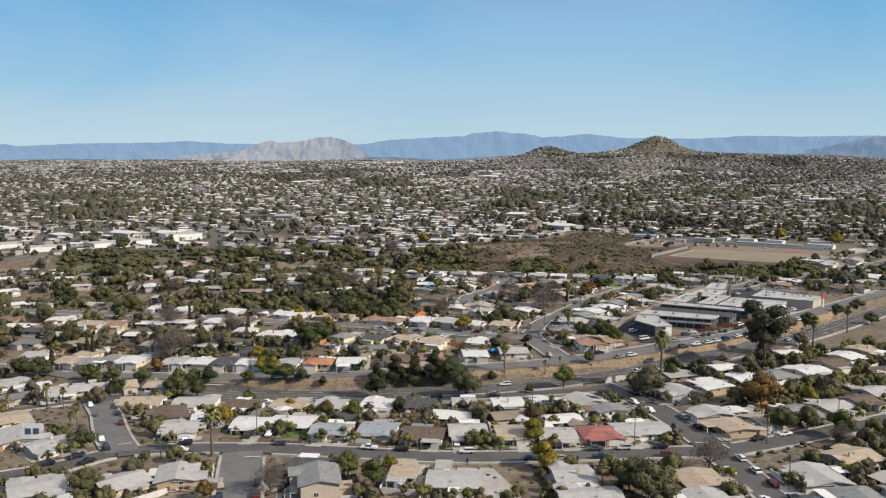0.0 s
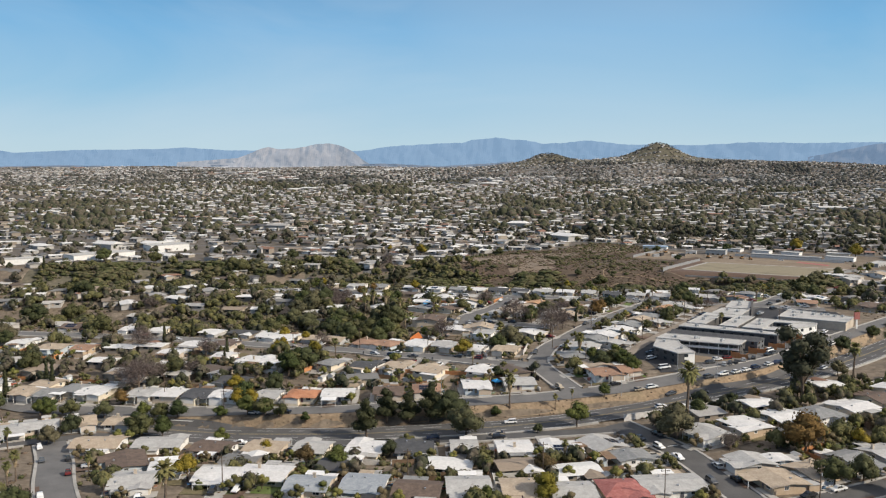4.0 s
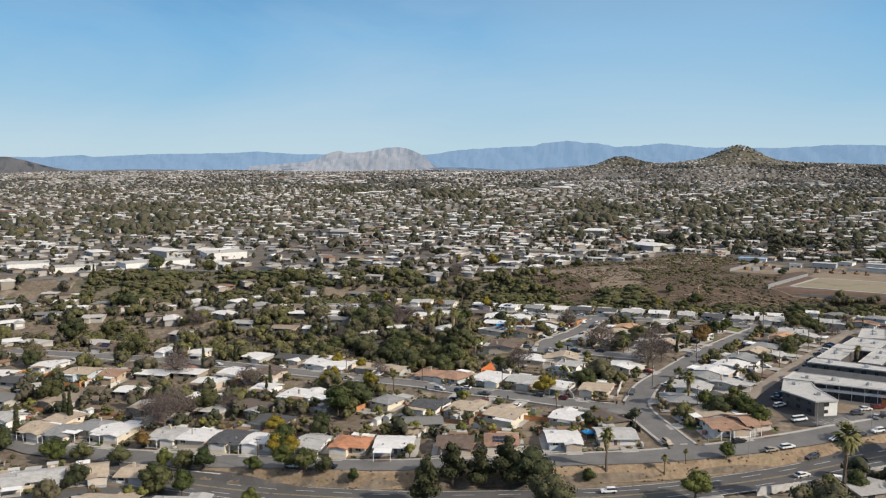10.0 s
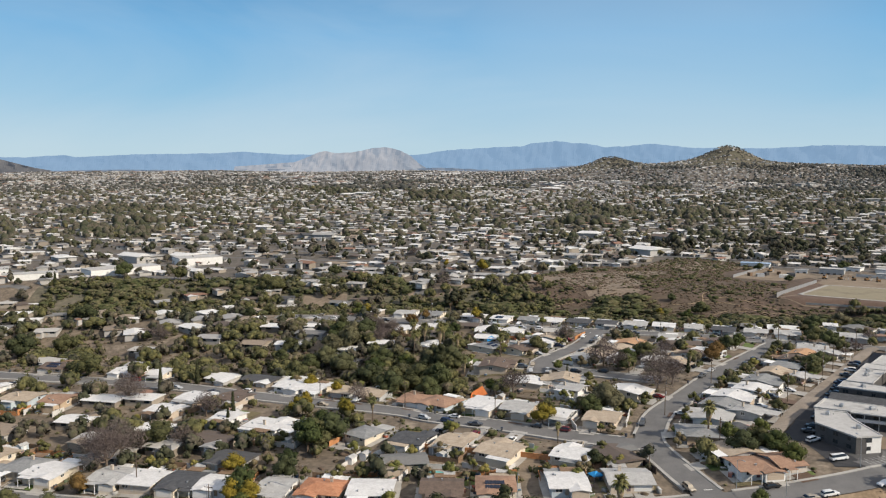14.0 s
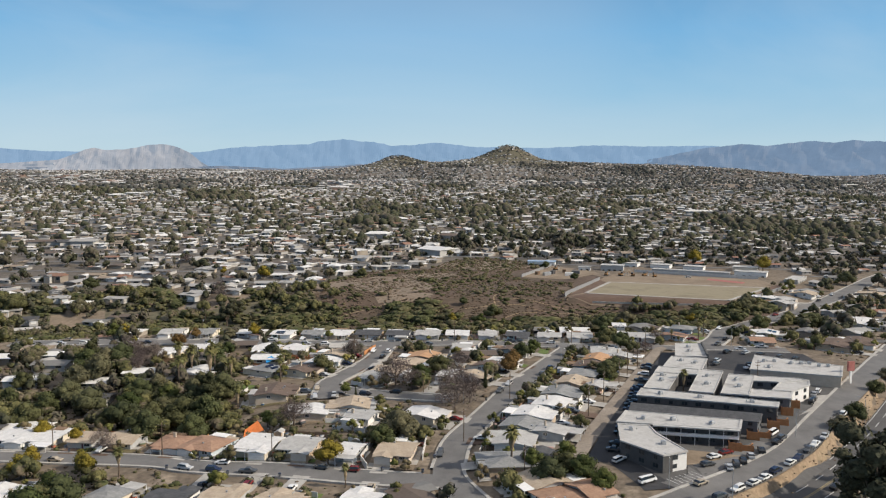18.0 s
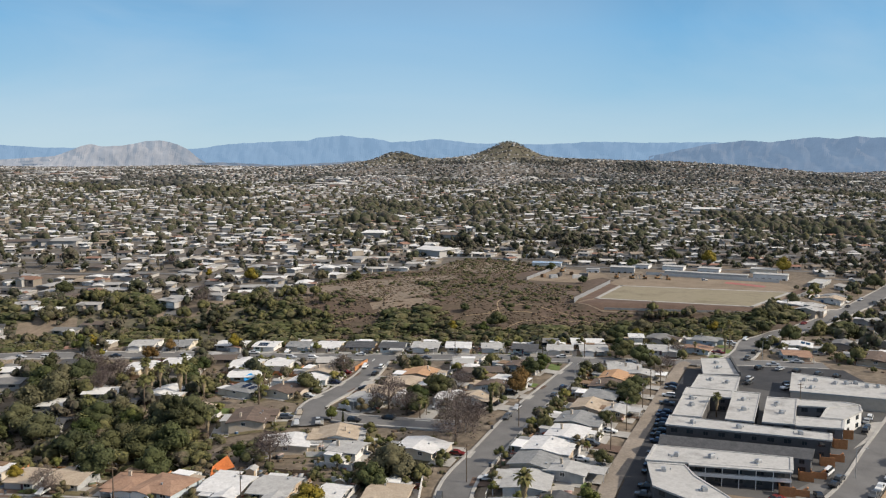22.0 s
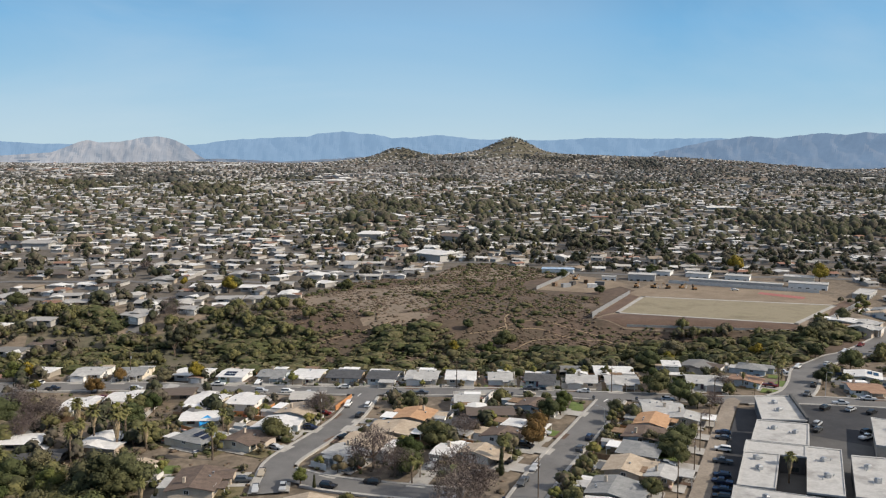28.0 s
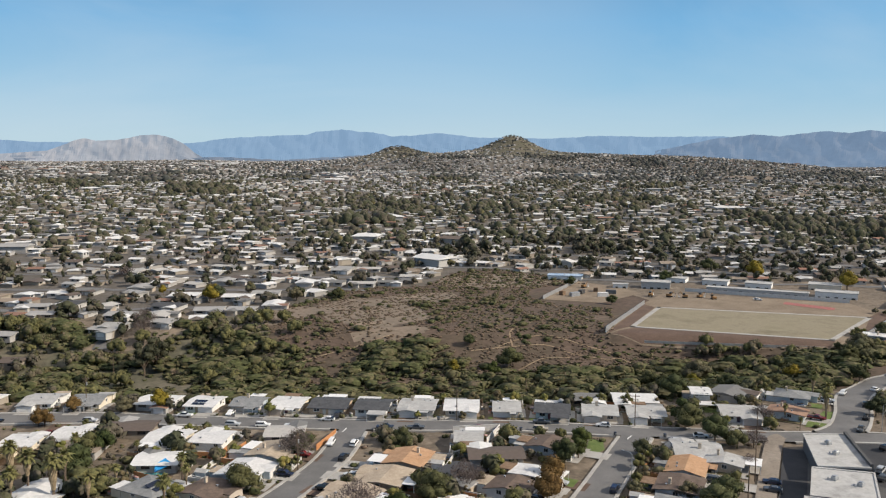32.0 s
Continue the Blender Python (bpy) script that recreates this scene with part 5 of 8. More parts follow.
tree("autumn", 15, 571, 6); tree("autumn", 17, 570, 7)
tree("cypress", -52, 426, 9); tree("cypress", -122, 398, 12); tree("cypress", -126, 403, 10); tree("cypress", -52, 417, 8)
tree("cypress", -138, 390, 11); tree("cypress", -231, 714, 12); tree("cypress", -75, 469, 10); tree("cypress", -88, 462, 9)
tree("cypress", 125, 448, 7); tree("cypress", 78, 459, 4)
tree("bare", -24, 215, 8); tree("bare", -83, 384, 13); tree("oak", 73, 203, 11); tree("bare", 101, 214, 10)
tree("bare", 153, 230, 6); tree("bare", 123, 272, 6); tree("bare", -82, 394, 13); tree("bare", -89, 393, 12)
tree("bare", -62, 397, 9); tree("bare", -96, 447, 12); tree("bare", -62, 428, 10); tree("bare", 6, 538, 10)
tree("bare", -115, 559, 8); tree("bare", 99, 458, 9); tree("bare", 114, 435, 10); tree("bare", 89, 515, 8)
tree("bare", -7, 437, 7); tree("bare", -5, 551, 10); tree("bare", -1, 538, 9); tree("bare", 52, 435, 10)
tree("bare", 95, 466, 11); tree("bare", 42, 694, 9); tree("bare", 106, 428, 12); tree("bare", 125, 477, 8)
tree("bare", 0, 525, 9); tree("bare", 111, 440, 12); tree("bare", 201, 467, 4); tree("bare", 24, 869, 8)
tree("bare", 42, 705, 8); tree("bare", 230, 498, 6); tree("bare", 212, 479, 5)
tree("euc", 172, 313, 25); tree("euc", 48, 662, 14); tree("euc", 184, 331, 13)
tree("euc", 43, 658, 14); tree("euc", 324, 788, 15)


# ---------------------------------------------------------------- stuff: far city, woods and brush
def scatter(name, tv, tf, tm, at, mats, label, category, smooth=True):
    """One mesh of many copies of small shapes: at rows are x, y, z, turn, sx, sy, sz."""
    at = np.asarray(at, dtype=np.float64)
    n, tv = len(at), np.asarray(tv, dtype=np.float64)
    c, s = np.cos(at[:, 3])[:, None], np.sin(at[:, 3])[:, None]
    X, Y, Z = tv[None, :, 0] * at[:, 4:5], tv[None, :, 1] * at[:, 5:6], tv[None, :, 2] * at[:, 6:7]
    P = np.stack([X * c - Y * s + at[:, 0:1], X * s + Y * c + at[:, 1:2], Z + at[:, 2:3]], -1).reshape(-1, 3)
    sizes = np.array([len(q) for q in tf])
    flat = np.concatenate([np.asarray(q) for q in tf])
    loops = (flat[None] + (np.arange(n) * len(tv))[:, None]).ravel()
    counts = np.tile(sizes, n)
    me = bpy.data.meshes.new(name)
    me.vertices.add(len(P))
    me.vertices.foreach_set("co", P.ravel())
    me.loops.add(len(loops))
    me.loops.foreach_set("vertex_index", loops.astype(np.int32))
    me.polygons.add(len(counts))
    me.polygons.foreach_set("loop_start", np.r_[0, np.cumsum(counts)[:-1]].astype(np.int32))
    for m in mats:
        me.materials.append(m)
    me.polygons.foreach_set("material_index", np.tile(np.asarray(tm, dtype=np.int32), n))
    me.polygons.foreach_set("use_smooth", np.full(len(counts), smooth, dtype=bool))
    me.update(calc_edges=True)
    me.validate()
    return tagged(put(name, me), label, category, kind="stuff")


def far_house_shape(kind):
    """Small house of one metre in plan: 0 gable, 1 hip, 2 with a front wing, windows and doors."""
    v = [(-.5, -.5, -.6), (.5, -.5, -.6), (.5, .5, -.6), (-.5, .5, -.6), (-.5, -.5, 1), (.5, -.5, 1), (.5, .5, 1), (-.5, .5, 1)]
    f = [(0, 1, 5, 4), (1, 2, 6, 5), (2, 3, 7, 6), (3, 0, 4, 7)]
    m = [0, 0, 0, 0]
    k = len(v)
    e = 0.28 if kind == 1 else 0.5
    v += [(-.56, -.58, .96), (.56, -.58, .96), (.56, .58, .96), (-.56, .58, .96), (-e - 0.06, 0, 1.36), (e + 0.06, 0, 1.36)]
    f += [(k, k + 1, k + 5, k + 4), (k + 2, k + 3, k + 4, k + 5), (k + 3, k, k + 4), (k + 1, k + 2, k + 5), (k, k + 3, k + 2, k + 1)]
    m += [1] * 5
    if kind > 1:
        for sx in ((1, -1)[kind - 2],):
            k = len(v)
            a, b_ = sx * 0.08, sx * 0.5
            v += [(a, -.85, -.6), (b_, -.85, -.6), (a, -.85, .98), (b_, -.85, .98), (a, -.45, -.6), (b_, -.45, -.6), (a, -.45, .98), (b_, -.45, .98)]
            f += [(k, k + 1, k + 3, k + 2), (k + 1, k + 5, k + 7, k + 3), (k + 4, k, k + 2, k + 6)]
            m += [0] * 3
            k = len(v)
            q = (a + b_) / 2
            v += [(a - sx * .05, -.92, .95), (b_ + sx * .05, -.92, .95), (b_ + sx * .05, -.1, .95), (a - sx * .05, -.1, .95), (q, -.92, 1.22), (q, -.1, 1.22)]
            f += [(k, k + 4, k + 5, k + 3), (k + 1, k + 2, k + 5, k + 4), (k, k + 1, k + 4)]
            m += [1, 1, 0]
            for x0, x1, z0, z1, y, mm in ((a + sx * .07, b_ - sx * .07, .02, .8, -.856, 3), (-sx * .42, -sx * .2, .38, .8, -.506, 2), (-sx * .1, -sx * .03, .02, .78, -.506, 3), (-.4, -.22, .4, .8, .506, 2), (.1, .3, .4, .8, .506, 2)):
                k = len(v)
                v += [(x0, y, z0), (x1, y, z0), (x1, y, z1), (x0, y, z1)]
                f += [(k, k + 1, k + 2, k + 3)]
                m += [mm]
    return v, f, m


def small_tree(seed):
    """A far crown as one ragged dome, one metre high."""
    r = random.Random(seed)
    v = [(0.06, 0.03, 0.97)]
    for z, rad, turn in ((0.72, 0.43, 0.0), (0.20, 0.50, 0.6)):
        for k in range(5):
            q, a = rad * r.uniform(0.72, 1.2), turn + 1.257 * k + r.uniform(-0.15, 0.15)
            v.append((math.cos(a) * q, math.sin(a) * q, z + r.uniform(-0.12, 0.12)))
    f = [(0, 1 + k, 1 + (k + 1) % 5) for k in range(5)]
    for k in range(5):
        m = (k + 1) % 5
        f += [(1 + k, 6 + k, 1 + m), (6 + k, 6 + m, 1 + m)]
    return v, f, [0] * len(f)


R2 = random.Random(5)


def bearing(x, y):
    return math.degrees(math.atan2(x - 25, y - 150))


def in_canyon(x, y):
    """Open brush between the built-up rims."""
    return -240 < x < 345 and prof(x, CANYON) - 46 < y < prof(x, RIM)


def on_field(x, y):
    u, v = field_uv(x, y)
    return abs(u) < 66 and abs(v) < 46 or math.hypot(x - 292, y - 715) < 42


far_h, far_t = [[], [], [], [], [], [], [], []], [[], [], [], []]
CITY_TURN = radians(-24)
HOME_XY = np.array([(a, b) for a, b, *_ in HOMES])


def crowded(x, y, m):
    return bool(((np.abs(HOME_XY[:, 0] - x) < m) & (np.abs(HOME_XY[:, 1] - y) < m)).any())


def no_city(x, y):
    if in_canyon(x, y) or on_field(x, y):
        return True
    if 245 < x < 460 and 560 < y < 790 and abs(field_uv(x, y)[0]) < 95 and -60 < field_uv(x, y)[1] < 125:
        return True
    if x < 20 and y < prof(x, CANYON) + 20:
        return True
    return y < 640 and -140 < x < 300


RIM_HOMES = ((-41, 806), (-29, 788), (-15, 765), (-7, 742), (3, 769), (20, 752), (31, 726), (26, 700), (53, 745), (48, 719), (70, 706), (89, 721), (106, 730), (90, 761), (106, 768), (62, 778), (49, 829), (133, 799), (150, 796), (166, 785), (184, 786), (203, 806), (137, 842), (119, 834), (102, 817), (85, 823), (36, 814), (7, 812), (-28, 859), (23, 876), (165, 849), (185, 850), (73, 726), (-62, 752), (-84, 748), (-50, 776), (-105, 752))
R2C = random.Random(77)
for x, y in RIM_HOMES:
    far_h[2 + R2C.randrange(2)].append((x, y, ground(x, y) + 0.3, CITY_TURN + R2C.gauss(0, 0.12) + R2C.choice((0, 0, math.pi / 2)), R2C.uniform(12, 15.5), R2C.uniform(9, 11.5), R2C.uniform(2.1, 2.5)))
RIM_XY = np.array(RIM_HOMES)
lane_v, lane_f = [], []
# dark groves, bare hillsides and quarters of large white sheds: x, y, half sizes
GROVES = ((88, 1947, 45, 90), (477, 1370, 38, 60), (289, 925, 22, 30), (394, 921, 25, 35), (249, 1219, 32, 35), (-111, 2170, 45, 80), (648, 1275, 20, 16), (627, 883, 16, 10), (6, 2522, 65, 90), (-60, 900, 30, 16), (-330, 1250, 50, 25), (900, 1650, 45, 30))
BARE_HILLS = ((1600, 2250, 80, 80), (1165, 1585, 50, 40), (209, 1434, 30, 26), (-260, 900, 40, 18))
SHED_QUARTERS = ((202, 3809, 120, 220), (403, 2341, 70, 120), (697, 2001, 45, 70), (1217, 2511, 75, 90), (-83, 1062, 40, 22), (-420, 3300, 160, 200), (-210, 2900, 90, 120), (-220, 850, 70, 30))


def within(x, y, areas):
    return any(((x - a) / c) ** 2 + ((y - b) / d) ** 2 < 1 for a, b, c, d in areas)


def city():
    c, s = math.cos(CITY_TURN), math.sin(CITY_TURN)
    row = 0
    v = 330.0
    while v < 4600:
        row += 1
        step = 13.6 + 0.0012 * v
        v += (19 if row % 2 else 30) * (1 + 0.00006 * v)
        u = -3300.0 if v > 900 else -1500.0
        last = None
        while u < (3300 if v > 900 else 1500):
            u += step * R2.uniform(0.88, 1.2)
            bend = 26 * math.sin(u * 0.0031 + row * 0.15) + 40 * math.sin(v * 0.0017 + u * 0.0011)
            x, y = 25 + u * c - (v + bend) * s, 150 + u * s + (v + bend) * c
            x, y = x + R2.gauss(0, 2.5), y + R2.gauss(0, 3.2 if v < 700 else 6.5)
            d = math.hypot(x - 25, y - 150)
            b = bearing(x, y)
            if d > 4450 or b < -40 or b > 56 or y < 470 or no_city(x, y):
                last = None
                continue
            # the lane in front of every other row
            if row % 2 == 0 and v < 900:
                k = len(lane_v)
                for o in (-10.5, -17.0):
                    px, py = x - o * s, y + o * c
                    lane_v.append((px, py, ground(px, py) + 0.25))
                if last is not None and not crowded(x, y, 16) and road_gap(x, y) > 10:
                    lane_f.append((last, last + 1, k + 1, k))
                last = k
            hill = hump(x, y, 1375, 3460, 150, 150, 1) + hump(x, y, 915, 3560, 120, 120, 0.8)
            green = 0.5 + 0.5 * noise.noise(Vector((x * 0.004, y * 0.004, 2)))
            broad = noise.noise(Vector((x * 0.0014, y * 0.0014, 17)))
            grove = noise.noise(Vector((x * 0.0045, y * 0.0045, 7))) if d > 800 else 0.0
            wood, empty, sheds = within(x, y, GROVES), within(x, y, BARE_HILLS), within(x, y, SHED_QUARTERS)
            if empty and R2.random() < 0.85:
                continue
            thin = (0.5 if wood else 0.07) + 0.15 * green + 0.12 * min(1, hill) + (0.12 if d < 1000 else 0) + (0.55 if grove > 0.36 else 0) + 0.25 * max(0.0, broad) + (0.4 if hill > 0.7 else 0) + 0.06 * sm(20, 38, b)
            z = ground(x, y)
            near = d < 1000
            if R2.random() > thin and not crowded(x, y, 15) and road_gap(x, y) > 7 and not bool((np.hypot(RIM_XY[:, 0] - x, RIM_XY[:, 1] - y) < 13).any()):
                w, dd, h = R2.uniform(7.5, 12.0), R2.uniform(6.5, 10.0), R2.uniform(1.9, 2.5) * (1.9 if R2.random() < 0.05 else 1)
                big = noise.noise(Vector((x * 0.002, y * 0.002, 31))) > 0.40
                if d > 700 and hill < 0.1 and R2.random() < (0.5 if sheds else 0.12 if big else 0.004):
                    w, dd, h = R2.uniform(18, 44), R2.uniform(12, 22), R2.uniform(3.2, 6.0)
                t = CITY_TURN + R2.gauss(0, 0.16) + (math.pi / 2 if R2.random() < 0.25 else 0) + 1.7 * noise.noise(Vector((x * 0.0022, y * 0.0022, 4))) + (math.pi if R2.random() < 0.5 else 0)
                far_h[((2 + R2.randrange(2)) if near and w < 20 else int(R2.random() < 0.4)) + (4 if b + R2.gauss(0, 7) > 20 else 0)].append((x, y, z + 0.2, t, w, dd, h))
            n = int(R2.random() < 0.85) + int(d < 1500 and R2.random() < 0.45)
            n += int(R2.random() < 0.1 + 0.65 * green + 0.7 * broad) + int(R2.random() < 0.8 * broad) - int(R2.random() < -1.3 * broad) + (4 if hill > 0.6 else 1 if hill > 0.25 else 0) + (4 if grove > 0.36 else 0) + (3 if wood else 0) + int(b > 25 and R2.random() < 0.4)
            for _ in range(n):
                a, q = R2.uniform(0, 6.28), R2.uniform(6.5, 14)
                tx, ty = x + q * math.cos(a), y + q * math.sin(a)
                if no_city(tx, ty) or crowded(tx, ty, 8) or road_gap(tx, ty) < 1.5 or bool((np.hypot(RIM_XY[:, 0] - tx, RIM_XY[:, 1] - ty) < 8).any()):
                    continue
                h = R2.choice((R2.uniform(1.8, 4.0), R2.uniform(2.5, 5), R2.uniform(3.0, 6.2), R2.uniform(4.5, 10))) * (1.7 if wood else 1.3 if grove > 0.36 else 1)
                wd = h * R2.uniform(0.9, 1.45) if R2.random() < 0.94 else h * 0.4
                if d > 900:
                    wd *= 1.12 + 0.4 * max(0.0, green - 0.4)
                    h *= 1.0 + 0.35 * max(0.0, green - 0.45)
                if hill > 0.2 or d > 3400:
                    h = min(h, R2.uniform(2.5, 5.5))
                    wd = h * R2.uniform(1.0, 1.6)
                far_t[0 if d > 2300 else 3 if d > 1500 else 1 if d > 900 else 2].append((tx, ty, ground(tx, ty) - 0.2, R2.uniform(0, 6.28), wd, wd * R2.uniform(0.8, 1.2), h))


city()
# houses among the trees of the slopes and hollows
R2D = random.Random(31)
filled = []
for _ in range(5000):
    x, y = R2D.uniform(-330, 420), R2D.uniform(150, 730)
    if in_canyon(x, y) and not (x < -5 and y > 612 and R2D.random() < 0.35) or on_field(x, y) or crowded(x, y, 12.5 if x > 20 and y > 360 else 15.0) or not (8.5 if x > 20 and y > 360 else 10) < road_gap(x, y) < 130:
        continue
    if x > 100 and y > 330 and (y - 373) * 93.8 - (x - 124) * 105 < 900 or x > 100 and y > 330 and y > prof(x, CANYON) - 48 or prof(x, FRONTAGE) - 30 < y < prof(x, FRONTAGE) + 14:
        continue
    v = y - prof(x, GULLY)
    if x < 60 and -22 < v < 30 and (R2D.random() > 0.12 or -14 < v < 14):
        continue
    if any(math.hypot(x - a, y - b_) < 14.8 for a, b_ in filled) or math.hypot(x - 33, y - 212) < 18:
        continue
    filled.append((x, y))
    g = [(road_gap(x + math.cos(a) * 6, y + math.sin(a) * 6), a) for a in (0.3, 0.8, 1.3, 1.8, 2.3, 2.8, 3.3, 3.8, 4.3, 4.8, 5.3, 5.8)]
    far_h[2 + R2D.randrange(2)].append((x, y, ground(x, y) + 0.4, min(g)[1] + math.pi / 2, R2D.uniform(10.5, 14), R2D.uniform(8.5, 10.5), R2D.uniform(2.0, 2.4)))
    for _ in range(R2D.randint(4, 8)):
        a, q = R2D.uniform(0, 6.28), R2D.uniform(8, 12)
        tx, ty = x + q * math.cos(a), y + q * math.sin(a)
        if road_gap(tx, ty) > 1.5 and not crowded(tx, ty, 7) and all(math.hypot(tx - a_, ty - b_) > 7.5 for a_, b_ in filled):
            h = R2D.uniform(2.5, 7.5)
            far_t[2].append((tx, ty, ground(tx, ty) - 0.2, R2D.uniform(0, 6.28), h, h * 1.1, h))
FILL_XY = np.array(filled)
tagged(put("street", mesh_from("street", lane_v, [q[::-1] for q in lane_f], M_ASPHALT)), "grey residential lanes between the far house rows", "street", kind="structure")
for i, some in enumerate(far_h):
    v, f, m = far_house_shape(i % 4)
    scatter("distant_houses", v, f, m, some, [M_FARWALL, M_FARROOF if i < 4 else M_FARROOF_B, M_GLASS, M_GARAGE], "distant rows of small stucco houses with pale and dark roofs", "houses", False)
for i, some in enumerate(far_t):
    if i != 2:
        v, f, m = small_tree(100)
        if i:
            v2, f2, m2 = small_tree(103)
            v, f, m = small_tree(102)
            v, f, m = [(x * 0.8 + 0.1, y * 0.8, z) for x, y, z in v] + [(x * 0.7 - 0.22, y * 0.7 + 0.16, z * 0.75) for x, y, z in v2], f + [tuple(j + len(v) for j in q) for q in f2], m + m2
        scatter("distant_trees", v, f, m, some, [(M_FARTREE_HAZY, M_MIDTREE, M_MIDTREE, M_MIDTREE)[i]], "distant dark green street and garden trees", "trees")
        continue
    for k in range(3):
        v, f = clump_cloud(random.Random(150 + k), [(0.02, 0, 0.66, 0.30, 0.30), (0.24, 0.10 - 0.1 * k, 0.46, 0.25, 0.30), (-0.20, 0.16, 0.50, 0.27, 0.32), (-0.04, -0.24, 0.42, 0.26, 0.30)][:2 + (k > 0)], 30, 0.13)
        tv, tf = tube([(0, 0, -0.05), (0, 0, 0.5)], [0.03, 0.015], 4)
        q0 = len(v)
        scatter("distant_trees", v + tv, f + [tuple(j + q0 for j in q) for q in tf], [0] * len(f) + [1] * len(tf), some[k::3], [M_MIDTREE, M_BARK], "dark green and olive garden trees among far houses", "trees")

# brush of the canyon, trees of the gully, garden shrubs
brush, woods, dry = [[], []], [[], []], []
for _ in range(34000):
    x, y = R2.uniform(-235, 345), R2.uniform(505, 845)
    if not in_canyon(x, y) or on_field(x, y) or road_gap(x, y) < 6 or crowded(x, y, 8):
        continue
    if len(FILL_XY) and float(np.hypot(FILL_XY[:, 0] - x, FILL_XY[:, 1] - y).min()) < 8:
        continue
    v = y - prof(x, CANYON)
    n1 = noise.noise(Vector((x * 0.03, y * 0.03, 1.0)))
    if bare(x, y):
        dens, big = 0.10 + 0.5 * n1, 0.8
    elif x > 185 and v > 12:
        dens, big = 0.62 + 1.7 * n1, 0.9
    elif 98 < x and v > 45:
        dens, big = 0.5 + 1.9 * n1, 1.1
    else:
        dens, big = 0.85 + 1.6 * n1, 1.6 + 0.9 * n1
    if x > 215 and y > 690:
        dens = 0.8
    if R2.random() > dens:
        continue
    if (x > 185 and v > 12 or x > 98 and v > 45) and R2.random() < 0.6:
        h = R2.uniform(0.5, 1.3)
        wd = h * R2.uniform(1.6, 3.2)
        dry.append((x, y, ground(x, y) - 0.2, R2.uniform(0, 6.28), wd, wd * R2.uniform(0.8, 1.2), h))
        continue
    h = R2.uniform(0.8, 2.0) * big * (1.9 if R2.random() < 0.12 * big else 1)
    wd = h * R2.uniform(1.4, 2.7)
    brush[R2.randrange(2)].append((x, y, ground(x, y) - 0.3, R2.uniform(0, 6.28), wd, wd * R2.uniform(0.8, 1.2), h))
for _ in range(700):
    x, y = R2.uniform(-235, 110), R2.uniform(590, 735)
    if not in_canyon(x, y) or crowded(x, y, 10) or len(FILL_XY) and float(np.hypot(FILL_XY[:, 0] - x, FILL_XY[:, 1] - y).min()) < 8 or R2.random() > 0.45 + 1.2 * noise.noise(Vector((x * 0.03, y * 0.03, 5.0))):
        continue
    h = R2.uniform(4, 9)
    woods[R2.randrange(2)].append((x, y, ground(x, y) - 0.3, R2.uniform(0, 6.28), h * 1.1, h * 1.1, h))
for _ in range(11000):
    x, y = R2.uniform(-330, 70), R2.uniform(385, 700)
    v = y - prof(x, GULLY)
    if not (v < 75 and x < 45 or v < 0) or (v < -48 and R2.random() < 0.6) or road_gap(x, y) < 3.5 or crowded(x, y, 9):
        continue
    if R2.random() > (0.75 if -26 < v < 36 and x > -70 else 0.30) + 1.2 * noise.noise(Vector((x * 0.022, y * 0.022, 9.0))) or len(FILL_XY) and float(np.hypot(FILL_XY[:, 0] - x, FILL_XY[:, 1] - y).min()) < 8:
        continue
    h = R2.uniform(1.0, 3.2) if R2.random() < 0.86 else R2.uniform(4.0, 8.5)
    wd = h * R2.uniform(1.1, 1.7)
    if h < 2.4 and R2.random() < 0.3:
        dry.append((x, y, ground(x, y) - 0.2, R2.uniform(0, 6.28), wd * 1.3, wd * 1.3, h))
        continue
    (brush if h < 4.0 else woods)[R2.randrange(2)].append((x, y, ground(x, y) - 0.3, R2.uniform(0, 6.28), wd, wd, h))
# trees that shade the slopes west of the gully and the gardens along the frontage
R2E = random.Random(91)
for _ in range(1000):
    x, y = R2E.uniform(-330, 5), R2E.uniform(362, 640)
    if road_gap(x, y) < 3.0 or crowded(x, y, 7.5) or R2E.random() > 0.30 + 0.9 * noise.noise(Vector((x * 0.025, y * 0.025, 21.0))) or len(FILL_XY) and float(np.hypot(FILL_XY[:, 0] - x, FILL_XY[:, 1] - y).min()) < 7.5:
        continue
    h = R2E.uniform(3.0, 9.0)
    woods[R2E.randrange(2)].append((x, y, ground(x, y) - 0.3, R2E.uniform(0, 6.28), h * 1.05, h * 1.05, h))
for x0, x1, y0, y1, tries, share in ((100, 330, 185, 332, 1700, 0.55), (-165, 100, 190, 330, 900, 0.25), (60, 230, 345, 560, 800, 0.22), (265, 460, 440, 620, 500, 0.35)):
    for _ in range(tries):
        x, y = R2E.uniform(x0, x1), R2E.uniform(y0, y1)
        if R2E.random() > share + 0.6 * noise.noise(Vector((x * 0.03, y * 0.03, 25.0))) or road_gap(x, y) < 2.6 or crowded(x, y, 7.6) or on_field(x, y) or (125 < x < 285 and 340 < y < 480 and (y - 373) * 93.8 - (x - 124) * 105 < 900):
            continue
        if len(FILL_XY) and float(np.hypot(FILL_XY[:, 0] - x, FILL_XY[:, 1] - y).min()) < 7.5 or prof(x, FRONTAGE) - 30 < y < prof(x, FRONTAGE) + 8:
            continue
        h = R2E.uniform(2.4, 7.5)
        woods[R2E.randrange(2)].append((x, y, ground(x, y) - 0.3, R2E.uniform(0, 6.28), h, h, h))
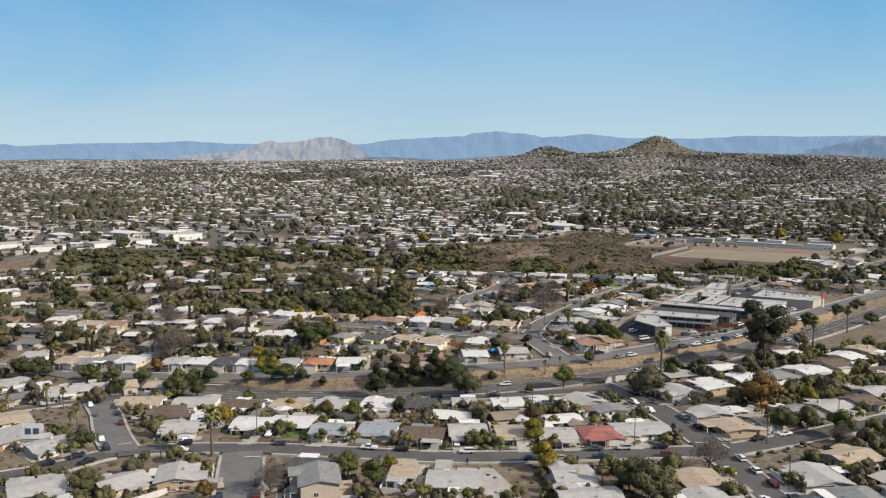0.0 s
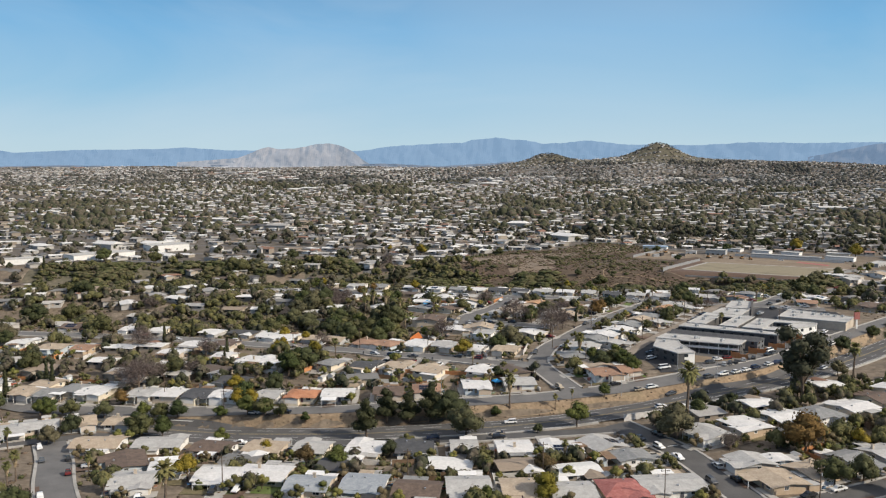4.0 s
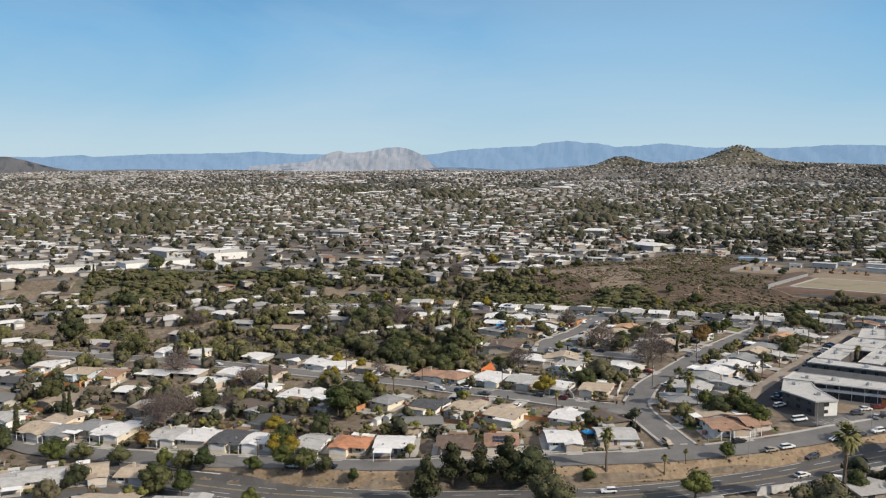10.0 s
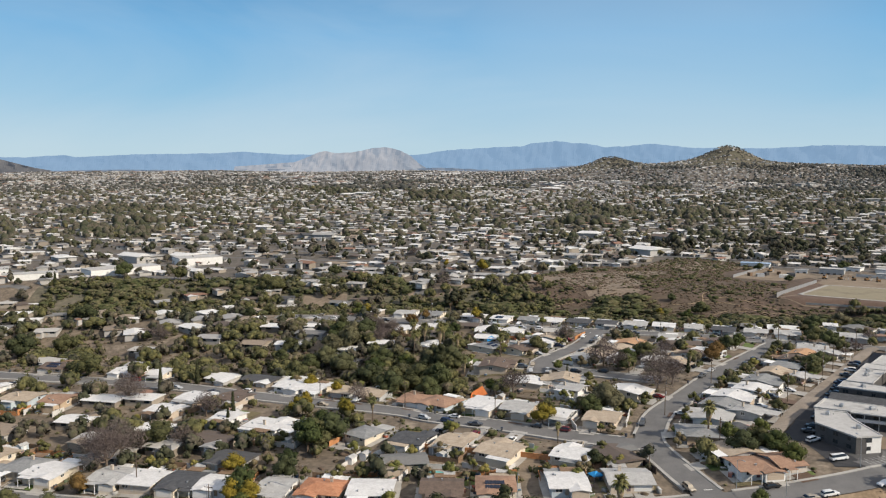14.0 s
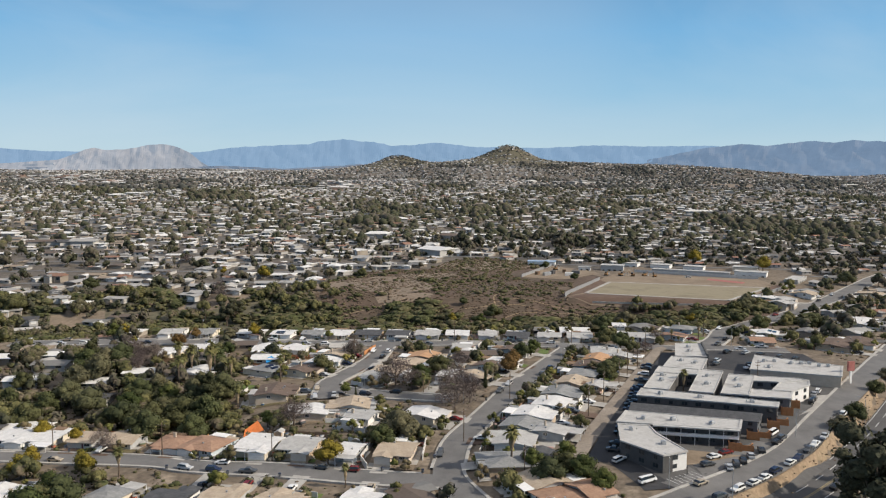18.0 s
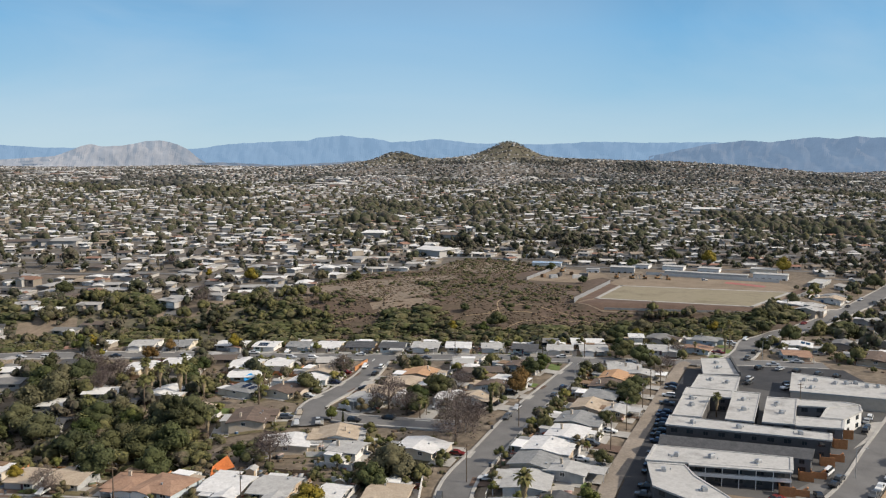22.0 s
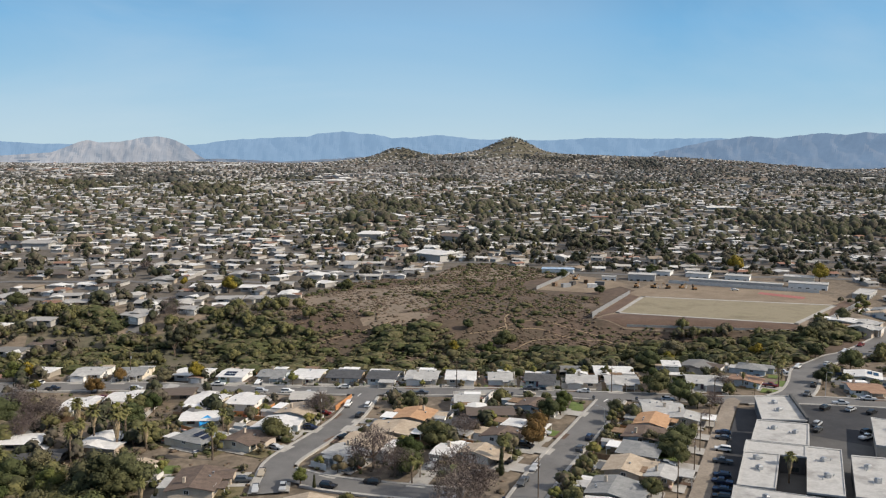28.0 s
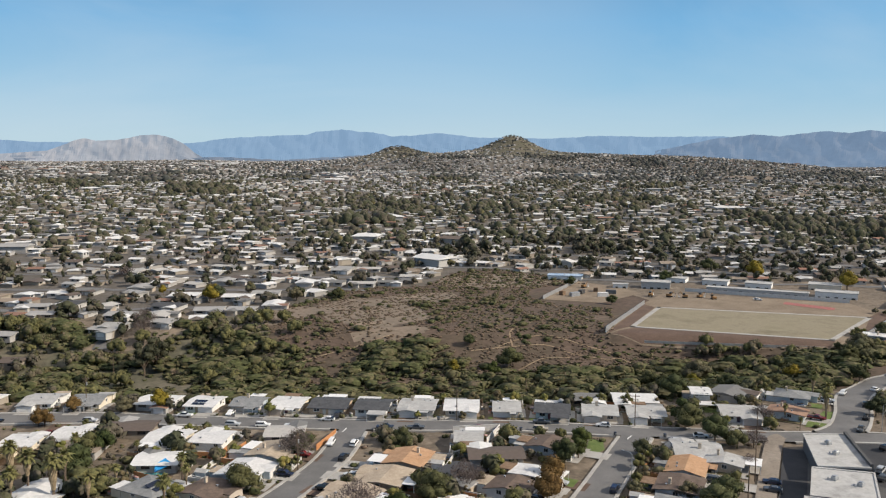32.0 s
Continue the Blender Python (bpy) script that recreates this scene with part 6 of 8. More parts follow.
for x, y, rot, w, d, side, gxx, fy, z in HOMES:
    c, s = math.cos(radians(rot)), math.sin(radians(rot))
    for _ in range(R2.randint(10, 18)):
        back = R2.random() < 0.6
        lx = R2.uniform(-0.65, 0.65) * (w + 5)
        ly = (d / 2 + R2.uniform(1.5, 9)) if back else (-d / 2 - R2.uniform(1.0, 4.5))
        if not back and abs(lx - gxx) < 4:
            continue
        px, py = x + lx * c - ly * s, y + lx * s + ly * c
        if road_gap(px, py) < 2.0 or any(abs(px - a) < 6 and abs(py - b) < 6 for a, b, *_ in HOMES):
            continue
        h = R2.uniform(0.7, 2.2) * (2.0 if R2.random() < 0.15 else 1)
        wd = h * R2.uniform(0.9, 1.6)
        brush[R2.randrange(2)].append((px, py, ground(px, py) - 0.2, R2.uniform(0, 6.28), wd, wd, h))
for _ in range(14000):
    x, y = R2.uniform(-230, 340), R2.uniform(170, 640)
    if noise.noise(Vector((x * 0.05, y * 0.05, 4.0))) < -0.28 or road_gap(x, y) < 1.6 or in_canyon(x, y) or on_field(x, y) or crowded(x, y, 6.5) or prof(x, FRONTAGE) - 20 < y < prof(x, FRONTAGE) + 4 or (125 < x < 285 and 340 < y < 480):
        continue
    if len(FILL_XY) and float(np.hypot(FILL_XY[:, 0] - x, FILL_XY[:, 1] - y).min()) < 7:
        continue
    h = R2.uniform(0.4, 1.6)
    wd = h * R2.uniform(1.0, 2.2)
    if R2.random() < 0.45:
        dry.append((x, y, ground(x, y) - 0.15, R2.uniform(0, 6.28), wd, wd, h * 0.7))
        continue
    brush[R2.randrange(2)].append((x, y, ground(x, y) - 0.2, R2.uniform(0, 6.28), wd, wd, h))
for _ in range(14000):
    x, y = R2.uniform(95, 335), R2.uniform(560, 845)
    if not in_canyon(x, y) or on_field(x, y) or y - prof(x, CANYON) < 8 or noise.noise(Vector((x * 0.04, y * 0.04, 12.0))) < -0.22:
        continue
    h = R2.uniform(0.35, 0.95)
    wd = h * R2.uniform(1.8, 3.4)
    dry.append((x, y, ground(x, y) - 0.15, R2.uniform(0, 6.28), wd, wd * R2.uniform(0.8, 1.2), h))
bank_path = [q for q in dense(ROADS["f1"], 1.0) if -75 < q[0].x < 262]
for _ in range(500):
    q, n_ = R2.choice(bank_path)
    p = q - n_ * R2.uniform(5.2, 10)
    h = R2.uniform(0.2, 0.7)
    dry.append((p.x, p.y, ground(p.x, p.y) - 0.1, R2.uniform(0, 6.28), h * 1.6, h * 1.6, h))
(v, f) = clump_cloud(random.Random(260), [(0, 0, 0.26, 0.50, 0.42)], 6, 0.17)
scatter("dry_brush", v, f, [0] * len(f), dry, [M_DRYBRUSH], "low dry grey-brown scrub on the slopes", "shrubs")
for i, some in enumerate(brush):
    (v, f), size = clump_cloud(random.Random(200 + i), [(0, 0, 0.34, 0.46, 0.48)], 16, 0.13), 0
    scatter("brush", v, f, [0] * len(f), some, [M_BRUSH], "dry grey-green chaparral and garden shrubs", "shrubs")
for i, some in enumerate(woods):
    v, f = clump_cloud(random.Random(220 + i), [(0, 0, 0.62, 0.34, 0.34), (0.24, 0.1, 0.5, 0.27, 0.3), (-0.2, 0.2, 0.52, 0.27, 0.32), (-0.05, -0.25, 0.45, 0.27, 0.3)], 150, 0.055)
    tv, tf = tube([(0, 0, -0.05), (0, 0, 0.5)], [0.03, 0.015], 5)
    k = len(v)
    scatter("woods", v + tv, f + [tuple(j + k for j in q) for q in tf], [0] * (len(f) + len(tf)), some, [M_WOODS], "dark olive trees filling the gully", "trees")


# ---------------------------------------------------------------- apartments, annex, school
def block(name, corners, h, wall, roof, label, category, floors=2, faces=(), rail=(), z=None, gable=False):
    """A flat-roofed building on plan corners (anticlockwise from above); faces: edges with windows."""
    n = len(corners)
    cx, cy = sum(p[0] for p in corners) / n, sum(p[1] for p in corners) / n
    if z is None:
        z = max(ground(*p) for p in corners) * 0.5 + sum(ground(*p) for p in corners) / n * 0.5 - 0.3
    b = thing(name, pose(cx, cy, z), label, category)
    p = [Vector((q[0] - cx, q[1] - cy)) for q in corners]
    v = [(q.x, q.y, -3.0) for q in p] + [(q.x, q.y, h) for q in p]
    f = [(i, (i + 1) % n, n + (i + 1) % n, n + i) for i in range(n)]
    put("wall", mesh_from("wall", v, f, wall), b)
    # roof slab that overhangs, with a low rim
    o = [q * (1 + 0.45 / q.length) for q in p]
    i_ = [q * (1 - 0.35 / q.length) for q in p]
    v = [(*q, h) for q in o] + [(*q, h + 0.45) for q in o] + [(*q, h + 0.45) for q in i_] + [(*q, h + 0.25) for q in i_]
    f = [tuple(range(n))[::-1], tuple(range(3 * n, 4 * n))]
    for k in range(n):
        m = (k + 1) % n
        f += [(k, m, n + m, n + k), (n + k, n + m, 2 * n + m, 2 * n + k), (2 * n + k, 2 * n + m, 3 * n + m, 3 * n + k)]
    if gable:
        q = [Vector(o[k]) for k in range(4)]
        a, c = (q[0] + q[3]) / 2, (q[1] + q[2]) / 2
        v = [(*w, h) for w in q] + [(*a, h + 1.5), (*c, h + 1.5)]
        f = [(0, 1, 5, 4), (2, 3, 4, 5), (3, 0, 4), (1, 2, 5), (3, 2, 1, 0)]
    put("roof", mesh_from("roof", v, f, roof), b, None, "white flat roof with a low rim" if not gable else "charcoal shingle roof")
    for k in faces:
        a, c = p[k], p[(k + 1) % n]
        L = (c - a).length
        rz = math.degrees(math.atan2(c.y - a.y, c.x - a.x))
        cnt = max(1, int(L / 4.2))
        for fl in range(floors):
            for j in range(cnt):
                q = a.lerp(c, (j + 0.5) / cnt)
                nrm = Vector((c.y - a.y, a.x - c.x)).normalized() * 0.02
                window_on(b, q.x + nrm.x, q.y + nrm.y, 0.85 + h / floors * fl, rz, (1.8, 1.2, 1) if (j + fl) % 3 else (1.2, 1.0, 1))
    for k in rail:
        # outside gallery with a railing on the upper floor
        a, c = p[k], p[(k + 1) % n]
        L = (c - a).length
        rz = math.degrees(math.atan2(c.y - a.y, c.x - a.x))
        put("gallery", mesh_from("gallery", *boxes((0.2, -1.5, h / 2, L - 0.2, -0.02, h / 2 + 0.2), (0.2, -1.5, h / 2 + 1.0, L - 0.2, -1.43, h / 2 + 1.08), (0.2, -1.5, h / 2 + 0.3, L - 0.2, -1.46, h / 2 + 0.9)), M_TRIM), b, pose(a.x, a.y, 0, 0, 0, rz), "white upper gallery with a railing")
        put("gallery_roof", mesh_from("gallery_roof", *boxes((0.0, -1.7, h + 0.02, L, -0.3, h + 0.4)), roof), b, pose(a.x, a.y, 0, 0, 0, rz))
        for j in range(int(L / 4) + 1):
            put("gallery_post", mesh_from("gallery_post", *boxes((-0.08, -1.48, -1.0, 0.08, -1.36, h)), M_TRIM), b, pose(a.x + (c.x - a.x) * j / max(1, int(L / 4)) * 0.98, a.y + (c.y - a.y) * j / max(1, int(L / 4)) * 0.98, 0, 0, 0, rz))
    return b, z


UNIT_ME = bevelled(mesh_from("roof_unit", *boxes((-0.8, -0.6, 0, 0.8, 0.6, 0.9), (-0.5, -0.45, 0.9, 0.5, 0.45, 1.1)), M_STEEL), 0.04)


PIPE_ME = mesh_from("roof_vent", *tube([(0, 0, 0), (0, 0, 0.55), (0, 0, 0.6)], [0.14, 0.14, 0.22], 8), M_STEEL)


def units(b, spots, h):
    for x, y in spots:
        for k in range(2):
            put("roof_vent", PIPE_ME, b, pose(x + rng.uniform(-2.2, 2.2), y + rng.uniform(-1.6, 1.6), h + 0.25))
    for x, y in spots:
        u = put("roof_unit", UNIT_ME, b, pose(x, y, h + 0.25, 0, 0, rng.uniform(0, 90)), "grey rooftop ventilation unit")


APT = "two-storey apartment block, white flat roof"
b, z = block("apartment_building", [(140.7, 354.3), (148.8, 355.2), (149.2, 370.8), (151.2, 377.9), (143.2, 382.4), (136.2, 368.5)], 4.75, M_CHARCOAL, M_FLATROOF, "charcoal " + APT + " and a white end wall", "apartment building", 2, (0, 4, 5))
units(b, ((-1, 8), (1, -6)), 4.75)
ea, eb = Vector((140.7, 354.3, 0)) - Vector((b.matrix_basis.translation.x, b.matrix_basis.translation.y, 0)), Vector((148.8, 355.2, 0)) - Vector((b.matrix_basis.translation.x, b.matrix_basis.translation.y, 0))
put("end_wall", mesh_from("end_wall", *boxes((3.4, -0.018, -3.0, (eb - ea).length, 0.05, 4.73)), WALL[0][1]), b, pose(ea.x, ea.y, 0, 0, 0, math.degrees(math.atan2(eb.y - ea.y, eb.x - ea.x))), "white stucco end wall")
b, z = block("apartment_building", [(143.4, 383.2), (152.4, 378.0), (174.0, 365.4), (180.4, 372.9), (151.9, 392.5)], 4.9, M_CHARCOAL, M_FLATROOF, "long charcoal " + APT + ", open gallery", "apartment building", 2, (1, 2), (1,))
units(b, ((-8, 5), (0, 1), (9, -6)), 4.9)
block("apartment_building", [(154.5, 394.5), (185.5, 371.6), (192.2, 378.0), (159.8, 400.8)], 4.35, M_BLUEGREY, ROOF["dk"], "slate blue apartment block with a charcoal pitched roof", "apartment building", 2, (0, 1), gable=True)
b, z = block("apartment_building", [(163.8, 405.4), (199.0, 379.1), (203.4, 383.7), (170.2, 412.8)], 5.1, M_CHARCOAL, M_FLATROOF, "longest charcoal " + APT, "apartment building", 2, (0, 1))
units(b, ((-12, 9), (-2, 1), (11, -9)), 5.1)
b, z = block("apartment_building", [(171.0, 413.2), (177.9, 408.4), (194.2, 426.4), (187.0, 431.0)], 4.9, M_CHARCOAL, M_FLATROOF, "charcoal " + APT + " by a courtyard", "apartment building", 2, (0, 3))
units(b, ((0, 0), (4, 6)), 4.9)
block("apartment_building", [(187.2, 431.2), (199.6, 422.9), (205.3, 429.3), (193.5, 438.2)], 4.84, M_CHARCOAL, M_FLATROOF, "charcoal " + APT + " closing a courtyard", "apartment building", 2, (0,))
b, z = block("apartment_building", [(183.5, 404.4), (190.0, 399.7), (212.0, 424.0), (205.5, 429.1)], 4.95, M_CHARCOAL, M_FLATROOF, "charcoal " + APT + " by a courtyard", "apartment building", 2, (0, 3))
units(b, ((-3, -4), (4, 5)), 4.95)
b, z = block("apartment_building", [(192.4, 398.9), (200.0, 394.2), (219.4, 415.3), (211.8, 420.2)], 4.9, M_BLUEGREY, M_FLATROOF, "slate blue " + APT + " by an inner court", "apartment building", 2, (0, 1))
units(b, ((-2, -3), (3, 5)), 4.9)
block("apartment_building", [(200.4, 393.8), (211.1, 387.3), (217.5, 393.5), (206.8, 400.7)], 4.84, M_BLUEGREY, M_FLATROOF, "slate blue " + APT + " facing the street", "apartment building", 2, (0, 1))
block("apartment_building", [(212.7, 397.5), (217.9, 393.9), (229.4, 398.7), (233.8, 403.9), (222.3, 404.9)], 4.92, WALL[0][1], M_FLATROOF, "white-walled " + APT + " by an inner court", "apartment building", 2, (1, 2))
block("apartment_building", [(214.5, 409.7), (222.5, 405.3), (233.6, 404.4), (231.8, 407.6), (219.8, 415.1)], 4.78, M_BLUEGREY, M_FLATROOF, "slate blue " + APT + " behind an inner court", "apartment building", 2, (0,))
b, z = block("apartment_building", [(196.0, 439.3), (207.4, 430.7), (220.5, 445.4), (209.0, 453.2)], 4.3, M_BLUEGREY, M_FLATROOF, "slate blue block with a worn white roof", "apartment building", 1, (0, 3))
units(b, ((0, 3), (3, -2)), 4.3)
b, z = block("apartment_building", [(211.0, 453.6), (222.5, 448.4), (235.4, 470.6), (224.8, 474.2)], 4.2, M_BLUEGREY, M_FLATROOF, "slate blue single-storey block with a white roof", "apartment building", 1, (0, 3))
units(b, ((-2, -3), (2, 4)), 4.2)
ea, eb = Vector((222.9, 448.2, 0)) - b.matrix_basis.translation, Vector((235.8, 470.4, 0)) - b.matrix_basis.translation
put("parapet", mesh_from("parapet", *boxes((0, -0.2, -2.0, math.hypot(eb.x - ea.x, eb.y - ea.y), 0.55, 5.4)), M_CHARCOAL), b, pose(ea.x, ea.y, 0, 0, 0, math.degrees(math.atan2(eb.y - ea.y, eb.x - ea.x))), "tall dark parapet wall")
b, z = block("shop_building", [(225.6, 425.4), (250.3, 405.6), (263.0, 418.3), (243.6, 445.0)], 4.3, WALL[2][1], M_FLATROOF, "large beige shop building with a wide white flat roof", "shop", 1, ())
units(b, [(-6 + 3.6 * i, 11 - 3.4 * i + 2 * (i % 2)) for i in range(6)] + [(-11, 2), (8, 2)], 4.3)
sg = thing("street_sign", pose(259, 410, ground(259, 410)), "tall red shop sign on a white pylon", "sign")
put("pylon", mesh_from("pylon", *boxes((-0.4, -0.25, -0.5, 0.4, 0.25, 6.5)), M_TRIM), sg)
put("sign_board", mesh_from("sign_board", *boxes((-1.5, -0.35, 5.0, 1.5, 0.35, 8.6)), ROOF["rd"]), sg)

def batten_panel(w, h):
    """An upright board screen along x whose boards stand proud in turn."""
    prof_, n = [], int(w / 0.15)
    for k in range(n):
        y = -0.06 if k % 2 else -0.02
        prof_ += [(w * k / n, y), (w * (k + 1) / n, y)]
    prof_ += [(w, 0.05), (0, 0.05)]
    m = len(prof_)
    v = [(x, y, -0.3) for x, y in prof_] + [(x, y, h) for x, y in prof_]
    return v, [(i, (i + 1) % m, m + (i + 1) % m, m + i) for i in range(m)] + [tuple(range(m, 2 * m))]


# orange timber stair towers and screens beside the apartments
for x, y, rot, hh in ((170.6, 362.6, -32, 2.6), (174.0, 361.6, -32, 1.8), (182.0, 369.0, -36, 2.6), (186.5, 369.5, -36, 1.8), (195.0, 375.6, -36, 2.6), (200.2, 377.6, -36, 2.0), (208.6, 385.2, -32, 2.8), (216.6, 391.2, -32, 2.8)):
    st = thing("stair_tower", pose(x, y, ground(x, y), 0, 0, rot), "orange stained timber stair and screen", "stairs")
    put("screen", mesh_from("screen", *batten_panel(3.6, hh), M_REDWOOD), st, pose(-1.8, 0, 0))
    put("screen_side", mesh_from("screen_side", *batten_panel(2.1, hh), M_REDWOOD), st, pose(-1.8, 0.1, 0, 0, 0, 90))
    put("stair_flight", mesh_from("stair_flight", *boxes(*[(-1.2 + 0.28 * k, 0.4, 0.25 * k - 0.3, -0.9 + 0.28 * k, 1.5, 0.25 * k) for k in range(10)]), M_REDWOOD), st)

patch("forecourt", [(134, 348), (150, 346.5), (186, 363.5), (232, 390.5), (262, 420), (272, 452), (240, 476), (222, 474), (172, 427), (138, 388)], M_MAINROAD, "worn asphalt ground between the apartment blocks", "forecourt", 0.02)
patch("car_park", [(131.8, 372.5), (131.0, 347.6), (139.5, 345.8), (137.2, 372.8)], M_ASPHALT2, "dark asphalt car park beside the apartments", "car park", 0.06)
patch("car_park", [(139.6, 345.6), (150.5, 348.4), (150.5, 357.0), (145.0, 349.0), (137.0, 349.6)], M_ASPHALT, "grey asphalt car park with painted bays", "car park", 0.09)
patch("car_park", [(150.2, 348.6), (186.0, 364.6), (182.5, 368.0), (152.6, 358.0)], M_ASPHALT, "asphalt parking strip in front of the apartments", "car park", 0.07)
patch("car_park", [(126, 371), (131, 367), (152.7, 392), (178.6, 421), (224.5, 472), (219.8, 476.3), (174, 425.3), (148, 396.3)], M_ASPHALT2, "dark asphalt parking strip beside the alley", "car park", 0.055, 2.0)
patch("courtyard", [(146.6, 358.0), (152.8, 357.4), (170.0, 359.0), (147.8, 374.6)], M_DIRT, "gravel courtyard with small shrubs", "courtyard", 0.12)
patch("car_park", [(223.6, 447.0), (233.4, 434.4), (238.6, 441.4), (266.5, 424.0), (277.0, 455.0), (246.0, 476.5), (236.0, 468.0)], M_ASPHALT2, "dark asphalt car park behind the shop", "car park", 0.05)
patch("car_park", [(212.0, 384.0), (232.0, 391.5), (242.0, 400.5), (232.4, 400.8), (224.0, 390.6)], M_CONCRETE, "concrete forecourt with parked cars", "car park", 0.08)
for k in range(7):
    x, y = 139.6 + 1.55 * k, 347.0 + 0.35 * k
    tagged(put("bay_line", mesh_from("bay_line", *boxes((-0.05, -2.3, 0, 0.05, 2.3, 0.012)), M_PAINT), None, pose(x + 0.6, y + 1.6, ground(x + 0.6, y + 1.6) + 0.19, 0, 0, 14)), "painted white parking bay line", "road marking", kind="structure")

# the dry bank below the frontage street
bank_path = [q for q in dense(ROADS["f1"]) if -75 < q[0].x < 262]
v, f = strip(bank_path, [(-4.7 - 0.5 * k, 0.10 * noise.noise(Vector((k * 0.7, 0, 0)))) for k in range(12)], 0.04)
tagged(put("bank", mesh_from("bank", v, f, M_BANK)), "steep bank of dry orange-brown grass below the street", "bank", kind="structure")

# ---------------------------------------------------------------- sports field and school
patch("field_surround", [(244, 621), (254, 606), (323, 568), (334, 566), (398, 606), (408, 648), (330, 708), (300, 681)], M_DIRT, "bare tan dirt round the sports field", "ground", 0.05)
patch("red_track", [(245, 621), (260, 627.5), (300, 669), (299.5, 679)], M_REDEARTH, "reddish brown earth along the field", "ground", 0.10)
patch("red_track", [(246, 619.5), (254, 607), (324, 569.5), (329.5, 573), (261.5, 625)], M_REDEARTH, "dark reddish earth below the field", "ground", 0.13)
patch("red_track", [(347, 576), (396, 606.5), (404, 622), (388, 612)], M_REDEARTH, "reddish brown earth at the end of the field", "ground", 0.10)
patch("sports_field", [(262.7, 627.2), (329.2, 575.8), (383.8, 610.2), (301.8, 666.0)], M_FIELD, "dry olive-tan turf of a sports field", "sports field", 0.16)
patch("rubber_court", [(371, 655), (377, 660), (390, 637), (384, 632)], ROOF["rd"], "dull red play surface beside the field", "court", 0.14)
ring = [(261.5, 627.0), (329.0, 574.5), (385.5, 610.0), (301.6, 667.5)]
for a, c in zip(ring, ring[1:] + ring[:1]):
    L = math.hypot(c[0] - a[0], c[1] - a[1])
    tagged(put("kerb", mesh_from("kerb", *boxes((-1.2, -1.2, -0.3, L + 1.2, 1.2, 0.22)), M_CONCRETE), None, pose(a[0], a[1], 20.0, 0, 0, math.degrees(math.atan2(c[1] - a[1], c[0] - a[0])))), "pale concrete kerb round the running track", "kerb", kind="structure")
for a, c, hh, mt in (((244.7, 622.5), (300.2, 679.5), 2.2, M_STEEL), ((254.5, 605), (322, 569.8), -1.4, M_CONCRETE), ((254, 711), (304, 766), 2.2, M_STEEL), ((345, 573), (400, 607.5), 2.0, M_STEEL), ((346, 709), (408, 646), 2.4, M_BLOCK)):
    L = math.hypot(c[0] - a[0], c[1] - a[1])
    fe = thing("boundary_fence", pose(a[0], a[1], 20.0, 0, 0, math.degrees(math.atan2(c[1] - a[1], c[0] - a[0]))), "long grey boundary fence round the school ground", "fence")
    for k in range(int(L / 9) + 1):
        x0, x1 = L * k / (int(L / 9) + 1), L * (k + 1) / (int(L / 9) + 1)
        put("fence_panel", mesh_from("fence_panel", *boxes((x0 + 0.05, -0.08, -2.5, x1 - 0.05, 0.08, hh)), mt), fe)
        put("post", mesh_from("post", *boxes((x0 - 0.09, -0.12, -2.6, x0 + 0.04, 0.12, hh + 0.15)), M_STEEL), fe)
for x, y, w, d, h, rm, wm, lb, tn in ((338, 728, 17, 11, 5.0, M_FLATROOF, WALL[3][1], "grey school hall with a white roof", -35), (383, 691, 56, 7, 3.2, M_FLATROOF, WALL[3][1], "long grey school classroom block", -45),
                                      (399, 709, 15, 11, 4.0, M_FLATROOF, WALL[0][1], "white school classroom block", -45), (381, 727, 15, 11, 4.0, M_FLATROOF, WALL[0][1], "white school classroom block", -45),
                                      (363, 745, 15, 11, 4.0, M_FLATROOF, WALL[0][1], "white school classroom block", -45), (416, 664, 22, 11, 4.4, M_FLATROOF, WALL[0][1], "white school classroom block", -45), (432, 690, 18, 12, 4.4, M_FLATROOF, WALL[1][1], "cream school classroom block", -45),
                                      (318, 736, 9, 6, 3.2, M_FLATROOF, WALL[0][1], "white portable school classroom", -30), (300, 776, 22, 10, 4.2, M_BLUEROOF, WALL[0][1], "white building with a blue roof beside a cleared lot", -30),
                                      (426, 630, 24, 9, 3.4, M_FLATROOF, WALL[3][1], "grey open-sided shelter with a white roof", 35)):
    c, s = math.cos(radians(tn)), math.sin(radians(tn))
    block("school_building", [(x + a * w / 2 * c - e * d / 2 * s, y + a * w / 2 * s + e * d / 2 * c) for a, e in ((-1, -1), (1, -1), (1, 1), (-1, 1))], h, wm, rm, lb, "school building", 1, (0,), z=19.0)
patch("cleared_lot", [(254, 711), (280, 690), (318, 712), (318, 740), (304, 765)], M_DIRT, "cleared lot of pale tan dirt with building materials", "ground", 0.08)
for x, y, r_, wd, mt in ((276, 715, 10, 6, M_STEEL), (284, 722, 40, 5, M_CHARCOAL), (291, 709, -20, 6, WALL[0][1]), (300, 716, -30, 6, M_BLUEGREY), (296, 727, 60, 5, M_WOOD), (271, 721, 30, 3, M_WOOD)):
    ct = thing("container", pose(x, y, 20.05, 0, 0, r_), "storage container on a cleared dirt lot", "container")
    put("box", mesh_from("box", *boxes((-wd / 2, -1.2, 0, wd / 2, 1.2, 2.4), *[(-wd / 2 + 0.5 * k, -1.24, 0.1, -wd / 2 + 0.5 * k + 0.2, 1.24, 2.3) for k in range(int(wd / 0.5))]), mt), ct)
    put("container_door", mesh_from("container_door", *boxes((wd / 2, -1.1, 0.1, wd / 2 + 0.05, -0.03, 2.3), (wd / 2, 0.03, 0.1, wd / 2 + 0.05, 1.1, 2.3)), M_STEEL), ct)


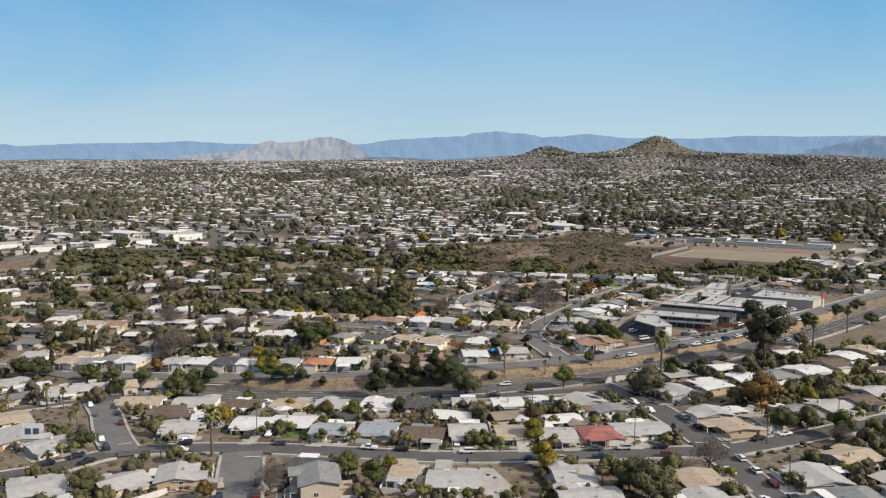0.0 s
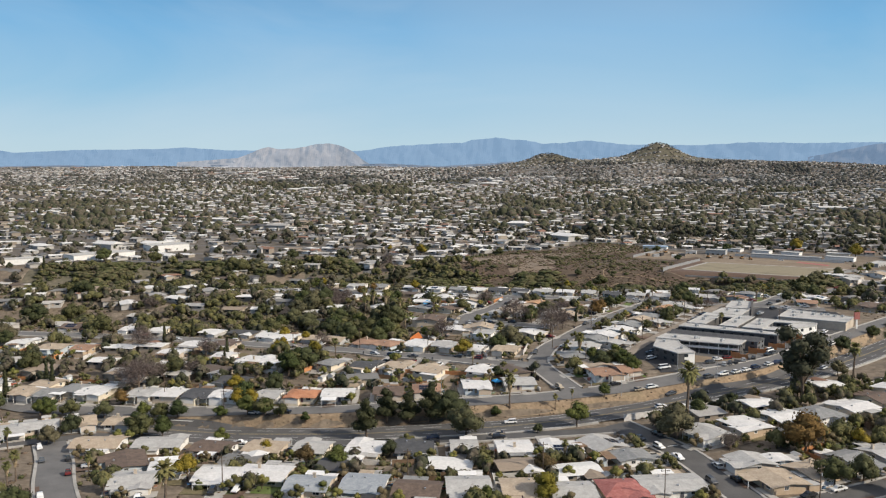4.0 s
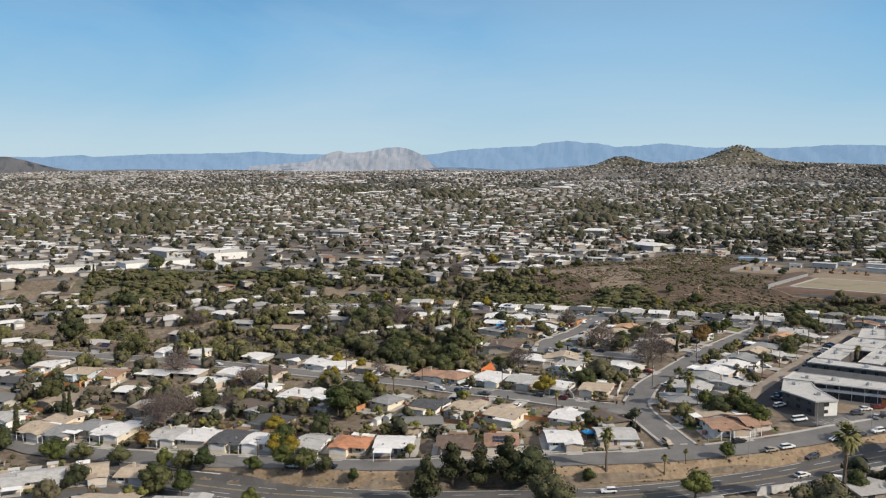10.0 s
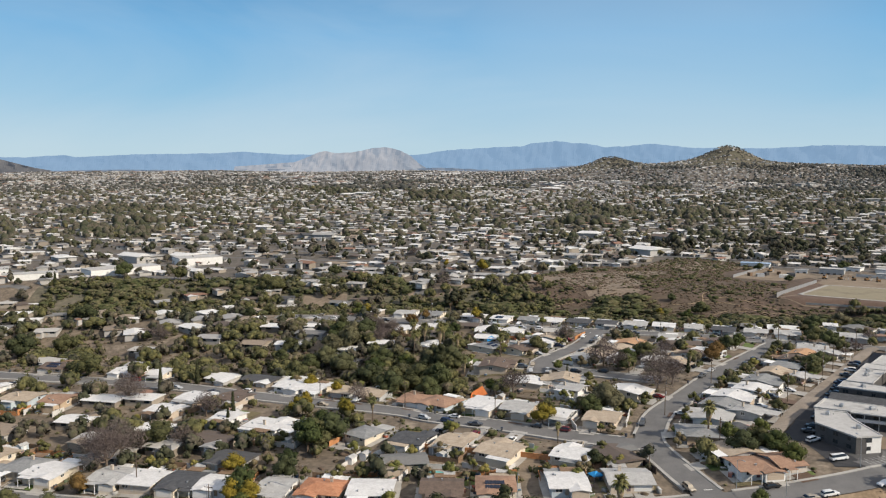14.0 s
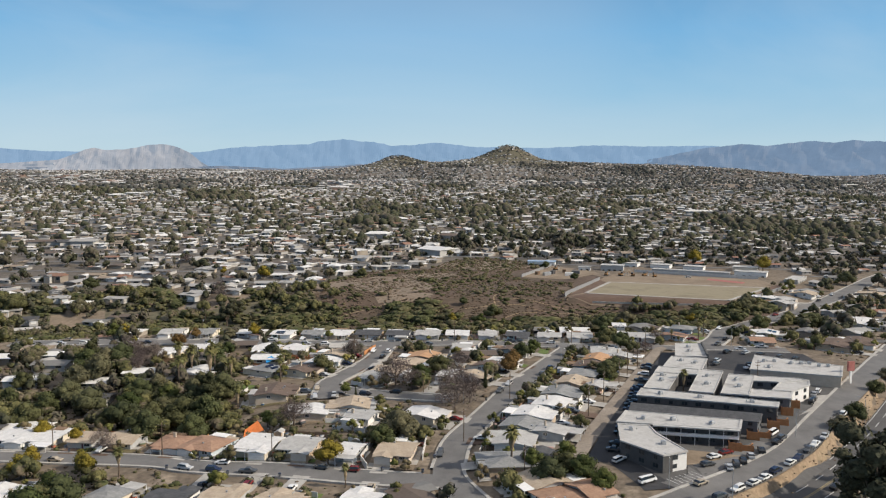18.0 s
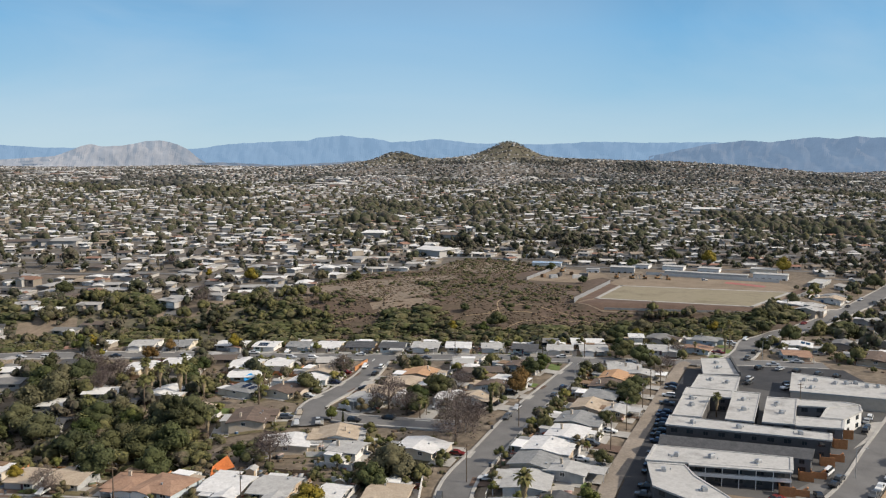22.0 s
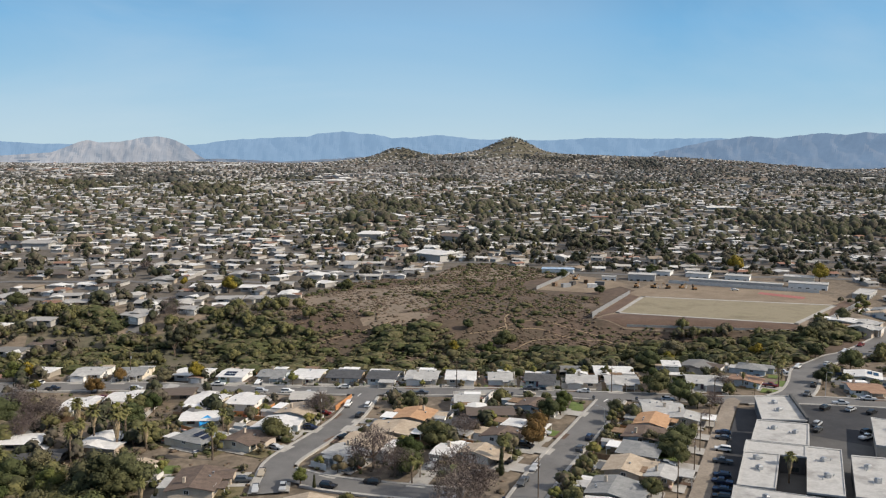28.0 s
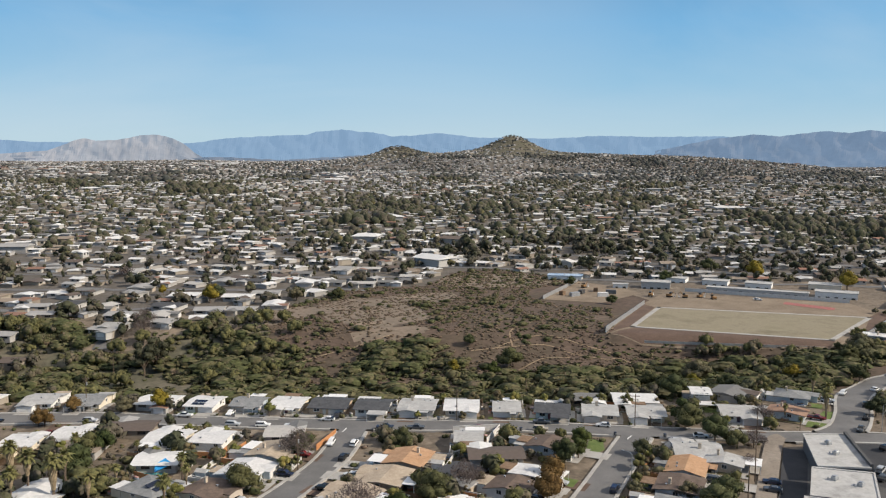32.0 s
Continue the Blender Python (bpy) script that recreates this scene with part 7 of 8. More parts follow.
def digger(x, y, rot):
    """A small tracked excavator standing with its boom folded."""
    t = thing("excavator", pose(x, y, 20.15, 0, 0, rot), "yellow tracked excavator standing idle on bare dirt", "excavator", "site machines")
    for q in (-1, 1):
        put("track", bevelled(mesh_from("track", *boxes((-1.5, q * 0.95 - 0.25, 0, 1.5, q * 0.95 + 0.25, 0.7)), M_TYRE), 0.15), t)
    put("body", bevelled(mesh_from("body", *boxes((-1.6, -1.1, 0.75, 0.9, 1.1, 1.8)), M_MACHINE), 0.08), t)
    put("cab", bevelled(mesh_from("cab", *boxes((-0.1, 0.15, 1.75, 1.2, 1.1, 2.8)), M_CARGLASS), 0.06), t)
    v, f = tube([(0.8, -0.3, 1.4), (2.6, -0.3, 3.4), (3.9, -0.3, 2.4)], [0.28, 0.22, 0.16], 6)
    put("boom", mesh_from("boom", v, f, M_MACHINE), t)
    v, f = tube([(3.9, -0.3, 2.5), (3.6, -0.3, 1.0), (3.1, -0.3, 0.3)], [0.18, 0.2, 0.42], 6)
    put("bucket", mesh_from("bucket", v, f, M_STEEL), t)


for x, y, r_ in ((317, 700, 40), (326, 695, -60), (333, 690, 150), (341, 687, 10), (345, 680, 80), (296, 742, 20)):
    digger(x, y, r_)
# foot trails through the canyon brush
for pts in (((180, 626), (199, 624), (214, 621), (221, 611), (233, 600), (239, 599), (242, 583)), ((193, 626), (207, 630), (218, 630), (226, 622), (240, 604)), ((199, 624), (205, 640), (222, 652)), ((300.8, 582), (315, 573.4), (328.6, 566)), ((98, 640), (112, 647), (133, 648), (151, 652)), ((192, 600.7), (206.5, 609.3), (219, 607))):
    v, f = strip(dense(pts, 2.0), [(-0.4, 0), (0.4, 0)], 0.22)
    tagged(put("trail", mesh_from("trail", v, f, M_BANK)), "pale beaten earth foot trail", "trail", kind="structure")
patch("lawn", [(165, 490.4), (166.9, 488.2), (170.9, 490.2), (174.4, 497.6), (171.5, 500.3)], M_LAWN, "green lawn on a street corner", "lawn", 0.16)
patch("lawn", [(239, 489.4), (247.3, 486.6), (258.7, 499.1), (256.4, 500.8)], M_LAWN, "green lawn on a street corner", "lawn", 0.16)
# large white sheds of the commercial strip
for x, y, w, d, h, r_ in ((-205, 775, 54, 20, 5, 40), (-262, 748, 36, 14, 4.5, 25), (-300, 760, 30, 20, 6, 25), (-160, 830, 36, 22, 6, 30)):
    c, s = math.cos(radians(r_)), math.sin(radians(r_))
    block("warehouse", [(x + a * w / 2 * c - e * d / 2 * s, y + a * w / 2 * s + e * d / 2 * c) for a, e in ((-1, -1), (1, -1), (1, 1), (-1, 1))], h, WALL[0][1], M_FLATROOF, "large white commercial shed with a flat roof", "warehouse", 1, ())


# ---------------------------------------------------------------- cars
def car_body(profile, w):
    """Body pressed from a side profile, drawn in towards the roof."""
    v, f = [], []
    n = len(profile)
    for s in (-1, 1):
        for x, z in profile:
            k = w / 2 * (1 if z < 0.85 else 1 - 0.22 * (z - 0.85) / 0.6)
            v.append((x, s * k, z))
    for i in range(n):
        j = (i + 1) % n
        f.append((i, j, n + j, n + i))
    f += [tuple(range(n))[::-1], tuple(range(n, 2 * n))]
    return v, f


SHAPES = {
    "sedan": ([(-2.25, 0.35), (2.2, 0.32), (2.28, 0.62), (2.1, 0.78), (1.0, 0.92), (0.3, 1.40), (-0.9, 1.43), (-1.6, 1.0), (-2.2, 0.95)], (-1.5, 0.92)),
    "suv": ([(-2.3, 0.42), (2.2, 0.40), (2.3, 0.75), (2.15, 0.95), (1.05, 1.05), (0.45, 1.65), (-1.9, 1.70), (-2.25, 1.1)], (-2.1, 1.0)),
    "pickup": ([(-2.7, 0.5), (2.5, 0.46), (2.6, 0.85), (2.4, 1.02), (1.3, 1.1), (0.75, 1.70), (-0.5, 1.72), (-0.75, 1.1), (-2.7, 1.05)], (-0.6, 1.2)),
    "van": ([(-2.6, 0.42), (2.4, 0.40), (2.5, 0.8), (2.3, 1.1), (1.5, 1.9), (-2.5, 2.0)], (-2.3, 1.5)),
}
CAR_ME = {}
for k, (pf, gl) in SHAPES.items():
    top = max(z for _, z in pf)
    belt = 0.93 if k == "sedan" else 1.08 if k != "van" else 1.2
    up = [p for p in pf if p[1] > belt + 0.02]
    gx0, gx1 = min(p[0] for p in up), max(p[0] for p in up)
    wv, wf = car_body([(gx1 + 0.42 if k != "van" else gx1 + 0.5, belt), (gx1 + 0.04, top - 0.12), (gx0 - 0.04, top - 0.12), (gx0 - 0.42 if k != "van" else gx0 - 0.05, belt)], 1.84)
    for ci, (word, mt) in enumerate(CAR):
        me = mesh_from("body", *car_body(pf, 1.80), mt)
        CAR_ME[k, ci] = bevelled(me, 0.05)
    CAR_ME[k, "glass"] = mesh_from("window_band", wv, wf, M_CARGLASS)
wv, wf = tube([(0, -0.11, 0), (0, 0.11, 0)], [0.33, 0.33], 12)
wf.append(tuple(range(12))[::-1])
WHEEL_ME = mesh_from("wheel", wv, wf, M_TYRE)
CAR_WORD = {"sedan": "saloon car", "suv": "sport utility car", "pickup": "pickup truck", "van": "delivery van"}
PARKED = []


def car(x, y, rot, shape=None, ci=None, lift=0.15):
    if any(math.hypot(x - a, y - b_) < 3.0 for a, b_ in PARKED):
        return
    r = random.Random(int(x * 101 + y * 57))
    shape = shape or r.choice(("sedan", "sedan", "suv", "suv", "pickup"))
    ci = r.choice((0, 0, 6, 6, 6, 1, 7, 7, 2, 2, 3, 3, 4, 8, 0, 5)) if ci is None else ci
    c, s = math.cos(radians(rot)), math.sin(radians(rot))
    za, zb = ground(x + c, y + s), ground(x - c, y - s)
    t = thing("van" if shape == "van" else "pickup_truck" if shape == "pickup" else "car", pose(x, y, (za + zb) / 2 + lift, 0, -math.degrees(math.atan2(za - zb, 2)), rot), f"{CAR[ci][0]} {CAR_WORD[shape]} parked", "car", "parked cars")
    body = put("body", CAR_ME[shape, ci], t)
    put("window_band", CAR_ME[shape, "glass"], t)
    e = 1.35 if shape == "sedan" else 1.5
    for a in (-1, 1):
        for b_ in (-1, 1):
            put("wheel", WHEEL_ME, t, pose(a * e, b_ * 0.82, 0.33))
    PARKED.append((x, y))


for x, y in ((108.9, 339.2), (115.7, 331.4), (121.3, 332.4), (138.2, 335.4), (147, 338.0), (154.1, 340.2), (160.8, 342.2), (165.8, 344.0), (171.3, 346.4), (178.9, 349.6), (183.3, 351.6), (191, 356), (196, 359), (203.7, 363.6), (221.4, 375.4), (226.6, 379.8), (146.7, 345.6)):
    d = min(((q - Vector((x, y, 0))).length, n_) for q, n_ in ((q, (n_.x, n_.y)) for q, n_ in dense(ROADS["f1"])))[1]
    car(x, y, math.degrees(math.atan2(-d[0], d[1])) + rng.choice((0, 180)), lift=0.2)
for x, y, r_, sh, ci in ((160.1, 351.6, 60, "sedan", 2), (163.4, 353.0, 60, "suv", 3), (166.8, 354.4, 60, "sedan", 1), (171.5, 357.0, 60, "sedan", 2), (177.5, 359.8, 60, "sedan", 1), (155.8, 355.3, 5, "sedan", 3), (155.4, 358.2, 5, "suv", 1), (161, 359.6, 8, "sedan", 0), (166.4, 361.4, 8, "sedan", 4),
                         (190.9, 371.0, 30, "van", 0), (190.4, 366.6, 30, "suv", 3), (186.5, 364.2, 30, "sedan", 1), (226.6, 394.2, 40, "suv", 1), (229.6, 396.4, 40, "sedan", 3), (234, 401.1, 40, "sedan", 2), (237.7, 403.4, 40, "suv", 0), (134.3, 366.3, 20, "suv", 0), (134, 351, 5, "van", 0), (231.5, 453.7, 30, "suv", 2), (228, 449.6, 30, "sedan", 3), (236.3, 439.5, 10, "pickup", 0), (240, 443, 10, "suv", 1), (245.8, 466, 20, "suv", 1), (252.9, 462.5, 20, "sedan", 2), (257, 458, 20, "sedan", 1), (262, 452, 25, "sedan", 3), (266, 447, 25, "sedan", 1)):
    car(x, y, r_, sh, ci, 0.22)
for k in range(22):
    t = k / 21
    x, y = 199.0 + (136.8 - 199.0) * t, 455.9 + (373.3 - 455.9) * t
    if rng.random() < 0.85:
        car(x, y, 140 + rng.uniform(-4, 4), None, rng.choice((5, 5, 1, 3, 0, 7)))
for nm, step, prob in (("s1", 9, 0.38), ("cu", 8, 0.55), ("lp", 8, 0.5), ("h1", 9, 0.38), ("n1", 8, 0.32), ("j1", 9, 0.36), ("w1", 8, 0.32), ("f1", 10, 0.25), ("d1", 9, 0.5), ("right", 10, 0.4), ("low", 10, 0.3), ("e1", 8, 0.4), ("bend", 12, 0.4)):
    acc = 0.0
    path = dense(ROADS[nm])
    cut = gap_without(nm)
    for (q, n_), (q2, _) in zip(path, path[1:]):
        acc += (q2 - q).length
        if acc < step:
            continue
        acc = 0.0
        for side in (-1, 1):
            if rng.random() > prob or (nm == "f1" and q.x > 100) or not (-130 < q.x < 420):
                continue
            p = q + n_ * side * (WIDTH.get(nm, 4.6) - 1.15)
            e = q2 - q
            if cut(p.x, p.y) or cut(p.x + e.x * 2, p.y + e.y * 2):
                continue
            car(p.x, p.y, math.degrees(math.atan2(e.y, e.x)) + (180 if side > 0 else 0) + rng.uniform(-2, 2))
for x, y, r_, ci in ((366, 669, -30, 0), (119, 318, 12, 0), (184, 338, 22, 1), (205, 352, 33, 2), (62, 317, 178, 0), (128, 330, 194, 3)):
    car(x, y, r_, None, ci)

# ---------------------------------------------------------------- driveways, fences, sheds, garden trees
FPANEL = {"wood": mesh_from("fence_panel", *boxes((0.02, -0.04, -0.9, 6.78, 0.04, 1.75)), M_WOOD),
          "white": mesh_from("fence_panel", *boxes((0, -0.09, -0.9, 6.8, 0.09, 1.65)), M_BLOCK),
          "red": mesh_from("fence_panel", *boxes((0.02, -0.04, -0.9, 6.78, 0.04, 1.75)), M_REDWOOD)}
FWORD = {"wood": "weathered brown board fence between back yards", "white": "low white-painted block wall round a yard", "red": "orange stained board fence round a yard"}


def fence(x0, y0, x1, y1, kind):
    L = math.hypot(x1 - x0, y1 - y0)
    n = max(1, int(round(L / 6.8)))
    a = math.degrees(math.atan2(y1 - y0, x1 - x0))
    if L < 2 or min(road_gap(x0 + (x1 - x0) * t, y0 + (y1 - y0) * t) for t in (0, 0.25, 0.5, 0.75, 1)) < 1.5:
        return
    if any(abs(x0 + (x1 - x0) * t - h[0]) < h[4] * 0.55 and abs(y0 + (y1 - y0) * t - h[1]) < h[4] * 0.55 for h in HOMES for t in (0, 0.5, 1)):
        return
    fe = thing("fence", pose(x0, y0, ground(x0, y0)), FWORD[kind], "fence")
    for k in range(n):
        t = k / n
        dz = ground(x0 + (x1 - x0) * t, y0 + (y1 - y0) * t) - ground(x0, y0)
        m = pose((x1 - x0) * t, (y1 - y0) * t, dz, 0, 0, a)
        put("fence_panel", FPANEL[kind], fe, m @ Matrix.Diagonal((L / n / 6.8, 1, 1, 1)))


R3 = random.Random(21)
YARD = {"concrete": ([], [], M_CONCRETE), "dirt": ([], [], M_DIRT), "grass": ([], [], M_DRYLAWN), "lawn": ([], [], M_LAWN)}
YARD_WORD = {"concrete": "pale concrete yards round the houses", "dirt": "bare tan earth yards round the houses", "grass": "dry olive grass yards round the houses", "lawn": "green lawns round the houses"}


def yard(kind, corners, lift):
    """A draped four-sided yard surface."""
    if min(road_gap(*q) for q in corners) < 1.25:
        return False
    v, f, _ = YARD[kind]
    k = len(v)
    a, b_, c, d = (Vector(q) for q in corners)
    for i in range(5):
        for j in range(5):
            p = a.lerp(b_, i / 4).lerp(d.lerp(c, i / 4), j / 4)
            v.append((p.x, p.y, ground(p.x, p.y) + lift))
    f += [(k + i * 5 + j, k + (i + 1) * 5 + j, k + (i + 1) * 5 + j + 1, k + i * 5 + j + 1) for i in range(4) for j in range(4)]
    return True


CLUTTER = []
SHED_ROOF = mesh_from("roof", *gable_roof(3.0, 2.4, 2.1, 0.5, 0.2, 0.08), ROOF["lg"])
SHED_WALL = [mesh_from("wall", *house_walls(3.0, 2.4, 2.1, 0.5), m_) for m_ in (WALL[0][1], WALL[4][1], WALL[5][1])]
SHED_DOOR = mesh_from("door", *boxes((-0.6, -0.04, 0, 0.6, 0.02, 1.8)), M_TRIM)
GARDEN = []
for x, y, rot, w, d, side, gxx, fy, z in HOMES:
    c, s = math.cos(radians(rot)), math.sin(radians(rot))

    def at(lx, ly):
        return x + lx * c - ly * s, y + lx * s + ly * c
    # driveway out to the street
    ly, hit = fy - 0.2, None
    while ly > fy - 16:
        if road_gap(*at(gxx, ly)) < 0.2:
            hit = ly
            break
        ly -= 0.5
    if hit is not None:
        v, f = [], []
        for k in range(7):
            q = fy + (hit - 1.2 - fy) * k / 6
            for a in (-2.6, 0, 2.6):
                px, py = at(gxx + a, q)
                v.append((px, py, ground(px, py) + 0.2))
        for k in range(6):
            for a in range(2):
                i = k * 3 + a
                f.append((i, i + 3, i + 4, i + 1))
        tagged(put("driveway", mesh_from("driveway", v, f, M_CONCRETE if R3.random() < 0.8 else M_REDEARTH)), "pale concrete driveway in front of a garage", "driveway", kind="structure")
        if fy - hit > 5.0:
            for a in ((-1.25, 1.25) if R3.random() < 0.5 else (0.0,)):
                if R3.random() < 0.9:
                    car(*at(gxx + a, fy - 3.0), rot - 90, None, None, 0.25)
        if R3.random() < 0.25:
            gxs = [at(-side * w * 0.45 + q, r_) for q, r_ in ((-2.5, -d / 2 - 1.0), (-2.5, -d / 2 - 4.5), (2.5, -d / 2 - 4.5), (2.5, -d / 2 - 1.0))]
            if all(road_gap(*q) > 1.6 for q in gxs):
                patch("lawn", gxs, M_LAWN, "small green front lawn", "lawn", 0.17)
    if R3.random() < 0.45:
        q0 = R3.uniform(-0.25, 0.15) * w
        slab = [at(q0 + a, b_) for a, b_ in ((-2.5, d / 2 + 0.5), (3.0, d / 2 + 0.5), (3.0, d / 2 + 4.6), (-2.5, d / 2 + 4.6))]
        if all(road_gap(*q) > 1.5 for q in slab):
            patch("patio", slab, M_CONCRETE, "pale concrete patio behind a house", "patio", 0.2)
    kind = R3.choice(("wood", "wood", "wood", "white", "white", "red"))
    n_ = 0.10 + 0.0012 * (len(YARD["dirt"][0]) % 60)
    for sx in (-1, 1):
        yk = R3.choice(("concrete", "dirt", "concrete", "grass", "concrete", "lawn", "dirt"))
        yard(yk, [at(*q) for q in ((0.02 * sx, d / 2 - 0.5), (sx * (w / 2 + 2.0), d / 2 - 0.5), (sx * (w / 2 + 2.0), d / 2 + 6.2), (0.02 * sx, d / 2 + 6.2))][::sx], n_ + 0.03 * (sx > 0))
        yk = R3.choice(("concrete", "concrete", "concrete", "grass", "lawn", "concrete", "dirt"))
        for far in (6.5, 4.6, 3.2, 2.0):
            if yard(yk, [at(*q) for q in ((0.02 * sx, -d / 2 - far), (sx * (w / 2 + 2.0), -d / 2 - far), (sx * (w / 2 + 2.0), -d / 2 + 0.5), (0.02 * sx, -d / 2 + 0.5))][::sx], n_ + 0.015 + 0.03 * (sx > 0)):
                break
        # the side of the lot
        yard(R3.choice(("concrete", "concrete", "dirt", "grass")), [at(*q) for q in ((sx * (w / 2 - 0.3), -d / 2 + 0.3), (sx * (w / 2 + 2.2), -d / 2 + 0.3), (sx * (w / 2 + 2.2), d / 2 - 0.3), (sx * (w / 2 - 0.3), d / 2 - 0.3))][::sx], n_ + 0.06 + 0.03 * (sx > 0))
    for _ in range(R3.randint(4, 12)):
        px, py = at(R3.uniform(-0.6, 0.6) * w, d / 2 + R3.uniform(0.8, 6)) if R3.random() < 0.6 else at(R3.choice((-1, 1)) * (w / 2 + R3.uniform(0.5, 1.6)), R3.uniform(-0.6, 0.6) * d)
        if road_gap(px, py) > 2 and not any(math.hypot(px - h[0], py - h[1]) < 0.42 * (h[3] + h[4]) * 0.9 for h in HOMES if (h[0], h[1]) != (x, y)):
            CLUTTER.append((px, py, ground(px, py) + 0.1, R3.uniform(0, 6.28), R3.uniform(0.5, 2.2), R3.uniform(0.4, 1.3), R3.uniform(0.4, 1.4)))
    back = d / 2 + R3.uniform(5.5, 8)
    if R3.random() < 0.8:
        fence(*at(-w / 2 - 1.5, back), *at(w / 2 + 1.5, back), kind)
    if R3.random() < 0.5:
        fence(*at(-w / 2 - 1.7, d / 2), *at(-w / 2 - 1.7, back - 0.3), kind)
    if R3.random() < 0.3:
        fence(*at(-side * (w / 2 + 1.2), -d / 2 - 4.2), *at(-side * 0.6, -d / 2 - 4.2), "white")
    if R3.random() < 0.7:
        fence(*at(w / 2 + 1.6, d / 2), *at(w / 2 + 1.6, back - 0.3), kind)
    if R3.random() < 0.45:
        px, py = at(R3.uniform(-0.35, 0.35) * w, back - 2.2)
        if road_gap(px, py) > 3 and not any(abs(px - h[0]) < 7 and abs(py - h[1]) < 7 for h in HOMES if (h[0], h[1]) != (x, y)):
            sh = thing("shed", pose(px, py, ground(px, py) + 0.1, 0, 0, rot + R3.choice((0, 90))), "small garden shed with a pale gabled roof in a back yard", "shed")
            put("wall", R3.choice(SHED_WALL), sh)
            put("roof", SHED_ROOF, sh)
            put("door", SHED_DOOR, sh, pose(0, -1.21, 0))
    for _ in range(R3.choice((4, 5, 6, 7)) + (4 if y < 345 and x > 90 else 3 if y < 345 else 0)):
        lx, ly = R3.uniform(-0.7, 0.7) * w, (d / 2 + R3.uniform(3, 8)) if R3.random() < 0.65 else (-d / 2 - R3.uniform(2.5, 4.5))
        px, py = at(lx, ly)
        if road_gap(px, py) < 1.2 or any(math.hypot(px - a, py - b_) < 3.0 for a, b_, _ in PLANTED) or any(math.hypot(px - h[0], py - h[1]) < 6.6 for h in HOMES) or any(math.hypot(px - a, py - b_) < 3 for a, b_ in PARKED):
            continue
        PLANTED.append((px, py, 2.0))
        GARDEN.append((px, py, R3.uniform(2.2, 6.5)))

for i, mat in enumerate((LEAF["oak"], LEAF["green"], M_BRUSH)):
    some = [(x, y, ground(x, y) - 0.2, R3.uniform(0, 6.28), h * R3.uniform(0.8, 1.15), h * R3.uniform(0.8, 1.15), h) for x, y, h in GARDEN[i::3]]
    (tv_, tf_), (cv_, cf_) = broad_tree(300 + i, 0.40, 5, 170)
    k = len(cv_)
    mat_ = M_GARDEN[i]
    scatter("garden_trees", cv_ + tv_, cf_ + [tuple(j + k for j in q) for q in tf_], [0] * len(cf_) + [1] * len(tf_), some, [mat_, M_BARK], "leafy garden trees and tall shrubs in the back yards", "trees")

for kind, (v, f, mt) in YARD.items():
    tagged(put("yard", mesh_from("yard", v, f, mt)), YARD_WORD[kind], "yard", kind="structure")
v, f = boxes((-0.5, -0.5, -0.2, 0.5, 0.5, 0.9), (-0.54, -0.54, 0.9, 0.54, 0.54, 1.0))
scatter("yard_clutter", v, f, [0] * len(f), CLUTTER, [M_CLUTTER], "bins, boxes, planters and stored things in the yards", "clutter")
patch("driveway", [(27, 225), (39, 224), (43, 205), (42, 196), (25, 196)], M_CONCRETE, "wide concrete forecourt beside a house", "driveway", 0.2)

patch("dirt_terrace", [(-12, 374), (10, 370), (14, 383), (-4, 385.5)], M_DIRT, "bare tan dirt terrace behind the houses", "ground", 0.16)
patch("dirt_terrace", [(15, 384.5), (14, 372.5), (29, 366), (47, 363), (52, 368.5), (42, 373.5)], M_DIRT, "bare tan dirt terrace below a board fence", "ground", 0.16)
# pools and the bright blue awning
for x, y in ((17.1, 366.5), (50.4, 518.2)):
    z = ground(x, y)
    pl = thing("swimming_pool", pose(x, y, z, 0, 0, -20), "turquoise back-yard swimming pool with a pale rim", "pool")
    put("rim", mesh_from("rim", *boxes((-4.6, -2.6, -0.5, 4.6, -2.1, 0.35), (-4.6, 2.1, -0.5, 4.6, 2.6, 0.35), (-4.6, -2.1, -0.5, -4.1, 2.1, 0.35), (4.1, -2.1, -0.5, 4.6, 2.1, 0.35)), M_CONCRETE), pl)
    put("water", mesh_from("water", *boxes((-4.1, -2.1, -0.5, 4.1, 2.1, 0.25)), M_POOL), pl)
aw = thing("canopy", pose(63.9, 352.9, ground(63.9, 352.9), 0, 0, 20), "bright blue pop-up canopy in a back yard", "canopy")
put("cloth", mesh_from("cloth", [(-1.6, -1.6, 2.1), (1.6, -1.6, 2.1), (1.6, 1.6, 2.1), (-1.6, 1.6, 2.1), (0, 0, 3.0), (-1.6, -1.6, 1.8), (1.6, -1.6, 1.8), (1.6, 1.6, 1.8), (-1.6, 1.6, 1.8)], [(0, 1, 4), (1, 2, 4), (2, 3, 4), (3, 0, 4), (5, 6, 1, 0), (6, 7, 2, 1), (7, 8, 3, 2), (8, 5, 0, 3)], M_TARP), aw)
for a in (-1, 1):
    for b_ in (-1, 1):
        put("leg", mesh_from("leg", *boxes((-0.04, -0.04, -0.2, 0.04, 0.04, 2.0)), M_STEEL), aw, pose(a * 1.5, b_ * 1.5, 0))

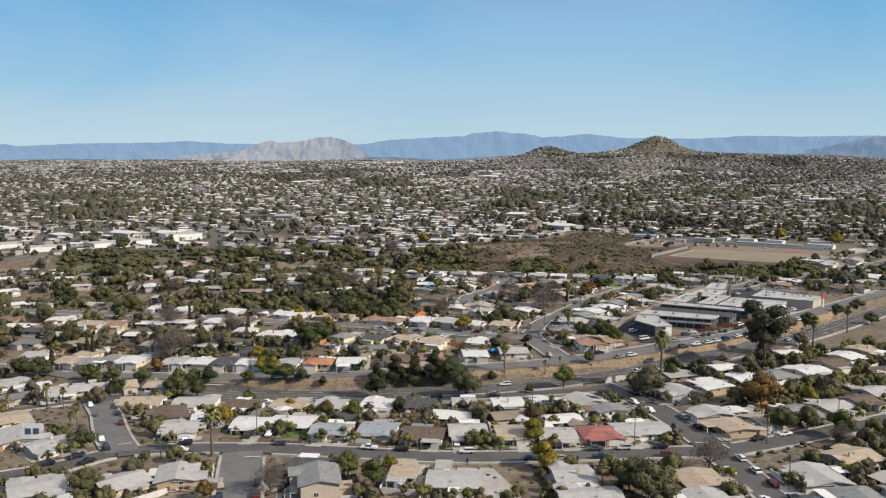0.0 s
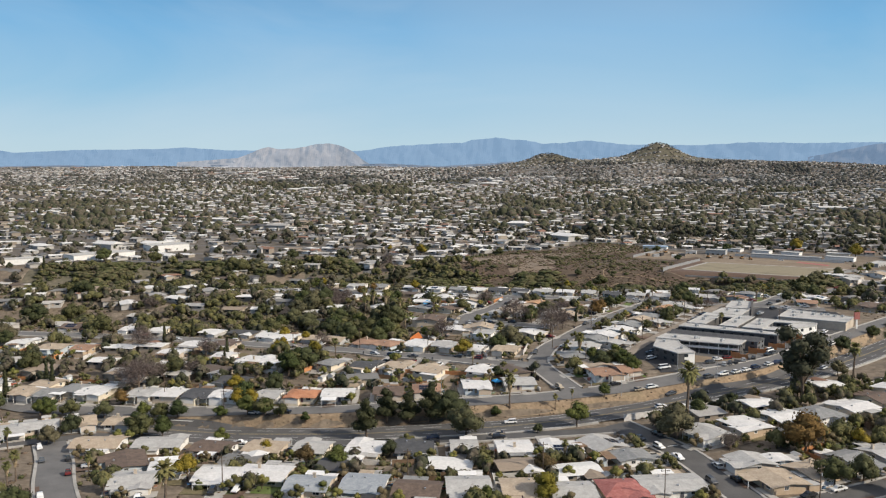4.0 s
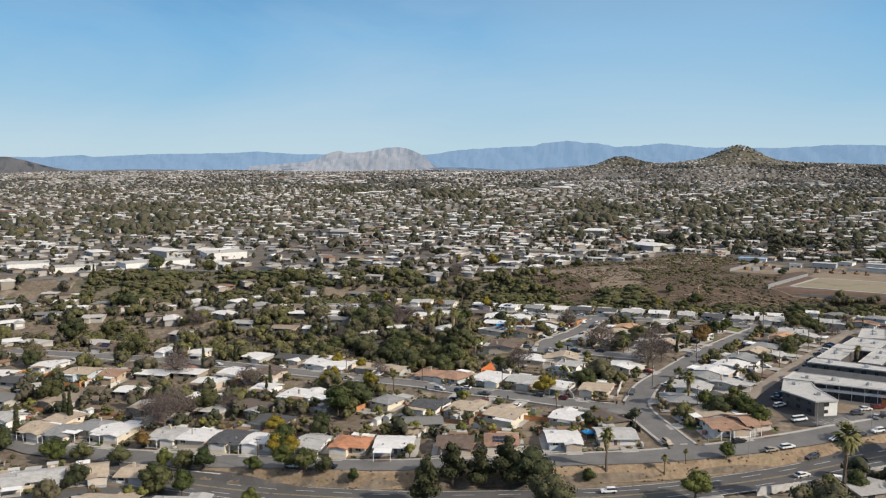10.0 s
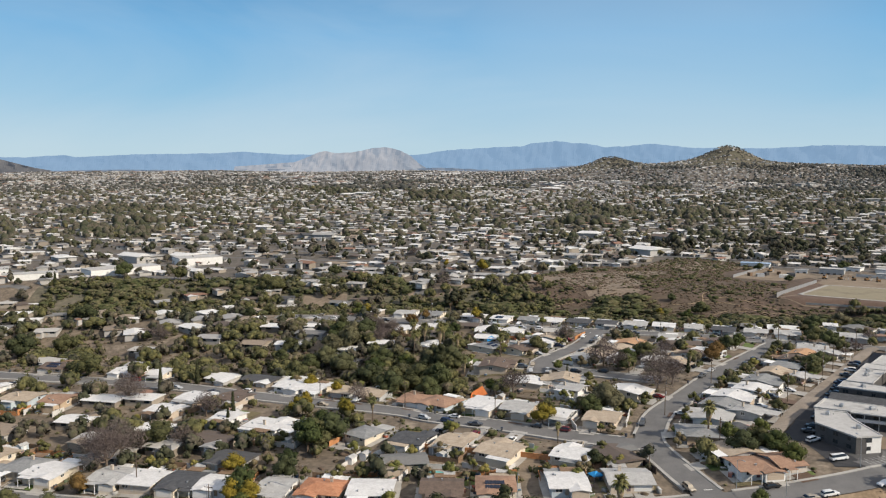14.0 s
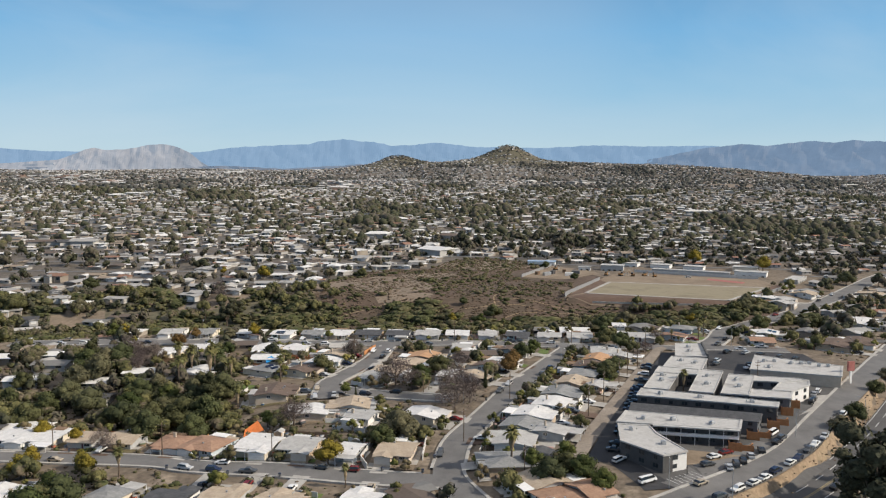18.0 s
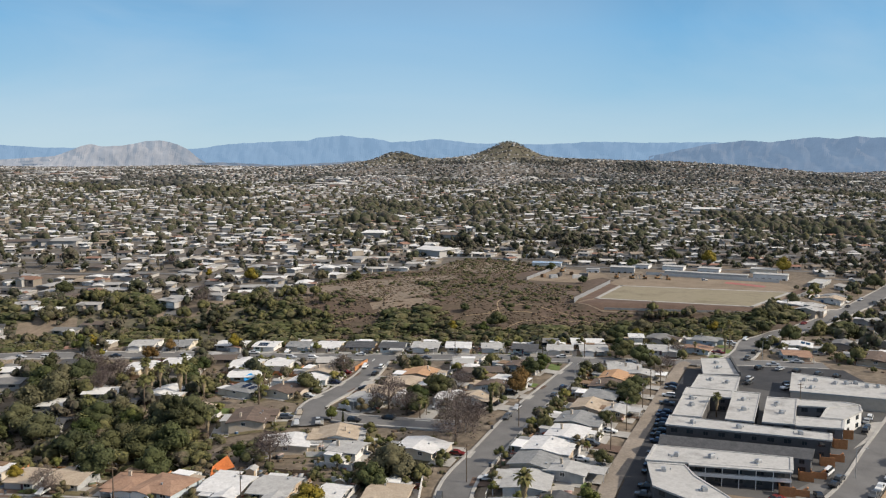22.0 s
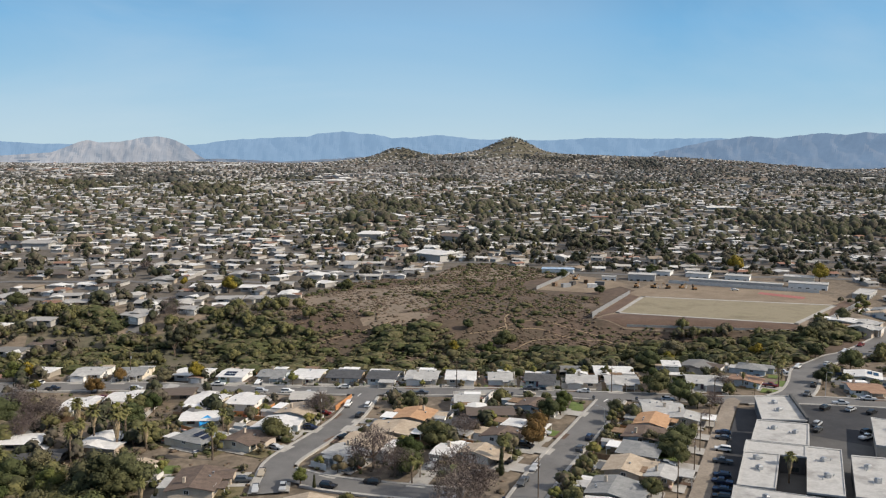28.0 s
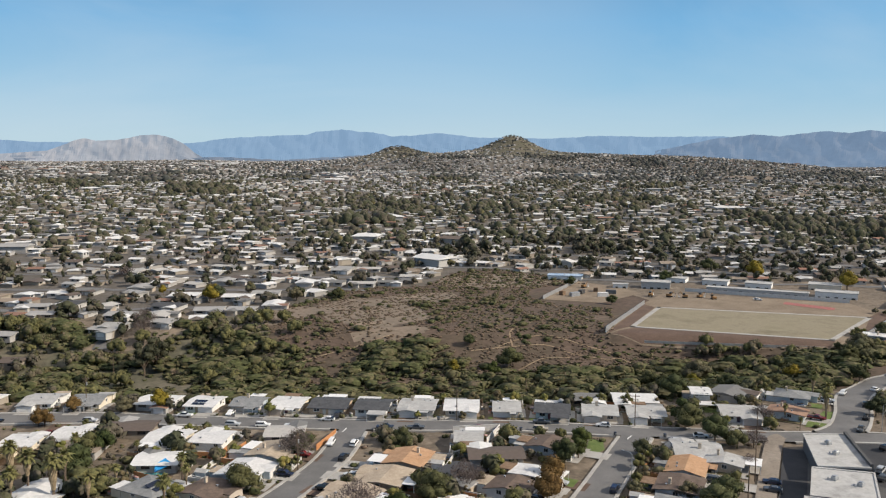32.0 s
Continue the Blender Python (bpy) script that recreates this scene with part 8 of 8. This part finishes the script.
# walls, fences and garden things that mark single yards
def barrier(pts, h, mat, label, base=-0.8, thick=0.09):
    """Panels from corner to corner, each stepping with the ground."""
    o = Vector((*pts[0], ground(*pts[0])))
    wl_ = thing("garden_wall" if mat is M_BLOCK else "fence", pose(*o), label, "wall" if mat is M_BLOCK else "fence")
    for a, c in zip(pts, pts[1:]):
        L = math.hypot(c[0] - a[0], c[1] - a[1])
        n = max(1, round(L / 3.0))
        for k in range(n):
            px, py = a[0] + (c[0] - a[0]) * k / n, a[1] + (c[1] - a[1]) * k / n
            m = pose(px - o.x, py - o.y, ground(px, py) - o.z, 0, 0, math.degrees(math.atan2(c[1] - a[1], c[0] - a[0])))
            put("wall_panel", mesh_from("wall_panel", *boxes((0.01, -thick, base, L / n - 0.01, thick, h), (0.0, -thick - 0.04, h, L / n, thick + 0.04, h + 0.08)), mat), wl_, m)


barrier([(67.0, 391.5), (66.6, 398.5), (77.2, 417.0), (90.5, 409.2), (83.6, 391.5)], 1.9, M_BLOCK, "tall white-painted block wall round a house yard")
barrier([(79.6, 413.6), (70.6, 396.6)], 1.7, M_BLOCK, "white-painted block wall inside a yard")
barrier([(84.5, 409.6), (77.6, 392.0)], 1.7, M_BLOCK, "white-painted block wall inside a yard")
barrier([(57.3, 367.8), (67.9, 372.0), (75.6, 370.6), (79.6, 363.0), (81.8, 354.2)], 1.8, M_DARKWOOD, "dark board fence curving round a street corner")
barrier([(15.4, 385.9), (29.3, 379.9), (42.0, 375.3), (54.0, 369.5)], 1.7, M_REDWOOD, "orange-brown board fence between terraced yards")
barrier([(94.6, 519.5), (100.0, 527.2), (102.4, 530.8)], 1.5, M_REDWOOD, "orange-brown slatted fence on a street corner")
barrier([(101.5, 308.6), (109.5, 309.2), (117.5, 310.4)], 2.2, M_BLOCK, "long white block wall beside the main road")
barrier([(141.3, 505.4), (149.6, 516.0), (135.6, 518.6)], 1.8, M_BLOCK, "white-painted block wall round a corner yard")
barrier([(-10.5, 372.0), (-4.0, 384.0)], 1.6, M_BLOCK, "white block wall between two yards")
barrier([(8.0, 362.5), (12.5, 371.5), (25.0, 368.0)], 1.5, M_BLOCK, "pale block wall round a swimming pool")

for x, y, rt, k in ((-6.6, 378.2, 60, 0), (-2.4, 380.4, 60, 0), (1.9, 380.0, 60, 1)):
    sh = thing("shed", pose(x, y, ground(x, y) + 0.05, 0, 0, rt), "small white garden shed in a terraced back yard", "shed")
    put("wall", SHED_WALL[k], sh)
    put("roof", SHED_ROOF, sh)
    put("door", SHED_DOOR, sh, pose(0, -1.21, 0))

# a shed with a round roof
qn = thing("round_shed", pose(57.8, 521.0, ground(57.8, 521.0), 0, 0, 25), "white metal shed with a rounded roof in a yard", "shed")
arc = [(-2.0, 0.0), (-2.0, 1.2)] + [(-2.0 * math.cos(a), 1.2 + 1.5 * math.sin(a)) for a in (0.4, 0.8, 1.2, 1.57, 1.94, 2.34, 2.74)] + [(2.0, 1.2), (2.0, 0.0)]
v = [(x, y, z) for y in (-2.6, 2.6) for x, z in arc]
m_ = len(arc)
put("shell", mesh_from("shell", v, [(i + 1, i, m_ + i, m_ + i + 1) for i in range(m_ - 1)] + [tuple(range(m_)), tuple(range(2 * m_ - 1, m_ - 1, -1))], M_TRIM), qn)
put("door", SHED_DOOR, qn, pose(0, -2.62, 0))

# the orange sun sail over a back yard, and a blue one
for x, y, rt, mt, lb, k in ((38.5, 432.5, 10, M_SAIL, "bright orange sun sail slung between poles", 1.0), (53.0, 516.4, 20, M_TARP, "bright blue tarpaulin awning over a yard", 0.7)):
    sa = thing("sun_sail", pose(x, y, ground(x, y), 0, 0, rt), lb, "awning")
    tip = [(-3.6 * k, -1.6 * k, 1.4), (3.4 * k, -1.2 * k, 2.6), (2.4 * k, 3.0 * k, 4.4 * k + 0.4), (-2.0 * k, 2.2 * k, 2.6)]
    put("cloth", mesh_from("cloth", tip + [(0.2, 0.6 * k, 2.2)] + [(a, b_, c_ - 0.05) for a, b_, c_ in tip + [(0.2, 0.6 * k, 2.2)]], [(0, 1, 4), (1, 2, 4), (2, 3, 4), (3, 0, 4), (6, 5, 9), (7, 6, 9), (8, 7, 9), (5, 8, 9)], mt), sa)
    for a, b_, c_ in tip:
        put("leg", mesh_from("leg", *boxes((-0.05, -0.05, -0.4, 0.05, 0.05, c_)), M_STEEL), sa, pose(a, b_, 0))

# a clipped dark hedge on a corner
hv, hf = clump_cloud(random.Random(401), [(-5.6 + 1.6 * k, 0.15 * (-1) ** k, 1.2, 1.35, 1.55) for k in range(8)], 900, 0.2)
hg = thing("hedge", pose(118.8, 516.4, ground(118.8, 516.4), 0, 0, -18), "dense dark green hedge along a corner yard", "hedge")
put("leaves", mesh_from("leaves", hv, hf, LEAF["cypress"]), hg)

# utility poles and street lamps
PV, PF = tube([(0, 0, -1), (0, 0, 5), (0, 0, 10.5)], [0.16, 0.14, 0.11], 8)
POLE_ME = mesh_from("pole", PV, PF, M_POLE)
ARM_ME = mesh_from("crossarm", *boxes((-1.3, -0.07, 9.6, 1.3, 0.07, 9.75), (-0.9, -0.07, 8.5, 0.9, 0.07, 8.62)), M_POLE)
INS_ME = mesh_from("insulator", *boxes((-0.06, -0.06, 9.75, 0.06, 0.06, 9.98)), M_STEEL)
TRF_ME = mesh_from("transformer", *tube([(0.35, 0, 7.4), (0.35, 0, 8.3)], [0.25, 0.25], 10), M_STEEL)


def pole(x, y, rot):
    p = thing("utility_pole", pose(x, y, ground(x, y), 0, 0, rot), "brown wooden utility pole with crossarms", "utility pole", "utility poles")
    put("pole", POLE_ME, p)
    put("crossarm", ARM_ME, p)
    for a in (-1.1, 1.1):
        put("insulator", INS_ME, p, pose(a, 0, 0))
    if int(x) % 3 == 0:
        put("transformer", TRF_ME, p)


for x, y, r_ in ((86.9, 236.5, 0), (129.3, 233, 15), (116.5, 198, 90), (166, 252, 15), (-82.6, 238, 30), (-58.8, 244, 0), (-32.3, 263.6, 0), (-42.9, 346, -20), (20, 262, 0), (60, 262, 0), (27.6, 586, -20), (87.6, 506.5, 40), (10.7, 427, -30), (-22, 443, -30), (42, 409, -30), (31, 656, -20), (128.2, 432, 45), (171.3, 430.5, 45), (196.7, 459.4, 45),
                 (144.4, 403.6, 45), (158, 418, 45), (184, 446, 45), (212, 478, 45), (99.5, 400, 45), (220.7, 415.3, 0), (105, 366, 45), (-70, 372, -20), (-20, 356, -15), (140, 528, -22), (190, 506, -22), (250, 262, 15)):
    pole(x, y, r_)


def lamp(x, y, rot):
    p = thing("street_lamp", pose(x, y, ground(x, y), 0, 0, rot), "grey steel street lamp with a curved arm", "street lamp", "street lamps")
    put("pole", LPOLE_ME, p)
    put("arm", LARM_ME, p)
    put("lamp_head", LHEAD_ME, p)


LPOLE_ME = mesh_from("pole", *tube([(0, 0, -0.5), (0, 0, 4), (0, 0, 8)], [0.11, 0.09, 0.07], 8), M_STEEL)
LARM_ME = mesh_from("arm", *tube([(0, 0, 7.9), (0.6, 0, 8.5), (2.2, 0, 8.7)], [0.05, 0.045, 0.04], 6), M_STEEL)
LHEAD_ME = bevelled(mesh_from("lamp_head", *boxes((2.0, -0.14, 8.6, 2.8, 0.14, 8.75)), M_STEEL), 0.03)
for x, y, r_ in ((99.5, 340.5, -70), (107.7, 329, 80), (-44, 348.5, 100), (150, 337, 110), (196, 367, -60), (236, 380, 120), (112, 436, -45), (165, 466, 135), (137.6, 346.5, 90), (40, 343, -90), (258, 479, -90)):
    lamp(x, y, r_)

# painted stop bars where the side streets meet the through streets
for x, y, r_, L in ((-34.0, 241.5, 0, 5.0), (-75.0, 258.5, 20, 4.2), (105.5, 279.0, 12, 4.0), (107.0, 236.5, -4, 4.0), (115.5, 230.5, 100, 3.6), (90.6, 341.0, 5, 3.8), (181.5, 496.0, 40, 3.6), (104.5, 531.0, 60, 3.6)):
    tagged(put("stop_bar", mesh_from("stop_bar", *boxes((0, -0.2, 0, L, 0.2, 0.015)), M_PAINT), None, pose(x, y, ground(x, y) + 0.33, 0, 0, r_)), "worn white stop bar across a street", "road marking", kind="structure")
# grey roadside cabinets and wheelie bins set out along the kerbs
BIN_ME = bevelled(mesh_from("bin_body", *boxes((-0.3, -0.35, 0.05, 0.3, 0.35, 0.95)), CAR[3][1]), 0.04)
LID_ME = bevelled(mesh_from("lid", *boxes((-0.33, -0.40, 0.95, 0.33, 0.38, 1.05)), CAR[5][1]), 0.02)
R4 = random.Random(4)
placed = 0
for nm in ("s1", "n1", "h1", "j1"):
    for q, n_ in dense(ROADS[nm], 14.0):
        side = R4.choice((-1, 1))
        p = q + n_ * side * (WIDTH.get(nm, 4.2) + 0.55)
        if placed < 36 and R4.random() < 0.5 and road_gap(p.x, p.y) > 0.2:
            wb = thing("wheelie_bin", pose(p.x, p.y, ground(p.x, p.y) + 0.3, 0, 0, R4.uniform(0, 90)), "dark wheeled refuse bin standing on the pavement", "bin", "refuse bins")
            put("bin_body", BIN_ME, wb)
            put("lid", LID_ME, wb)
            placed += 1
